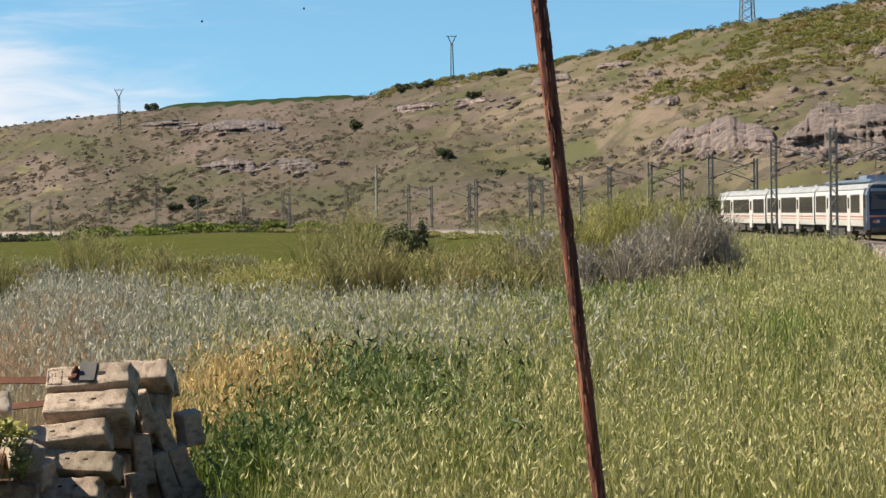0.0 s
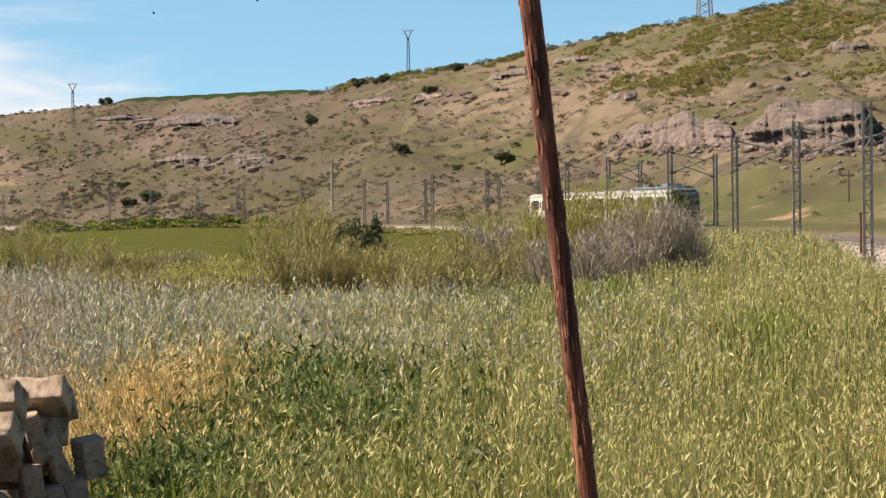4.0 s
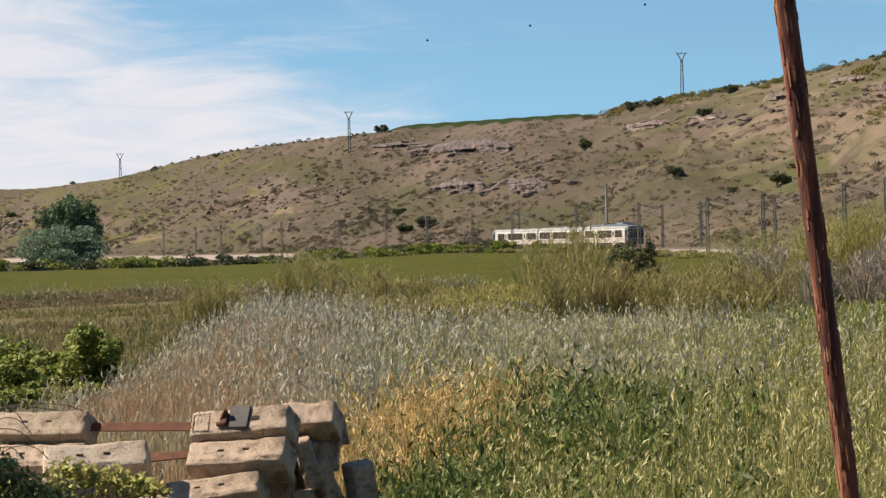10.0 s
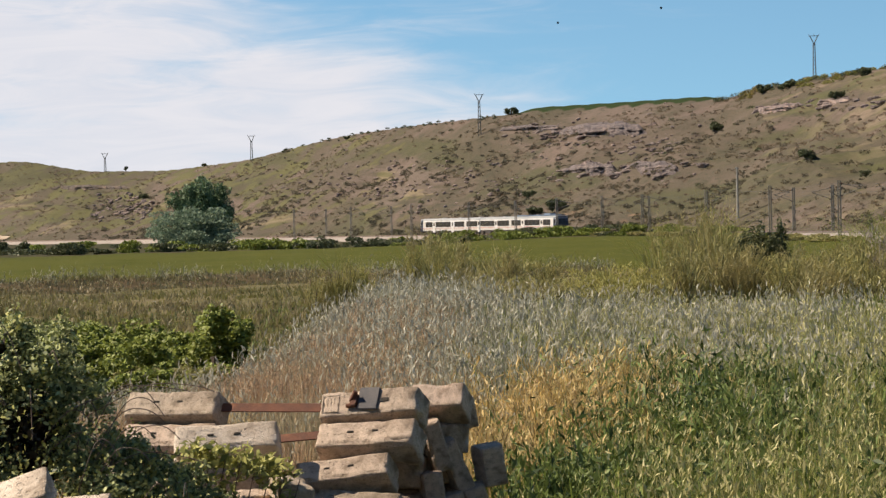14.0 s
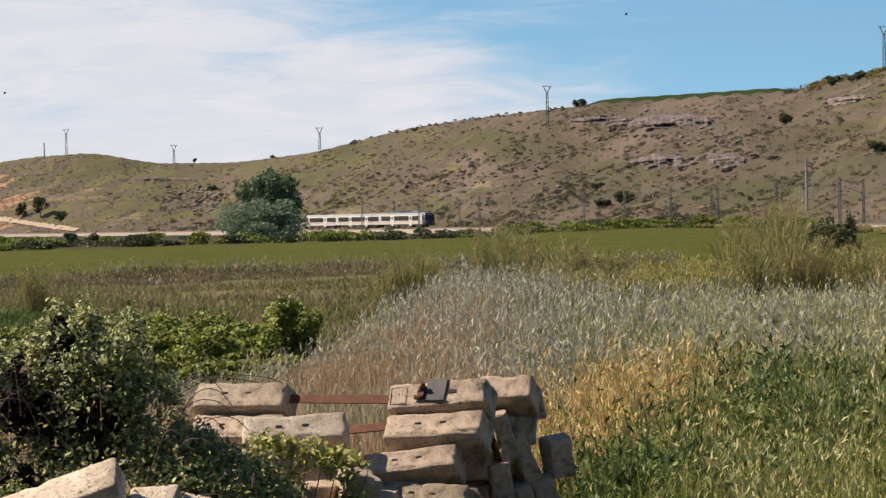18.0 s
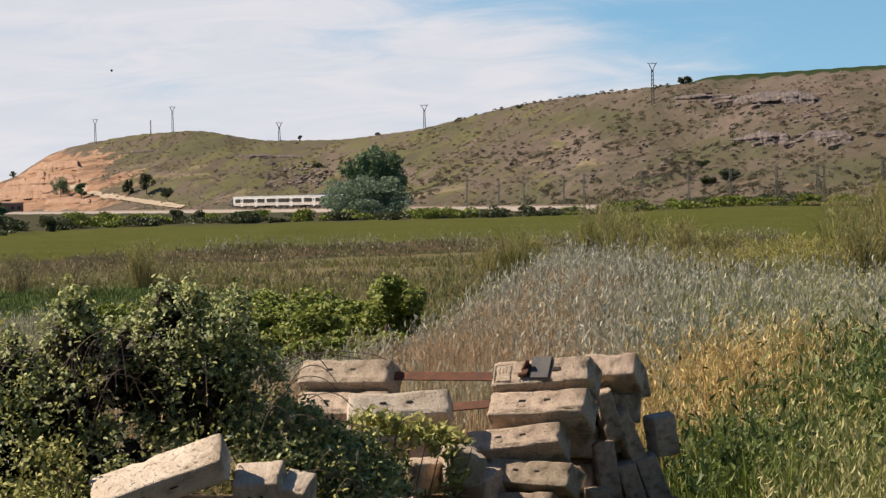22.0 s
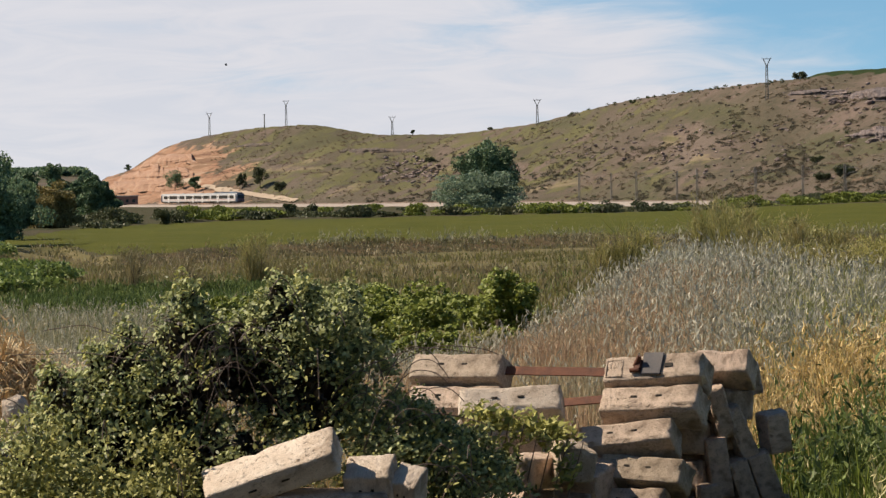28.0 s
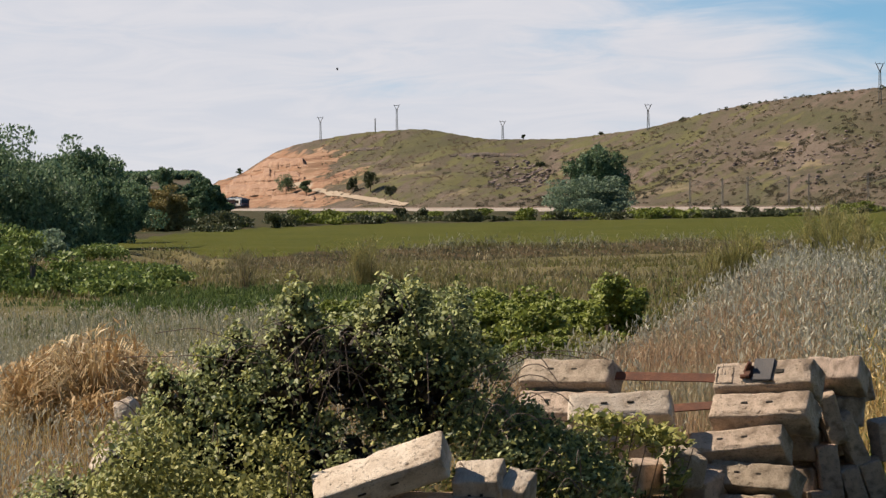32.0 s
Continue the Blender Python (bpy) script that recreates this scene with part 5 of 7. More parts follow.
def build_trees():
    # the pair by the line: a dark poplar clump behind a grey-green willow
    p = on(-6.52, 560)
    tree("poplar_tree", p + Vector((0.6, 4, 0)), "dense dark green poplar beside the railway", [(x * 0.92 + 1.2, y, z, a * 0.72, b * 0.72, c * 1.25) for x, y, z, a, b, c in round_lumps(15.0, 14.2, 34, 3, 0.25)], POPLAR, 14000, 0.55, 41, 0.5, 12)
    tree("willow_tree", on(-6.48, 548), "grey-green willow in front of a dark poplar", round_lumps(19, 7.6, 34, 5, 0.05), WILLOW, 14000, 0.5, 43, 0.4, 6)
    # the grove at the field's end
    for az, d, w, h, kind, seed in ((-19.2, 190, 9.5, 7.9, "w", 61), (-18.05, 205, 7.5, 7.2, "w", 62), (-20.6, 180, 10, 8.4, "w", 63), (-17.35, 235, 6.5, 6.0, "w", 74), (-17.2, 330, 7, 7.6, "p", 64), (-16.85, 310, 4.5, 5.0, "w", 70), (-16.08, 318, 7.0, 4.9, "o", 65),
                                    (-15.1, 345, 4.6, 7.0, "p", 66), (-15.45, 350, 3.8, 6.2, "p", 67), (-16.0, 420, 6.0, 10.2, "p", 68), (-14.8, 352, 3.6, 5.8, "p", 69), (-17.9, 380, 7.0, 9.0, "p", 71), (-16.6, 430, 7.0, 8.8, "p", 72), (-15.3, 440, 6.0, 8.0, "p", 73)):
        q = on(az, d)
        if kind == "w":
            tree("willow_tree", q, "feathery dark green willow at the field's edge", round_lumps(w * 1.15, h, 34, seed, 0.02), GROVE_LEAF, 20000, 0.27, seed, 0.3, h * 0.7, 1.2, "grove by the field")
        elif kind == "o":
            tree("round_tree", q, "rounded olive-brown tree in the grove", round_lumps(w * 1.1, h, 28, seed, 0.03), OLIVE, 10000, 0.32, seed, 0.3, h * 0.7, 0.3, "grove by the field")
        else:
            tree("poplar_tree", q, "slender dark green poplar in the grove", tall_lumps(w * 1.15, h, 10, seed), POPLAR, 9000, 0.36, seed, 0.25, h, 0.8, "grove by the field")
    for az, el, h, w in ((-13.3, 4, 9.0, 8.5), (-11.4, 8, 7.5, 5.5), (-11.8, 8, 5.5, 4.5), (-12.85, 2, 6.0, 5.0), (-10.95, 2, 3.4, 4.4), (-7.95, 100, 1.7, 1.3), (-14.35, 42, 2.6, 2.2)):
        p, d = hill_place(az, el)
        tree("small_tree", p, "small dark tree beside the quarry track", round_lumps(w, h, 14, int(az * 10 + 300), 0.25), POPLAR if az < -12 else SCRUB_DARK, 2200, 0.42, int(az * 10 + 400), 0.2, h * 0.6, 0.3, "trees on the quarry slope")
    # bushes under the grove
    r = random.Random(78)
    for k in range(16):
        az, d = r.uniform(-21.0, -16.2), r.uniform(105, 175)
        w, h = r.uniform(3.5, 6.0), r.uniform(1.6, 2.6) * (1.0 if az < -17.6 else 0.42)
        ob = thing("thicket_bush", Matrix.Translation(on(az, d)), "dense green bush under the willows", "bush", "bushes under the grove")
        v, q = leaf_quads(lump_points(round_lumps(w, h, 14, k + 300, 0.0), 3200, k + 307), 0.2, k + 309, 0.65)
        part("foliage", raw_mesh("thicket_leaves", v, q, THICKET if r.random() < 0.8 else WILLOW), None, ob)
        part("stem", rod((0, 0, -0.3), (0, 0, h * 0.6), 0.12, None, 6), BARK, ob)
    rr = np.random.RandomState(90)
    a, d = rr.uniform(-24, -14.3, 1500), rr.uniform(2100, 2300, 1500)
    x, y = d * np.sin(np.radians(a)), d * np.cos(np.radians(a))
    v, q = shrub_cloud(np.stack([x, y, ground_z(x, y) + 2.0], 1), rr.uniform(3.0, 6.5, 1500), 5, 4.0, 91)
    tagged(new("far_wood", raw_mesh("far_wood", v, q, POPLAR)), "dark distant belt of trees", "wood", kind="stuff")
    r = random.Random(79)
    for k in range(34):
        az = 1.6 + 7.2 * k / 33 + r.uniform(-0.1, 0.1)
        s = mast_at(az, -10.0)
        p, w = line_at(s), line_way(s)
        o = -10.0 - r.uniform(0, 5)
        x, y = p.x + w.y * o, p.y - w.x * o
        w, h = r.uniform(3.0, 6.0), r.uniform(0.5, 0.95)
        ob = thing("trackside_bush", Matrix.Translation((x, y, gz(x, y))), "low olive-green bush below the railway bank", "bush", "bushes along the railway")
        v, q = leaf_quads(lump_points(round_lumps(w, h, 9, k + 700, 0.05), 1000, k + 707), 0.3, k + 709, 0.65)
        part("foliage", raw_mesh("trackside_leaves", v, q, HEDGE if r.random() < 0.35 else BROOM), None, ob)
        part("stem", rod((0, 0, -0.3), (0, 0, h * 0.6), 0.1, None, 6), BARK, ob)
    # hedge bushes between the field and the line
    r = random.Random(77)
    for k in range(125):
        az = r.uniform(-15.0, 6.0)
        far = float(np.interp(az, [-15, -12, -4, 1, 6], [300, 372, 405, 478, 428]))
        d = far + r.uniform(2, 50)
        w, h = r.uniform(3.0, 8.0), r.uniform(0.9, 2.2)
        ob = thing("hedge_bush", Matrix.Translation(on(az, d)), "low green bush at the far edge of the field", "bush", "bushes along the field")
        v, q = leaf_quads(lump_points(round_lumps(w, h, 9, k, 0.05), 900, k + 7), 0.36, k + 9, 0.65)
        part("foliage", raw_mesh("hedge_bush_leaves", v, q, HEDGE if r.random() < 0.38 else SCRUB_DARK), None, ob)
        part("stem", rod((0, 0, -0.3), (0, 0, h * 0.6), 0.1, None, 6), BARK, ob)


def build_track_road():
    ob = thing("dirt_track", label="pale dusty track climbing towards the quarry", category="track", kind="structure")
    pts = []
    for k in range(31):
        az = -13.15 + 2.55 * k / 30
        el = float(np.interp(az, [-13.15, -12.25, -11.24, -10.6], [21, 5, -9, -17]))
        p, d = hill_place(az, el)
        pts.append(p)
    rows = []
    for i, p in enumerate(pts):
        w = (pts[min(i + 1, 30)] - pts[max(i - 1, 0)]).to_2d().normalized()
        for o in (-1.3, 0.0, 1.3):
            x, y = p.x - w.y * o, p.y + w.x * o
            rows.append((x, y, gz(x, y) + 0.35))
    i = np.arange(93).reshape(31, 3)
    q = np.stack([i[:-1, :-1], i[:-1, 1:], i[1:, 1:], i[1:, :-1]], -1).reshape(-1, 4)
    part("surface", raw_mesh("dirt_track", np.array(rows), q, PATH_DUST), None, ob)


def build_shed():
    p = on(-14.4, 1020)
    ob = thing("trackside_shed", Matrix.Translation(p) @ Matrix.Rotation(radians(20), 4, "Z"), "small brick shed with a pale flat roof below the quarry", "shed")
    part("wall", box((9.0, 6.0, 4.4), (0, 0, 1.9)), BRICK, ob)
    part("roof", box((9.8, 6.8, 0.4), (0, 0, 4.3), 0.05), PLASTER, ob)
    for x in (-2.6, 0.2, 2.8):
        part("window", box((1.1, 0.1, 1.2), (x, -3.02, 2.4)), GLASS, ob)


build_track_road()
build_shed()
build_railway()
build_masts()
CARS = build_cars()
build_pylons()
build_outcrops()
build_rocks()
build_scrub()
build_trees()

# ---- the old post near the camera ----


def build_post():
    ob = thing("leaning_pole", label="leaning weathered reddish-brown wooden pole with flaking surface", category="pole")
    bm = bmesh.new()
    r = random.Random(3)
    n, rings = 14, []
    for k in range(60):
        z = -0.7 + k * 4.3 / 59
        c = Vector((1.56 + (2.32 - z) * 0.119, 8.85 - (z - 1.4) * 0.06, z))
        ring = []
        for i in range(n):
            a = 2 * math.pi * i / n
            rad = (0.0335 + 0.0018 * z) * (1 + 0.05 * noise.noise(Vector((math.cos(a) * 2, math.sin(a) * 2, z * 2.5))) + 0.07 * noise.noise(Vector((math.cos(a) * 5, math.sin(a) * 5, z * 1.1))))
            ring.append(bm.verts.new(c + Vector((math.cos(a) * rad, math.sin(a) * rad, 0))))
        rings.append(ring)
    for a, b in zip(rings, rings[1:]):
        for i in range(n):
            bm.faces.new((a[i], a[(i + 1) % n], b[(i + 1) % n], b[i]))
    bm.faces.new(rings[-1])
    part("shaft", bm, POLE_WOOD, ob, soft=True)
    for k in range(130):        # strips of peeling bark, each on its own side of the shaft
        z = r.uniform(0.2, 3.2)
        a = r.uniform(-3.1, 0.0)
        rad = 0.0335 + 0.0018 * z
        c = Vector((1.56 + (2.32 - z) * 0.119 + math.cos(a) * rad, 8.85 - (z - 1.4) * 0.06 + math.sin(a) * rad, z))
        l, w = r.uniform(0.02, 0.13), r.uniform(0.003, 0.010)
        bm = bmesh.new()
        side = [(-w * r.uniform(0.3, 0.6), -l / 2), (w * r.uniform(0.2, 0.5), -l * 0.42), (w * 0.6, l * r.uniform(-0.1, 0.15)), (w * 0.25, l / 2), (-w * 0.5, l * r.uniform(0.1, 0.3))]
        near = [bm.verts.new((x, -0.0028, y)) for x, y in side]
        far = [bm.verts.new((x, 0.002, y)) for x, y in side]
        bm.faces.new(near)
        bm.faces.new(far[::-1])
        for q in range(5):
            bm.faces.new((near[q], far[q], far[(q + 1) % 5], near[(q + 1) % 5]))
        bmesh.ops.recalc_face_normals(bm, faces=bm.faces)
        bmesh.ops.transform(bm, matrix=Matrix.Translation(c) @ Matrix.Rotation(-0.119, 4, "Y") @ Matrix.Rotation(a + math.pi / 2, 4, "Z"), verts=bm.verts)
        part("flake", bm, FLAKE if r.random() < 0.72 else POLE_WOOD, ob)


# ---- the pile of two-block sleepers ----


def block_mesh(seed, size=(0.78, 0.26, 0.27), material=CONCRETE):
    """A cast concrete sleeper block lying on its side: its rail seat looks to -y. Rounded, tapered, worn at the arrises."""
    bm = bmesh.new()
    bmesh.ops.create_cube(bm, size=2.0)
    bmesh.ops.subdivide_edges(bm, edges=list(bm.edges), cuts=17, use_grid_fill=True)
    half, r = Vector(size) / 2, 0.026
    off = Vector((seed * 5.3, seed * 2.9, seed * 1.3))
    for v in bm.verts:
        p = Vector([math.sin(max(-1.0, min(1.0, c)) * math.pi / 2) * h for c, h in zip(v.co, half)])
        q = Vector([max(-(h - r), min(h - r, c)) for c, h in zip(p, half)])
        way = p - q
        if way.length > 1e-6:
            p = q + way.normalized() * r
        edge = sum(1 for c, h in zip(p, half) if abs(c) > h - r * 1.4)
        chip = (max(0.0, noise.noise(p * 7 + off) - 0.2) * 0.075 + max(0.0, noise.noise(p * 26 + off) - 0.1) * 0.034) * (edge >= 2)
        lump = 0.004 * noise.noise(p * 4 + off) + 0.0035 * noise.noise(p * 30 + off)
        p = p - (p.normalized() * chip) + p.normalized() * lump
        front = (half.y - p.y) / size[1]          # 1 at the rail seat
        p.z *= 1 - 0.20 * front
        p.x *= 1 - 0.06 * front
        if front > 0.8 and abs(p.x + 0.03) < 0.17:
            p.y += 0.005 * (1 - (abs(p.x + 0.03) / 0.17) ** 4)
        v.co = p
    return mesh_of("sleeper_block", bm, material, True)


def build_pile():
    variants = [block_mesh(k) for k in range(6)]
    pale = [block_mesh(k + 20, material=PALE_CONCRETE) for k in range(2)]
    r = random.Random(9)

    def slots(parent, gap=0.095):
        for x in (-gap, gap):
            part("bolt_slot", box((0.048, 0.03, 0.017), (x - 0.02, -0.1165, 0.01), 0.003), HOLE, parent)

    def sleeper(at, tilt, k=0, dip=0.0, seat=False, label="weathered two-block concrete sleeper with a rusty tie bar in the pile", bar_turn=0.0, scale=(1, 1, 1)):
        """Its right block dips by some degrees against the left one: the tie bar is bent."""
        m = Matrix.Translation(at) @ Euler([radians(a) for a in tilt]).to_matrix().to_4x4()
        ob = thing("concrete_sleeper", m, label, "railway sleeper", "pile of old sleepers")
        right = part("concrete_block", variants[k % 6], None, ob, m=Matrix.Rotation(radians(dip), 4, "Y") @ Matrix.Diagonal((*scale, 1)))
        if not seat:
            slots(right)
        slots(part("concrete_block", variants[(k + 3) % 6], None, ob, m=Matrix.Translation((-1.56, 0, 0))))
        bar = bmesh.new()
        turn = Matrix.Translation((-0.78, 0, 0)) @ Matrix.Rotation(radians(bar_turn), 4, "Y")
        box((0.94, 0.012, 0.062), (0, -0.035, 0.005), bm=bar)
        box((0.94, 0.060, 0.011), (0, -0.008, 0.041), bm=bar)
        bmesh.ops.transform(bar, matrix=turn, verts=bar.verts)
        part("tie_bar", bar, RUST, ob, "rusty steel tie bar")
        if seat:
            part("rail_pad", box((0.155, 0.022, 0.19), (0.0, -0.132, 0.018), 0.006, None, Euler((0, radians(4), 0)).to_matrix()), PLATE, right, "dark rubber rail pad")
            clip = bmesh.new()
            rod((-0.13, -0.14, 0.0), (-0.085, -0.19, 0.05), 0.018, clip, 8)
            rod((-0.16, -0.145, -0.04), (-0.09, -0.15, -0.035), 0.016, clip, 8)
            box((0.06, 0.05, 0.10), (-0.105, -0.135, 0.01), 0.01, clip)
            part("fastening_clip", clip, RUST, right, "rusty bent fastening clip")
            part("bolt_hole", box((0.08, 0.03, 0.05), (0.12, -0.120, 0.0), 0.01), HOLE, right)
            frame_bars = bmesh.new()
            for z in (-0.07, 0.07):
                box((0.12, 0.012, 0.008), (-0.29, -0.128, z), bm=frame_bars)
            for x in (-0.35, -0.23):
                box((0.008, 0.012, 0.14), (x, -0.128, 0.0), bm=frame_bars)
            for x in (-0.315, -0.29, -0.265):
                box((0.009, 0.010, 0.05), (x, -0.128, 0.025), bm=frame_bars)
            part("cast_mark", frame_bars, CONCRETE, right)
        return ob

    sleeper((-0.785, 18.45, 0.225), (-38, -0.5, -17), 0, -5.0, True, "top concrete sleeper with dark rail pad and rusty tie bar", 0.6)
    sleeper((-0.81, 18.30, 0.005), (-44, -1, -18), 1, -3.5, False, bar_turn=-6.0)
    sleeper((-0.985, 18.20, -0.235), (-42, -2, -14), 2, -6.5, False, bar_turn=3.0, scale=(0.94, 1, 0.9))
    sleeper((-0.87, 18.10, -0.455), (-30, 1, -17), 3, 2.0, False, scale=(0.86, 1, 0.9))
    sleeper((-0.95, 18.02, -0.68), (-34, 0, -15), 4, -2.0, False, scale=(0.7, 1, 0.95))

    def loose(at, turn, k=0, mesh=None, label="loose broken concrete sleeper block", scale=(1, 1, 1), slotted=False):
        ob = thing("sleeper_block", Matrix.Translation(at) @ Euler([radians(a) for a in turn]).to_matrix().to_4x4() @ Matrix.Diagonal((*scale, 1)), label, "concrete block", "loose sleeper blocks")
        b = part("concrete_block", mesh or variants[k % 6], None, ob)
        if mesh or slotted:
            slots(b)
        return ob

    # the second row and the blocks heaped at the pile's shaded flank
    shade = "grey concrete sleeper block in the shaded flank of the pile"
    for at, turn, k, size in (((-0.40, 18.88, 0.00), (10, 2, 12), 0, (0.78, 1, 1)), ((-0.44, 18.84, -0.24), (6, -3, 9), 1, (0.78, 1, 1)), ((-0.38, 18.88, -0.48), (10, 3, 14), 2, (0.78, 1, 1)), ((-0.42, 18.84, -0.73), (5, 0, 8), 5, (0.78, 1, 1)),
                              ((-0.78, 18.80, 0.02), (0, 0, -12), 3, (1, 1, 1)), ((-0.78, 18.78, -0.25), (0, 1, -14), 4, (1, 1, 1)), ((-0.80, 18.78, -0.52), (0, 0, -12), 2, (1, 1, 1)), ((-0.80, 18.78, -0.79), (0, 0, -12), 1, (1, 1, 1))):
        loose(at, turn, k, label=shade, scale=size)
    for at, turn, k, size in (((-0.345, 18.60, -0.06), (6, 74, 16), 0, (0.52, 0.8, 0.62)), ((-0.20, 18.66, -0.24), (4, 66, 20), 4, (0.62, 0.8, 0.62)), ((-0.36, 18.56, -0.46), (2, 82, 12), 3, (0.60, 0.8, 0.70)), ((-0.17, 18.62, -0.62), (4, 72, 14), 2, (0.60, 0.8, 0.66)), ((-0.42, 18.50, -0.74), (0, 85, 12), 1, (0.45, 0.8, 0.7)), ((0.055, 18.74, -0.22), (6, 82, 24), 3, (0.40, 0.9, 0.80)), ((-0.02, 18.68, -0.56), (4, 70, 12), 5, (0.55, 0.9, 0.75)), ((-0.02, 18.70, -0.82), (0, 0, 10), 1, (0.5, 1, 1))):
        loose((at[0], at[1] + 0.09, at[2]), turn, k, label="concrete sleeper block leaning on end in the shade", scale=size)
    loose((-0.30, 18.82, 0.245), (-34, -2, -14), 5, label="short broken concrete block on top of the pile", scale=(0.55, 1.0, 0.9))
    loose((-0.09, 18.98, 0.16), (6, 80, 10), 4, label="small upright concrete block behind the pile", scale=(0.30, 0.6, 0.4))
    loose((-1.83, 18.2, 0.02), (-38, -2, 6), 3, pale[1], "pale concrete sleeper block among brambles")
    loose((-1.19, 18.1, -0.47), (4, -8, 70), 2)
    loose((-1.62, 17.6, -0.38), (0, 4, 72), 1)
    loose((-1.35, 17.65, -0.30), (10, 0, 100), 5)
    loose((-1.0, 18.05, -0.80), (0, 0, 20), 3)
    loose((-1.6, 17.7, -0.66), (0, 0, 10), 4)
    loose((-1.9, 18.2, -0.25), (0, 0, 5), 2)
    loose((-2.0, 18.2, -0.55), (0, 0, 0), 1)
    loose((-2.0, 18.2, -0.8), (0, 0, 0), 1)
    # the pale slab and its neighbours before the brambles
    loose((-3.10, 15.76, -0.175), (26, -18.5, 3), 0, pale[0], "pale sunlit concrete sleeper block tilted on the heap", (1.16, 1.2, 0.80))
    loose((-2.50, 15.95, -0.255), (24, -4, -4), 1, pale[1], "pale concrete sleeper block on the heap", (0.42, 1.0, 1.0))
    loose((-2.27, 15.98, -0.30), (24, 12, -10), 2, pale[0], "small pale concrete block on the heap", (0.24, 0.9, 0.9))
    loose((-2.75, 15.85, -0.42), (0, 0, 10), 3)
    loose((-3.2, 15.85, -0.50), (0, 4, -6), 4)
    loose((-2.6, 15.9, -0.70), (0, 0, 0), 5)
    loose((-3.2, 15.9, -0.76), (0, 0, 5), 1)
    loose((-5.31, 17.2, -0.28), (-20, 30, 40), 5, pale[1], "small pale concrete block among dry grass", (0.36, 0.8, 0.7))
    for x, y, k in ((-7.35, 24.3, 0.16), (0.32, 18.3, 0.09)):
        ob = new("pale_stone", rock_mesh("pale_stone", int(y * 10), 0.7, PALE_CONCRETE, 3))
        ob.matrix_basis = Matrix.Translation((x, y, gz(x, y) + 0.35 * k + (0.25 if k > 0.1 else 0.0))) @ Matrix.Diagonal((k * 1.2, k, k * (2.0 if k > 0.1 else 1.0), 1))
        tagged(ob, "pale rounded stone lying in the dry grass", "stone", "stones in the grass")


# ---- brambles and bushes ----


def canes(places, seed, radius=0.0034):
    r = random.Random(seed)
    out = []
    for (x, y, z), (dx, dy), rise, length in places:
        pts = []
        for k in range(14):
            t = k / 13
            pts.append((x + dx * t * length, y + dy * t * length, z + rise * math.sin(t * 2.4) + 0.006 * math.sin(t * 13 + x * 9)))
        cu = bpy.data.curves.new("cane", "CURVE")
        cu.dimensions, cu.bevel_depth, cu.bevel_resolution = "3D", radius, 1
        sp = cu.splines.new("POLY")
        sp.points.add(13)
        for q, c in zip(sp.points, pts):
            q.co = (*c, 1)
        cu.materials.append(CANE)
        out.append((cu, pts))
    return out


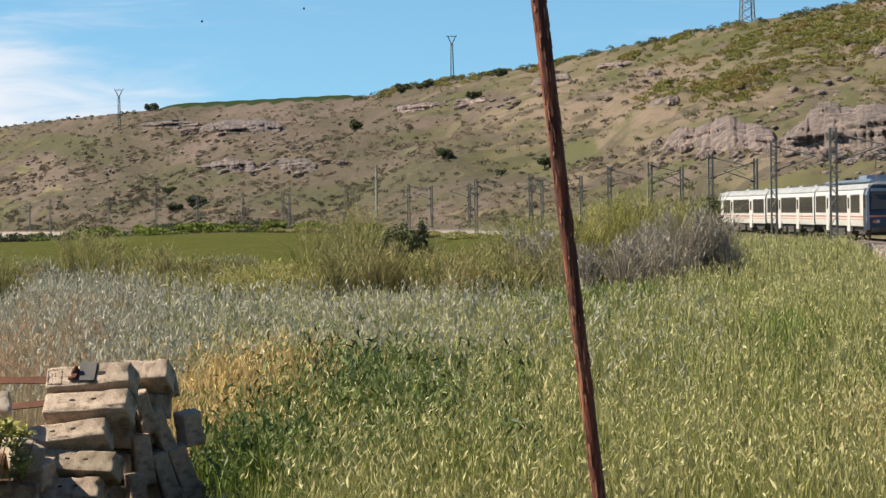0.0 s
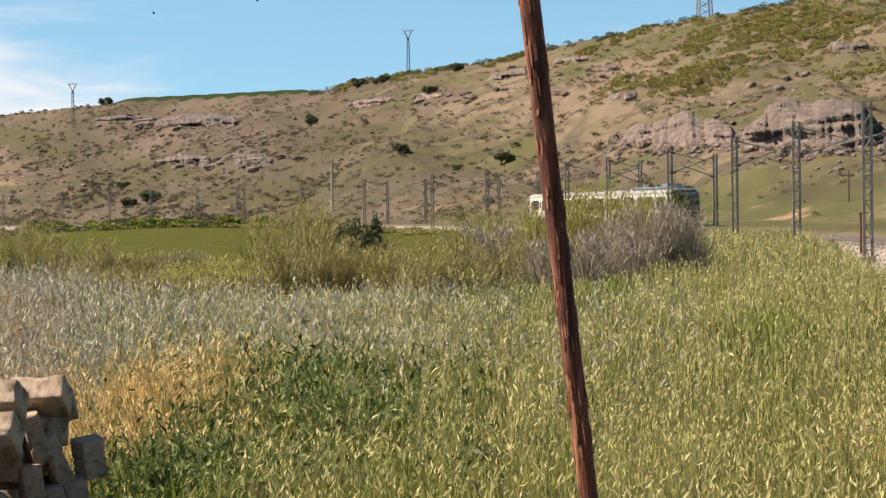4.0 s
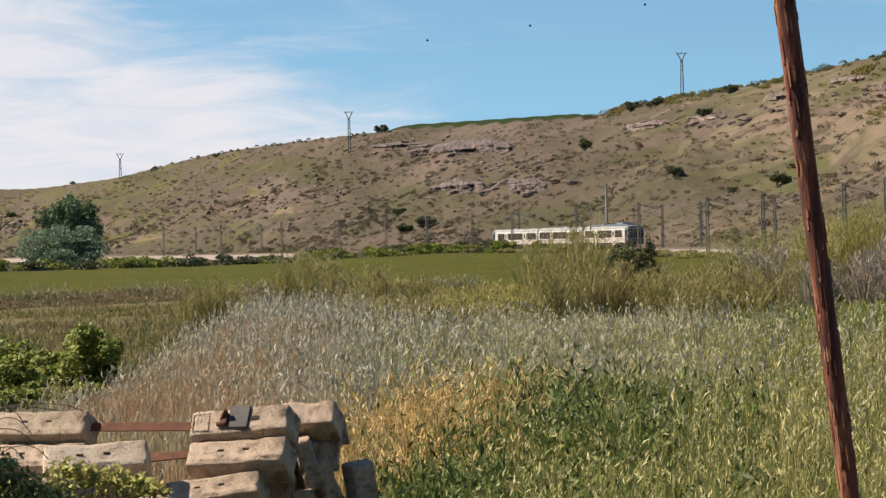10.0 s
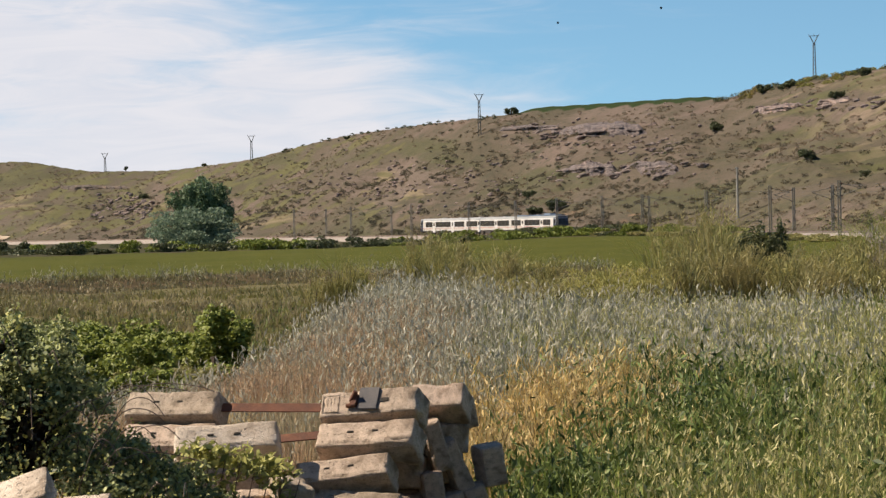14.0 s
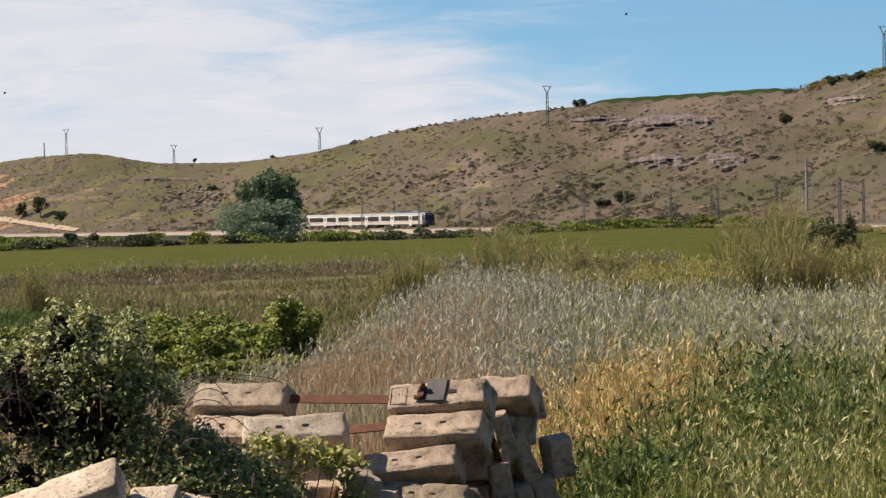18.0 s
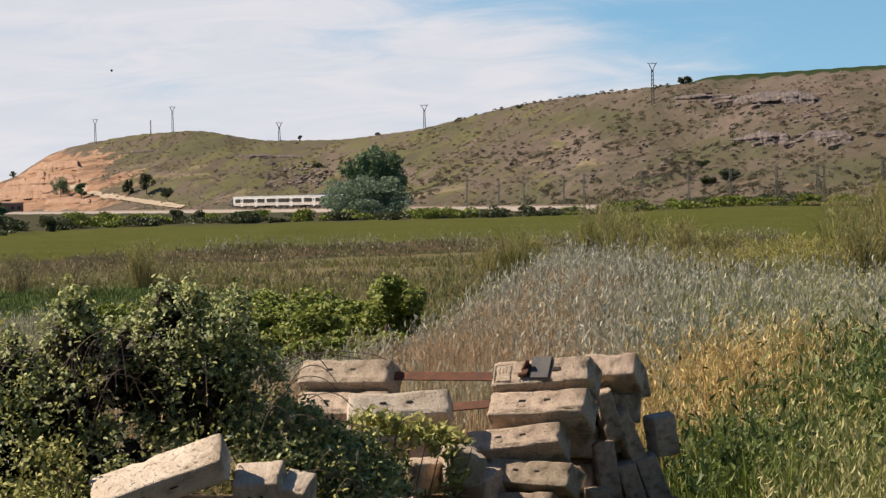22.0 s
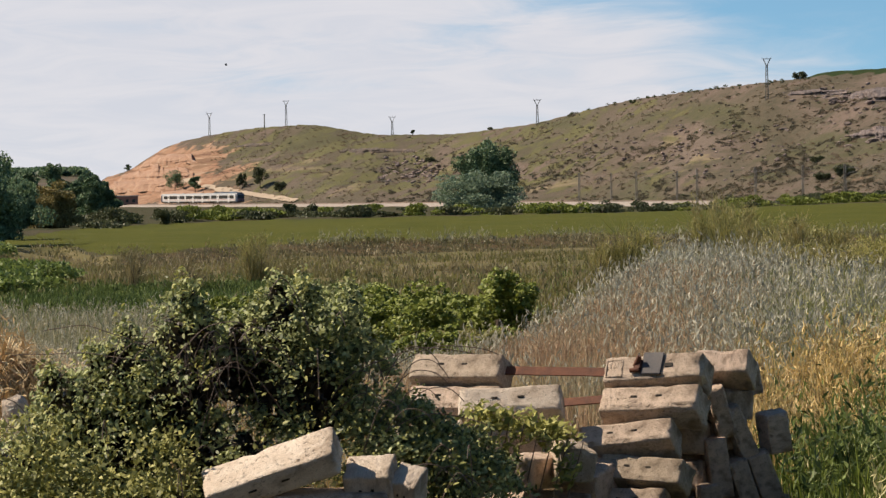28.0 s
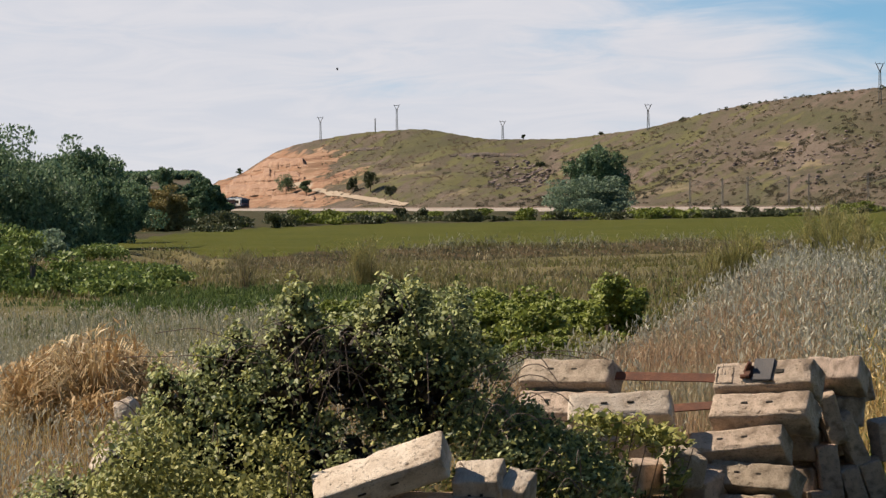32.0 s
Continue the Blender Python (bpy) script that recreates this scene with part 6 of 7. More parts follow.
def build_bramble():
    ob = thing("bramble_bush", label="large dark bramble thicket with arching canes over the sleepers", category="bush")
    lumps = [(-3.20, 16.8, 0.60, 0.26, 0.34, 0.34), (-2.90, 16.8, 0.60, 0.26, 0.34, 0.32), (-3.86, 16.7, 0.52, 0.24, 0.34, 0.36), (-4.25, 16.6, 0.30, 0.26, 0.34, 0.30), (-3.50, 16.95, 0.36, 0.30, 0.35, 0.36),
             (-4.55, 16.5, 0.05, 0.30, 0.36, 0.36), (-4.85, 16.4, -0.32, 0.28, 0.40, 0.30), (-3.05, 16.8, 0.20, 0.42, 0.42, 0.40), (-2.64, 16.85, 0.18, 0.20, 0.34, 0.32), (-2.38, 16.8, -0.12, 0.28, 0.34, 0.26), (-2.08, 16.8, -0.28, 0.30, 0.34, 0.24),
             (-3.90, 16.5, 0.10, 0.34, 0.34, 0.36), (-4.30, 16.4, -0.22, 0.40, 0.42, 0.40), (-3.55, 16.45, -0.30, 0.42, 0.42, 0.40), (-2.90, 16.6, -0.30, 0.50, 0.45, 0.45), (-2.35, 16.6, -0.42, 0.45, 0.40, 0.40), (-1.92, 16.75, -0.52, 0.32, 0.36, 0.32), (-5.3, 16.3, -0.60, 0.40, 0.40, 0.30), (-4.7, 16.1, -0.62, 0.5, 0.4, 0.35), (-3.9, 16.1, -0.66, 0.5, 0.4, 0.38)]
    lumps = [(x, y, z + 0.06, a, b, c) for x, y, z, a, b, c in lumps]
    sprig = random.Random(41)
    for k in range(18):         # sprays that stand out of the outline
        x, y, z, a, b, c = lumps[k % 13]
        o = sprig.uniform(-0.8, 0.8)
        lumps.append((x + a * o, y - 0.1, z + c * math.sqrt(1 - o * o) + sprig.uniform(-0.07, 0.01), 0.06, 0.08, sprig.uniform(0.08, 0.14)))
    # leaves grow in fists, with dark hollows between them
    fists = lump_points(lumps, 5600, 301, 0.28)
    hollow = np.exp(-((fists[:, 0] + 3.55) / 0.26) ** 2 - ((fists[:, 2] - 0.34) / 0.26) ** 2) + np.exp(-((fists[:, 0] + 2.95) / 0.15) ** 2 - ((fists[:, 2] - 0.22) / 0.2) ** 2)
    patchy = waves(fists[:, 0] * 6, fists[:, 2] * 6, 2.6, 75, 2)
    fists = fists[np.random.RandomState(303).rand(len(fists)) > np.clip(hollow * 0.95 + 0.4 * (patchy < -0.12), 0, 0.96)]
    spread = np.random.RandomState(304)
    pts = np.repeat(fists, 12, 0) + spread.normal(size=(len(fists) * 12, 3)) * np.array([0.032, 0.032, 0.026])
    v, q = leaf_quads(pts, 0.040, 302, 0.5, 0.0, 0.45, (-0.35, -0.5, 0.55), True)
    part("foliage", raw_mesh("bramble_leaves", v, q, BRAMBLE), None, ob)
    tips = lump_points([(l[0], l[1] - 0.1, l[2] + 0.10, l[3], l[4], l[5]) for l in lumps[2:4] + lumps[5:7] + lumps[11:14] + lumps[12:13] + lumps[17:] + lumps[17:]], 4200, 305, 0.25)
    v, q = leaf_quads(tips, 0.036, 306, 0.52, 0.3, 0.4, (-0.2, -0.3, 0.6), True)
    part("young_growth", raw_mesh("bramble_tips", v, q, BRAMBLE_TIP), None, ob)
    # added dark leaves inside the lumps paint the shade seen through the gaps
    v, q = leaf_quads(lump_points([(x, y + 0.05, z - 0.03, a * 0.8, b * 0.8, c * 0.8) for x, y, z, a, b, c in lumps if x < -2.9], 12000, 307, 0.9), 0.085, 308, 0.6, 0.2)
    part("inner_shade", raw_mesh("bramble_inner", v, q, INNER_SHADE_LEAF), None, ob)
    v, q = leaf_quads(lump_points([(l[0], l[1] - 0.12, l[2] + 0.04, l[3], l[4], l[5]) for l in lumps[7:11] + lumps[14:17] + lumps[9:11]], 2600, 309, 0.2), 0.038, 310, 0.52, 0.3, 0.4, (-0.3, -0.45, 0.5), True)
    part("side_growth", raw_mesh("bramble_side", v, q, BRAMBLE_TIP), None, ob)
    r = random.Random(8)
    spec = []
    for k in range(24):
        l = r.choice(lumps[:20])
        spec.append(((l[0] + r.uniform(-0.3, 0.3), l[1] - r.uniform(0.3, 0.55), l[2] + r.uniform(-0.2, 0.15)), (r.uniform(-0.7, 0.7), r.uniform(-0.4, 0.2)), r.uniform(0.1, 0.4), r.uniform(0.5, 1.1)))
    spec += [((-2.6, 16.6, 0.35), (1.0, 0.1), 0.22, 0.85), ((-2.7, 16.5, 0.4), (0.8, 0.1), 0.16, 1.0), ((-3.4, 16.6, 0.55), (-1.0, 0.0), 0.05, 1.1), ((-3.3, 16.6, 0.55), (-0.9, 0.1), 0.25, 0.9)]
    for k in range(20):
        spec.append(((-3.62 + r.uniform(-0.25, 0.2), 16.4 + r.uniform(-0.1, 0.1), 0.15 + r.uniform(-0.1, 0.25)), (r.uniform(-0.5, 0.5), r.uniform(-0.2, 0.2)), r.uniform(0.15, 0.45), r.uniform(0.25, 0.6)))
    spec += [((-3.75, 16.2, -0.35), (0.62, 0.1), 0.85, 0.75), ((-4.0, 16.3, 0.5), (-0.95, 0.0), 0.06, 1.0), ((-4.1, 16.3, 0.62), (-0.9, 0.0), 0.12, 0.7)]
    for k in range(9):         # bare canes leaning out over the blocks
        spec.append(((-2.75 + r.uniform(-0.2, 0.3), 16.5 + r.uniform(-0.1, 0.1), 0.0 + r.uniform(-0.15, 0.3)), (r.uniform(0.2, 0.9), r.uniform(-0.2, 0.1)), r.uniform(0.2, 0.5), r.uniform(0.5, 1.1)))
    for k in range(14):
        l = r.choice(lumps[:20])
        spec.append(((l[0] + r.uniform(-0.3, 0.3), l[1] - r.uniform(0.4, 0.6), l[2] + r.uniform(-0.25, 0.1)), (r.uniform(-0.6, 0.6), r.uniform(-0.3, 0.1)), r.uniform(0.1, 0.4), r.uniform(0.3, 0.7)))
    for cu, _ in canes(spec, 4):
        c = new("cane", cu)
        c.parent = ob
    weed = thing("yellow_weeds", label="sunlit yellow-green weeds at the foot of the brambles", category="plant")
    v, q = leaf_quads(lump_points([(-4.7, 15.85, -0.05, 0.32, 0.2, 0.3), (-4.4, 15.75, -0.3, 0.35, 0.2, 0.3), (-4.85, 15.8, -0.42, 0.3, 0.25, 0.3), (-4.7, 15.7, -0.55, 0.5, 0.25, 0.3), (-4.05, 15.65, -0.4, 0.35, 0.2, 0.28), (-3.85, 15.9, -0.12, 0.25, 0.15, 0.25)], 5000, 322, 0.5), 0.045, 323, 0.5, 0.6, 0.4, (-0.2, -0.5, 0.4))
    part("foliage", raw_mesh("yellow_weeds", v, q, YELLOW_WEED), None, weed)
    fresh = thing("green_shoots", label="fresh light green bramble shoots over the concrete blocks", category="plant")
    v, q = leaf_quads(lump_points([(-1.66, 17.2, -0.02, 0.26, 0.2, 0.13), (-1.42, 17.2, -0.08, 0.18, 0.2, 0.12), (-1.9, 17.1, 0.06, 0.2, 0.2, 0.12), (-1.75, 17.0, -0.25, 0.14, 0.15, 0.16), (-1.35, 17.1, -0.3, 0.1, 0.1, 0.14)], 800, 320, 0.8), 0.07, 321, 0.4, 0.4, 0.5, (-0.3, -0.3, 0.6))
    part("foliage", raw_mesh("shoot_leaves", v, q, BRAMBLE_TIP), None, fresh)
    for k in range(7):
        x = -1.95 + 0.1 * k
        part("stem", rod((x, 17.2, -0.5), (x + 0.12, 17.1, 0.06 - 0.03 * k), 0.006, None, 5, 0.003), CANE, fresh)


def build_bushes():
    r = random.Random(31)
    # bramble hedge on the lower ground
    for k in range(26):
        az = -12.6 + 6.75 * k / 25 + r.uniform(-0.12, 0.12)
        d = 66 + r.uniform(-6, 8)
        h = 1.2 + r.uniform(-0.3, 0.3) + (0.42 if az > -6.2 else 0) - (0.4 if -7.3 < az < -6.45 else 0)
        if az < -10.5:
            h *= 0.75
        w = r.uniform(1.9, 2.8) if az < -6.2 else 1.7
        ob = thing("bramble_hedge", Matrix.Translation(on(az, d)), "bright green bramble hedge on the lower ground", "bush", "bramble hedges")
        pts = lump_points([(x, y, z, a * 0.62, b * 0.62, c * 0.75) for x, y, z, a, b, c in round_lumps(w, h, 30, k + 40, -0.1)], 4200, k + 51, 0.35)
        v, q = leaf_quads(pts, 0.115, k + 60, 0.7, 0.5, 0.5, (-0.25, -0.3, 0.8))
        part("foliage", raw_mesh("hedge_leaves", v, q, HEDGE), None, ob)
        part("inner_stem", rod((0, 0, -0.2), (0, 0, h * 0.35), 0.08, None, 6), BARK, ob)
    for k in range(12):
        az, d = -8.4 + 2.5 * k / 11 + r.uniform(-0.1, 0.1), 54 + r.uniform(-3, 3)
        h, w = r.uniform(0.6, 0.95), r.uniform(1.2, 1.8)
        ob = thing("low_bramble", Matrix.Translation(on(az, d)), "low yellow-green bramble at the foot of the bank", "bush", "bramble hedges")
        pts = lump_points([(x, y, z, a * 0.7, b * 0.7, c * 0.75) for x, y, z, a, b, c in round_lumps(w, h, 18, k + 940, -0.1)], 2200, k + 951, 0.4)
        v, q = leaf_quads(pts, 0.095, k + 960, 0.6, 0.5, 0.5, (-0.25, -0.3, 0.8))
        part("foliage", raw_mesh("low_bramble_leaves", v, q, HEDGE if k % 3 else RANK_LEAF), None, ob)
        part("inner_stem", rod((0, 0, -0.2), (0, 0, h * 0.35), 0.05, None, 6), BARK, ob)
    # broom along the crest of the bank
    def broom(az, d, h, w, mat, n, seed, label, spread=0.66, name="broom_shrub", dead=0.15):
        base = on(az, d)
        if h < 3:       # heights are given as the top's rise over the eye line
            h = (EYE + h * d - base.z) / (1.03 if mat is GREY_SHRUB else 1.2)
        rr = np.random.RandomState(seed)
        ob = thing(name, Matrix.Translation(base), label, "shrub", "shrubs along the bank")
        # whippy stems fan out of a few roots and end in feathery sprays
        k = int(n * 0.8)
        root = rr.normal(size=(6, 2)) * w * 0.16
        pick = rr.randint(0, 6, k)
        x, y = root[pick, 0] + rr.normal(size=k) * 0.05, root[pick, 1] + rr.normal(size=k) * 0.05
        tall = h * 1.18 * (0.72 + 0.45 * rr.rand(6))[pick]
        v, f, _ = blades(x, y, np.full(k, -0.1), tall, np.full(k, 0.024), seed, 1.9 * spread * w / h)
        part("branchwork", raw_mesh("broom_stems", v, f, mat), None, ob)
        lumps = [(root[i % 6, 0] + rr.normal() * w * 0.15, root[i % 6, 1] + rr.normal() * w * 0.12, h * rr.uniform(0.08 if mat is SCRUB_DARK else 0.45, 1.0), w * rr.uniform(0.10, 0.2), w * 0.16, h * rr.uniform(0.14, 0.28)) for i in range(16)]
        c = lump_points(lumps, int(n * (3.4 if mat is GREY_SHRUB else 4.0 if mat is SCRUB_DARK else 3.0)), seed + 3, 0.9)
        lv, lq = leaf_quads(c, 0.14, seed + 5, 0.55, 0.3) if mat is SCRUB_DARK else leaf_quads(c, 0.16, seed + 5, 0.16, 2.0)
        part("foliage", raw_mesh("broom_leaves", lv, lq, mat), None, ob)
        for i in range(6):
            a, o = rr.uniform(0, 6.28), rr.uniform(0.05, 0.25) * w
            part("branch", rod((root[i, 0], root[i, 1], -0.2), (root[i, 0] + math.cos(a) * o, root[i, 1] + math.sin(a) * o, h * rr.uniform(0.45, 0.7)), 0.028, None, 5, 0.010), BARK, ob)
    green, grey, young = "olive-green broom shrub with upright whippy stems", "leafless grey shrub beside the broom", "yellow-green young broom shrub"
    dead = "dry brown bare bush on the rough ground"
    elder = "dark green elder bush among the broom"
    for az, d, rise, w, mat, n, label in (
            # the two tall ones with an elder between them
            (4.55, 78, 12, 2.1, BROOM, 520, green), (5.0, 76, 26, 2.0, BROOM, 560, green), (6.1, 80, -18, 1.7, SCRUB_DARK, 1300, elder), (6.55, 80, -13, 1.6, SCRUB_DARK, 1300, elder), (6.05, 74, -44, 1.7, BROOM, 440, green), (6.75, 74, -52, 1.7, BROOM, 440, green), (5.5, 73, -52, 1.6, BROOM, 380, green), (4.3, 72, -60, 1.8, BROOM, 380, green),
            # low yellow mounds between
            (3.6, 76, -82, 2.4, BROOM_YELLOW, 520, young), (2.7, 77, -78, 2.4, BROOM_YELLOW, 520, young), (3.2, 72, -92, 2.0, BROOM_YELLOW, 380, young),
            # the leaning ones over the field's edge
            (1.5, 82, -62, 1.9, BROOM, 420, green), (0.55, 86, -44, 1.9, BROOM, 460, green), (-0.25, 88, -30, 1.7, BROOM, 460, green), (-0.95, 90, -12, 1.6, BROOM, 520, green), (-1.35, 92, -10, 1.4, BROOM, 420, green), (0.2, 78, -84, 2.0, BROOM, 360, green), (1.2, 76, -96, 2.0, BROOM, 300, green),
            (-3.2, 100, -50, 1.7, BROOM, 520, green), (-3.7, 100, -66, 1.5, BROOM, 380, green), (-2.7, 100, -70, 1.4, BROOM_YELLOW, 320, young),
            # the darker stand that climbs towards the line
            (7.3, 78, -62, 2.2, BROOM_YELLOW, 480, young), (8.0, 76, -50, 2.2, BROOM, 520, green), (8.5, 80, -36, 2.2, BROOM, 600, green), (9.0, 74, -56, 2.0, BROOM, 480, green), (9.5, 80, -14, 2.4, BROOM, 760, green), (10.2, 82, 12, 2.4, BROOM_YELLOW, 900, young), (10.85, 84, 32, 2.4, BROOM_YELLOW, 950, young), (11.5, 84, 38, 2.4, BROOM_YELLOW, 950, young), (12.15, 86, 36, 2.2, BROOM_YELLOW, 900, young), (12.75, 86, 30, 2.0, BROOM_YELLOW, 800, young), (13.3, 88, 30, 1.6, SCRUB_DARK, 1000, elder),
            (9.9, 72, -48, 1.8, BROOM, 420, green), (7.6, 70, -74, 2.0, BROOM, 360, green), (8.7, 70, -66, 2.0, BROOM, 380, green), (6.8, 72, -72, 1.8, BROOM, 320, green),
            # bare grey shrubs
            (9.4, 74, -34, 1.6, GREY_SHRUB, 460, grey), (10.2, 70, -62, 1.9, GREY_SHRUB, 420, grey), (11.2, 74, -58, 2.3, GREY_SHRUB, 600, grey), (12.0, 76, -40, 2.3, GREY_SHRUB, 700, grey), (12.7, 80, -14, 2.3, GREY_SHRUB, 700, grey), (13.25, 80, -12, 2.3, GREY_SHRUB, 700, grey), (13.8, 80, -28, 2.0, GREY_SHRUB, 500, grey),
            (-11.6, 105, -56, 1.6, BROOM, 560, green), (-12.9, 100, -96, 2.2, REED_LEAF, 360, dead), (-14.2, 104, -82, 2.0, REED_LEAF, 300, dead), (-10.7, 108, -98, 2.4, REED_LEAF, 300, dead), (8.9, 210, 12, 9.0, HEDGE, 900, "dark green bush at the field corner")):
        broom(az, d, rise / 4500, w, mat, int(n * 0.6), int(az * 37 + d * 3 + 2000), label)


# ---- grasses ----


def build_grass():
    edge = lambda x, y: smooth(x, -4.9, -3.5)
    def clear(x, y):
        # nothing grows on the heap
        return 1 - (smooth(x, -4.0, -3.6) * (1 - smooth(x, 0.1, 0.3)) * smooth(y, 15.2, 15.6) * (1 - smooth(y, 19.0, 19.4)))
    gold = lambda x, y: np.exp(-((x - 0.15 - (y - 23.0) * 0.16) / 0.85) ** 2) * smooth(y, 20.5, 22.5) * (1 - smooth(y, 29.5, 34))
    weedy = lambda x, y: np.clip(np.exp(-((x - 2.45 - (y - 27) * 0.1) / 1.1) ** 2 - ((y - 27) / 5.0) ** 2) + np.exp(-((x - 0.75) / 0.45) ** 2 - ((y - 20) / 2.2) ** 2), 0, 1)
    red = lambda x, y: np.exp(-((x + 2.5) / 1.45) ** 2 - ((y - 34) / 9.0) ** 2)
    rest = lambda x, y: clear(x, y) * np.clip(1 - 0.92 * gold(x, y) - 0.5 * weedy(x, y), 0, 1)
    clump = lambda x, y, size, seed: 0.10 + 0.90 * smooth(waves(x, y, size, seed, 3), -0.28, 0.25)
    field("wild_oats", "tall pale wild oats gone to seed over the bank", 46000, (-7.5, 14), (26, 98), 0.62, 401, OAT, OAT_HEAD, 0.75, 0.092, 0.6, lambda x, y, a, d: (1 - smooth(d - np.interp(a, [-2.5, 1.5], [96, 60]), -4, 4)) * edge(x, y) * rest(x, y) * (1 - 0.88 * red(x, y)) * clump(x, y, 3.0, 71) * (0.2 + 0.8 * (1 - smooth(a + 0.06 * (60 - d), 6, 11))) * (0.3 + 0.7 * smooth(d, 28, 40)))
    field("tall_grass", "tall yellow-green flowering grass", 42000, (0.3, 20.5), (13.5, 62), 0.68, 402, TALL, TALL_HEAD, 0.5, 0.055, 0.45, lambda x, y, a, d: rest(x, y) * clump(x, y, 2.2, 72) * smooth(a + 0.05 * (d - 20), 1.0, 4.0) * (1 - smooth(x - (13.4 + 0.268 * (y - 36.0)), 0.0, 1.2)))
    field("coarse_grass", "coarse bent yellow-green grass in clumps", 12000, (0.3, 20.5), (13.5, 50), 0.55, 417, TALL, TALL_HEAD, 0.15, 0.07, 0.8, lambda x, y, a, d: rest(x, y) * smooth(a + 0.05 * (d - 20), 1.0, 4.0) * (waves(x, y, 1.6, 76, 2) > 0.0) * (1 - smooth(x - (13.4 + 0.268 * (y - 36.0)), 0.0, 1.2)), 2.4)
    field("shaded_grass", "deep green grass before the shrubs", 9000, (8.0, 13.4), (46, 70), 0.5, 418, LUSH, LUSH, 0.0, 0.05, 0.6, lambda x, y, a, d: np.exp(-((a - 11.2) / 1.6) ** 2) * smooth(d, 46, 58) * (0.3 + 0.7 * (waves(x, y, 6.0, 77, 2) > -0.1)), 1.8)
    field("undergrowth", "short green undergrowth between the tall stems", 26000, (-1.0, 20.5), (14, 70), 0.36, 413, LUSH, LUSH, 0.0, 0.05, 0.6, lambda x, y, a, d: clear(x, y) * (1 - gold(x, y)) * edge(x, y), 1.3)
    field("bank_grass", "yellow-green grass on the bank by the railway", 24000, (11, 21), (48, 165), 0.6, 403, TALL, TALL_HEAD, 0.35, 0.06, 0.3, lambda x, y, a, d: smooth(a, 11.5, 13.5) * (1 - smooth(x - (13.4 + 0.268 * (y - 36.0)), 0.0, 1.2)))
    field("golden_grass", "dry golden grass beside the sleepers", 13000, (-1.2, 5.5), (20.0, 38), 0.62, 404, GOLD, GOLD, 0.7, 0.062, 0.6, lambda x, y, a, d: clear(x, y) * gold(x, y) * (0.5 + 0.5 * (waves(x, y, 1.0, 78, 2) > -0.1)), 1.6)
    field("green_weeds", "lush green weeds and thistles", 5200, (0.2, 9.5), (17, 33), 0.62, 405, WEED, WEED, 0.9, 0.085, 0.4, lambda x, y, a, d: clear(x, y) * np.clip(weedy(x, y) + 0.10 * (waves(x, y, 3.0, 74, 2) > 0.1), 0, 1), 2.0, "weeds", 10)
    field("broad_grass", "broad-bladed dark green grass among the straw", 9000, (-0.5, 12), (17.5, 34), 0.6, 416, LUSH, LUSH, 0.0, 0.05, 0.7, lambda x, y, a, d: clear(x, y) * np.clip(1.0 * weedy(x, y) + 0.45 * gold(x, y) * smooth(y, 25.5, 21.5) + 0.04, 0, 1), 2.6)
    field("lush_grass", "fresh bright green grass tufts", 6000, (0.1, 20), (15, 24), 0.55, 406, LUSH, LUSH, 0.0, 0.04, 0.5, lambda x, y, a, d: clear(x, y) * np.clip(np.exp(-((x - 0.75) / 0.5) ** 2 - ((y - 18.6) / 1.2) ** 2) + np.exp(-((x - 6.2) / 0.6) ** 2 - ((y - 19.5) / 1.3) ** 2) + 0.12, 0, 1), 1.6)
    field("green_tufts", "tall dark green grass tufts among the yellow grass", 6000, (12, 20.5), (24, 56), 0.75, 420, LUSH, LUSH, 0.0, 0.05, 0.55, lambda x, y, a, d: np.clip(np.exp(-((a - 15.5) / 0.9) ** 2 - ((d - 42) / 6.0) ** 2) + np.exp(-((a - 18.2) / 0.9) ** 2 - ((d - 29) / 3.5) ** 2) + 0.5 * np.exp(-((a - 12.6) / 0.7) ** 2 - ((d - 34) / 4.0) ** 2), 0, 1), 2.0)
    field("orange_grass", "dry orange grass at the foot of the bank", 2600, (15.5, 21.5), (18, 27), 0.55, 421, GOLD, GOLD, 0.4, 0.06, 0.6, lambda x, y, a, d: np.exp(-((a - 18.8) / 1.3) ** 2 - ((d - 22) / 2.6) ** 2), 1.6)
    field("russet_grass", "dry russet grass along the bank's edge", 27000, (-9, 1.0), (23, 62), 0.5, 407, RUSSET, RUSSET, 0.3, 0.05, 0.4, lambda x, y, a, d: smooth(x, -5.6, -4.0) * (1 - smooth(x, -1.4, 0.4)) * smooth(d, 23, 26))
    field("dry_grass", "dry straw-coloured grass on waste ground", 20000, (-21, -4), (18, 50), 0.45, 408, RUSSET, OAT_HEAD, 0.2, 0.05, 0.5, lambda x, y, a, d: clear(x, y) * (1 - smooth(x, -5.2, -4.0) * smooth(d, 26, 34)) * (0.4 + 0.6 * (waves(x, y, 4, 55, 2) > -0.2)))
    field("straw_grass", "bleached straw on waste ground", 18000, (-21, -5), (17, 50), 0.5, 409, GOLD, OAT_HEAD, 0.3, 0.06, 0.5, lambda x, y, a, d: clear(x, y) * (1 - smooth(x, -5.2, -4.0) * smooth(d, 26, 34)) * (0.3 + 0.7 * smooth(d, 34, 24)))
    field("pale_grass", "pale feathery grass behind the brambles", 34000, (-21, -5), (28, 90), 0.5, 414, OAT, OAT_HEAD, 0.4, 0.06, 0.4, lambda x, y, a, d: (1 - smooth(x, -5.5, -4.2)) * smooth(d, 28, 34) * (1 - smooth(d, 78, 86)) * (1 - smooth(a, -13.0, -9.0) * smooth(d, 50, 60)))
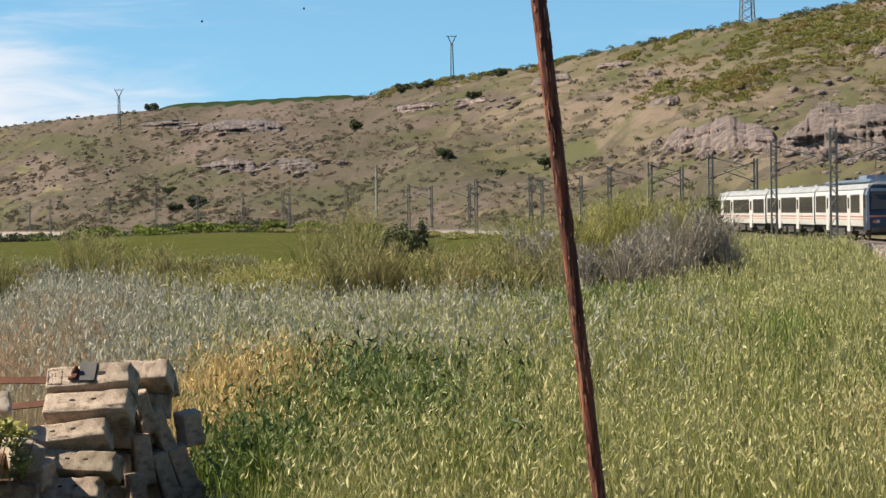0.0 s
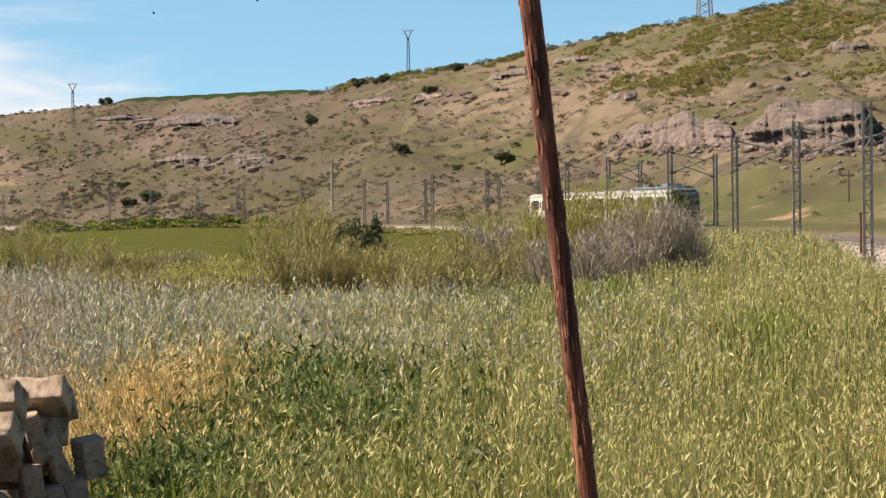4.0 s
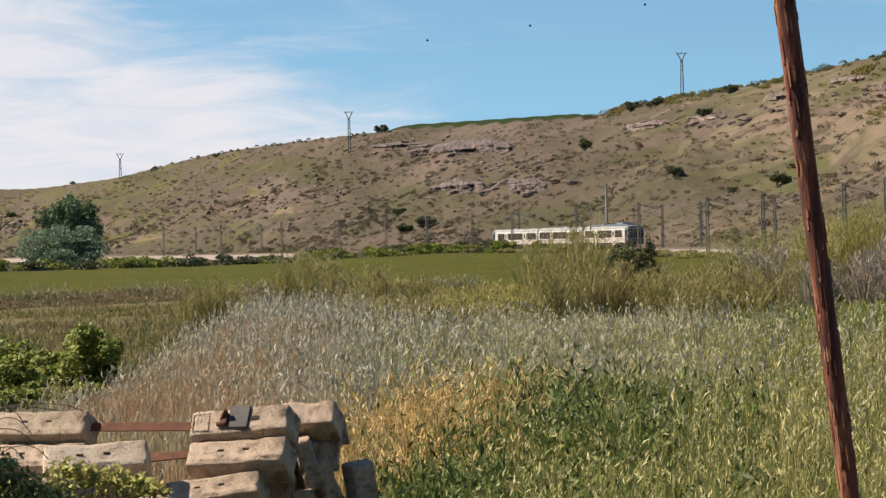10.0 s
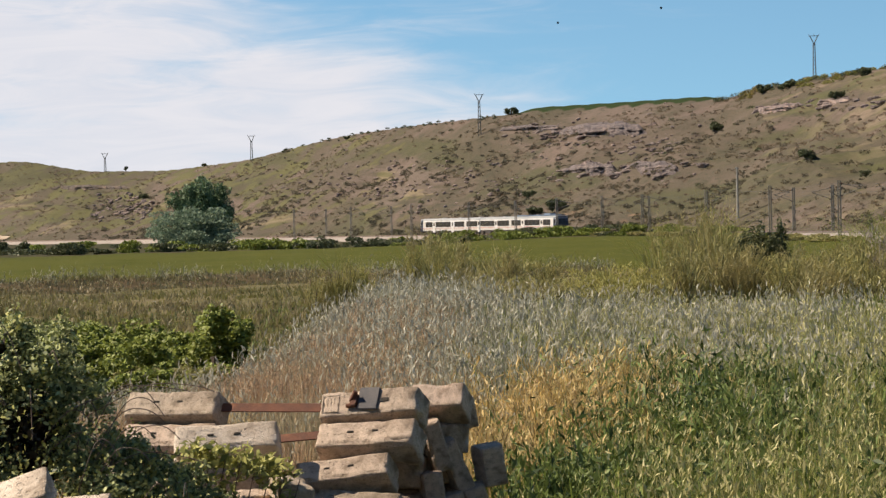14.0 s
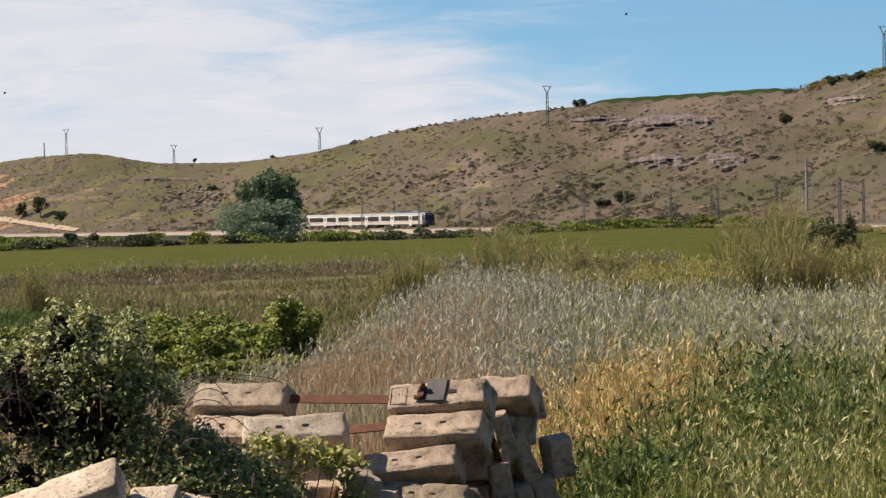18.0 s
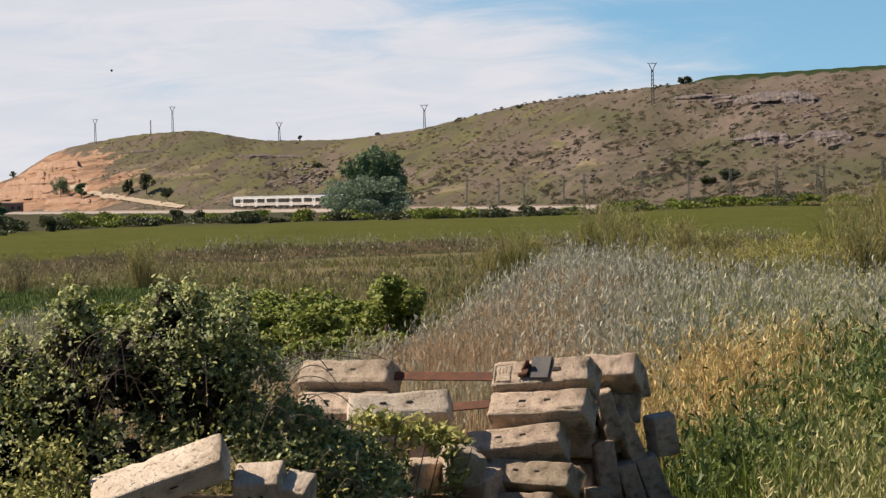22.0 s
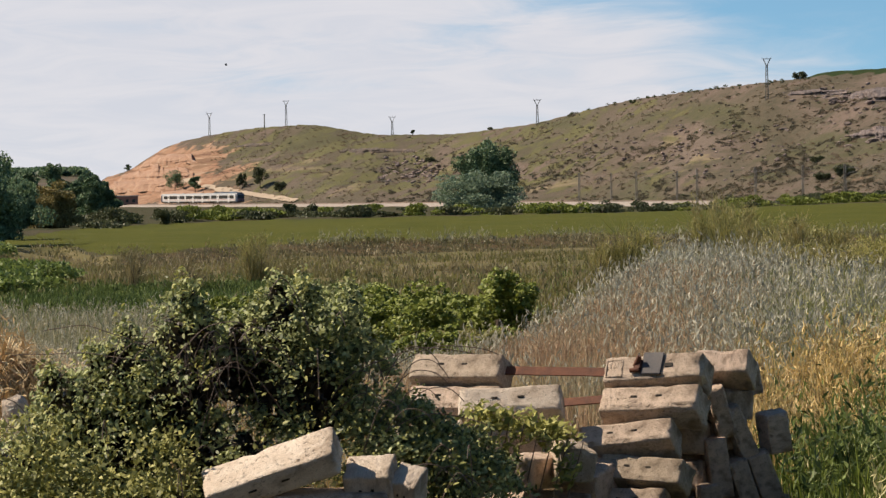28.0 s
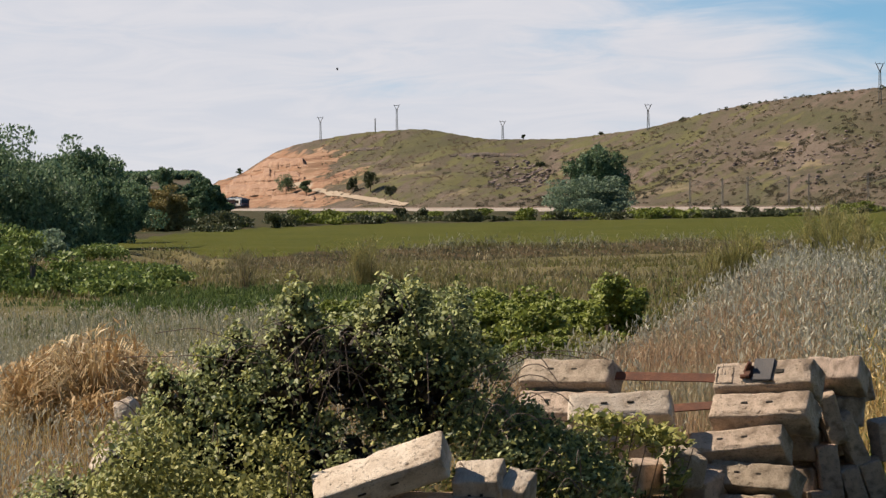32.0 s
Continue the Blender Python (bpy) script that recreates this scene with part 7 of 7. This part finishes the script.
    low = lambda x, y: 1 - smooth(x, -5.5, -4.2) * (1 - smooth(np.hypot(x, y), 92, 104))
    back = lambda a, d: 1 - (1 - smooth(a, -13.0, -9.0)) * (1 - smooth(d, 98, 108))
    strip = lambda a, d: np.exp(-((a + 13.4) / 3.6) ** 4 - ((d - 97) / 9.5) ** 2)
    tufts("meadow_grass", "dark green rough grass on the low ground", 26000, (-21, -3), (72, 118), (0.12, 0.34), 410, WEED, lambda x, y, a, d: low(x, y) * np.clip(0.05 + 1.1 * strip(a, d), 0, 1), 0.2)
    tufts("reeds", "brown-green reeds and rank grass before the field", 9000, (-21, 6), (72, 215), (0.15, 0.5), 411, REED_LEAF, lambda x, y, a, d: (1 - smooth(d, 150, 172)) * low(x, y) * back(a, d) * (1 - strip(a, d)) * (0.4 + 0.6 * smooth(waves(x, y, 24, 57, 2), -0.2, 0.3)), 0.3)
    tufts("rank_grass", "olive rank grass before the field", 6000, (-21, 6), (60, 205), (0.12, 0.36), 412, RANK_LEAF, lambda x, y, a, d: (1 - smooth(d, 150, 172)) * low(x, y) * back(a, d) * (1 - strip(a, d)), 0.28)
    brink = lambda a: np.interp(a, BRINK_AZ, BRINK_D)
    field("reed_fringe", "russet and olive dead weeds on the bank below the green field", 34000, (-16.5, 3), (150, 215), 0.32, 415, REED_LEAF, REED_LEAF, 0.3, 0.12, 0.8, lambda x, y, a, d: np.exp(-((d - brink(a) + 11.0) / 7.0) ** 2) * (0.15 + 0.85 * (waves(x, y, 7, 58, 2) > 0.05)), 2.0)
    field("straw_fringe", "pale straw fringe along the edge of the green field", 32000, (-12.5, 3), (165, 215), 0.36, 419, REED_LEAF, OAT, 0.5, 0.14, 0.8, lambda x, y, a, d: np.exp(-((d - brink(a) + 3.5) / 2.6) ** 2) * (0.15 + 0.85 * (waves(x, y, 9, 59, 2) > -0.15)) * smooth(a, -12, -9), 1.8)
    # one big dry tussock: arching blades in four tufts under a tangle of bent leaves
    ob = thing("dry_tussock", label="large golden dry grass tussock on waste ground", category="grass tussock")
    rr = np.random.RandomState(66)
    for cx, cy, h, reach, n in ((-8.1, 25.7, 1.2, 0.8, 1100), (-8.75, 25.8, 1.0, 0.7, 800), (-7.5, 25.8, 0.85, 0.65, 700), (-7.8, 25.1, 0.6, 0.5, 500)):
        a, out = rr.uniform(0, 2 * np.pi, n), reach * np.sqrt(rr.rand(n))
        hh, w = h * rr.uniform(0.55, 1.1, n) * (1 - 0.25 * out / reach), 0.009
        way = np.stack([np.cos(a), np.sin(a), 0 * a], 1)
        side = np.stack([-np.sin(a + rr.normal(size=n)), np.cos(a), 0 * a], 1) * w
        z0 = float(ground_z(cx, cy))
        root = np.array([cx, cy, z0 - 0.03]) + way * (0.12 * rr.rand(n))[:, None]
        rows = []
        for t in (0.0, 0.35, 0.65, 0.85, 1.0):
            lift = hh * (1.9 * t - 1.25 * t * t) / 0.72 if reach else hh
            p = root + way * (out * t ** 1.3)[:, None] + np.array([0, 0, 1.0]) * lift[:, None]
            rows += [p - side * (1 - 0.7 * t), p + side * (1 - 0.7 * t)]
        v = np.stack(rows, 1).reshape(-1, 3)
        o = np.arange(n)[:, None] * 10
        q = np.concatenate([o + np.array([[2 * k, 2 * k + 1, 2 * k + 3, 2 * k + 2]]) for k in range(4)])
        part("tuft", raw_mesh("tuft", v, q, STRAW), None, ob)
        lv, lq = leaf_quads(lump_points([(cx, cy, z0 + h * 0.45, reach * 0.9, reach * 0.8, h * 0.55)], int(n * 0.9), 640 + n, 0.35), 0.17, 641 + n, 0.13, -0.4, 0.5, (-0.2, -0.5, 0.4))
        part("bent_leaves", raw_mesh("bent_leaves", lv, lq, STRAW), None, ob)


def build_wire_marks():
    line = thing("power_cable", label="thin overhead cable with small dark bird markers", category="cable")
    for az, el in ((1.82, 344), (4.14, 365), (6.73, 396), (-12.11, 226)):
        part("marker", box((0.22, 0.1, 0.22), polar(az, 240.0, EYE + el / 4500 * 240.0), 0.05), CABLE, line)


def build_line_marks():
    for az, side, h, kind in ((17.56, -2.9, 2.6, "post"), (16.9, -4.2, 1.1, "box")):
        s = mast_at(az, side)
        p, w = line_at(s), line_way(s)
        x, y = p.x + w.y * side, p.y - w.x * side
        m = Matrix.Translation((x, y, rail_z(s) - 1.0))
        if kind == "post":
            ob = thing("marker_post", m, "thin weathered brown marker post beside the track", "post")
            part("shaft", rod((0, 0, -0.8), (0, 0, h), 0.07, None, 8), RUST, ob)
            part("cap", box((0.5 if side > 0 else 0.16, 0.1, 0.1), (0, 0, h), 0.02), RUST, ob)
        else:
            ob = thing("signal_box", m, "small rounded grey signal box on the ballast shoulder", "signal box")
            part("post", rod((0, 0, -0.8), (0, 0, h * 0.6), 0.05, None, 8), GALV, ob)
            part("housing", rod((0, -0.15, h * 0.75), (0, 0.15, h * 0.75), 0.36, None, 14), POST_CONCRETE, ob)


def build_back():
    """A long plain wall, unseen and assumed; it closes off fill light behind the viewer."""
    ob = thing("wall_south", label="assumed long plain rendered wall, unseen behind the viewpoint", category="wall", kind="structure")
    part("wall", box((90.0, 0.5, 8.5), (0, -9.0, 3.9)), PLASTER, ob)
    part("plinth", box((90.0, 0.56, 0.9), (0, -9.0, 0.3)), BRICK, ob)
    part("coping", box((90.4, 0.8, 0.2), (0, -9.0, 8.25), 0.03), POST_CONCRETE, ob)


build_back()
build_line_marks()
build_post()
build_pile()
build_bramble()
build_bushes()
build_grass()
build_wire_marks()


def build_insect():
    ob = thing("flying_insect", label="small grey winged insect flying close past the viewpoint", category="insect")
    body = bmesh.new()
    bmesh.ops.create_icosphere(body, subdivisions=2, radius=1.0, matrix=Matrix.Diagonal((0.0050, 0.0013, 0.0013, 1)))
    bmesh.ops.create_icosphere(body, subdivisions=2, radius=0.0012, matrix=Matrix.Translation((-0.0055, 0, 0.0002)))
    part("body", body, GALV, ob, soft=True)
    for side in (-1, 1):
        for lift in (0.2, 0.7, 1.2):       # beating wings
            wing = bmesh.new()
            bmesh.ops.create_circle(wing, cap_ends=True, segments=14, radius=1.0, matrix=Matrix.Translation((0.002 * lift, 0, 0.001)) @ Matrix.Rotation(side * lift, 4, "X") @ Matrix.Rotation(side * 0.5, 4, "Z") @ Matrix.Translation((0.001, side * 0.0024, 0)) @ Matrix.Diagonal((0.0058, 0.0026, 1, 1)))
            part("wing", wing, WING, ob)
    return ob


INSECT = build_insect()


def motions():
    for k, car in enumerate(CARS):
        walk(car, car_rows(k))
    # it rests beside the path, then darts across the view
    x, y, z = -0.079, 1.496, 1.647
    walk(INSECT, [(0.0, pose(2.0, 1.0, 1.2)), (30.7, pose(2.0, 1.0, 1.2)), (30.9, pose(x + 0.75, y, z - 0.05)), (31.0, pose(x, y, z)), (31.1, pose(x - 0.75, y, z + 0.03)), (31.4, pose(-2.4, 0.6, 1.8)), (32.0, pose(-4.0, 0.0, 2.0))])


motions()
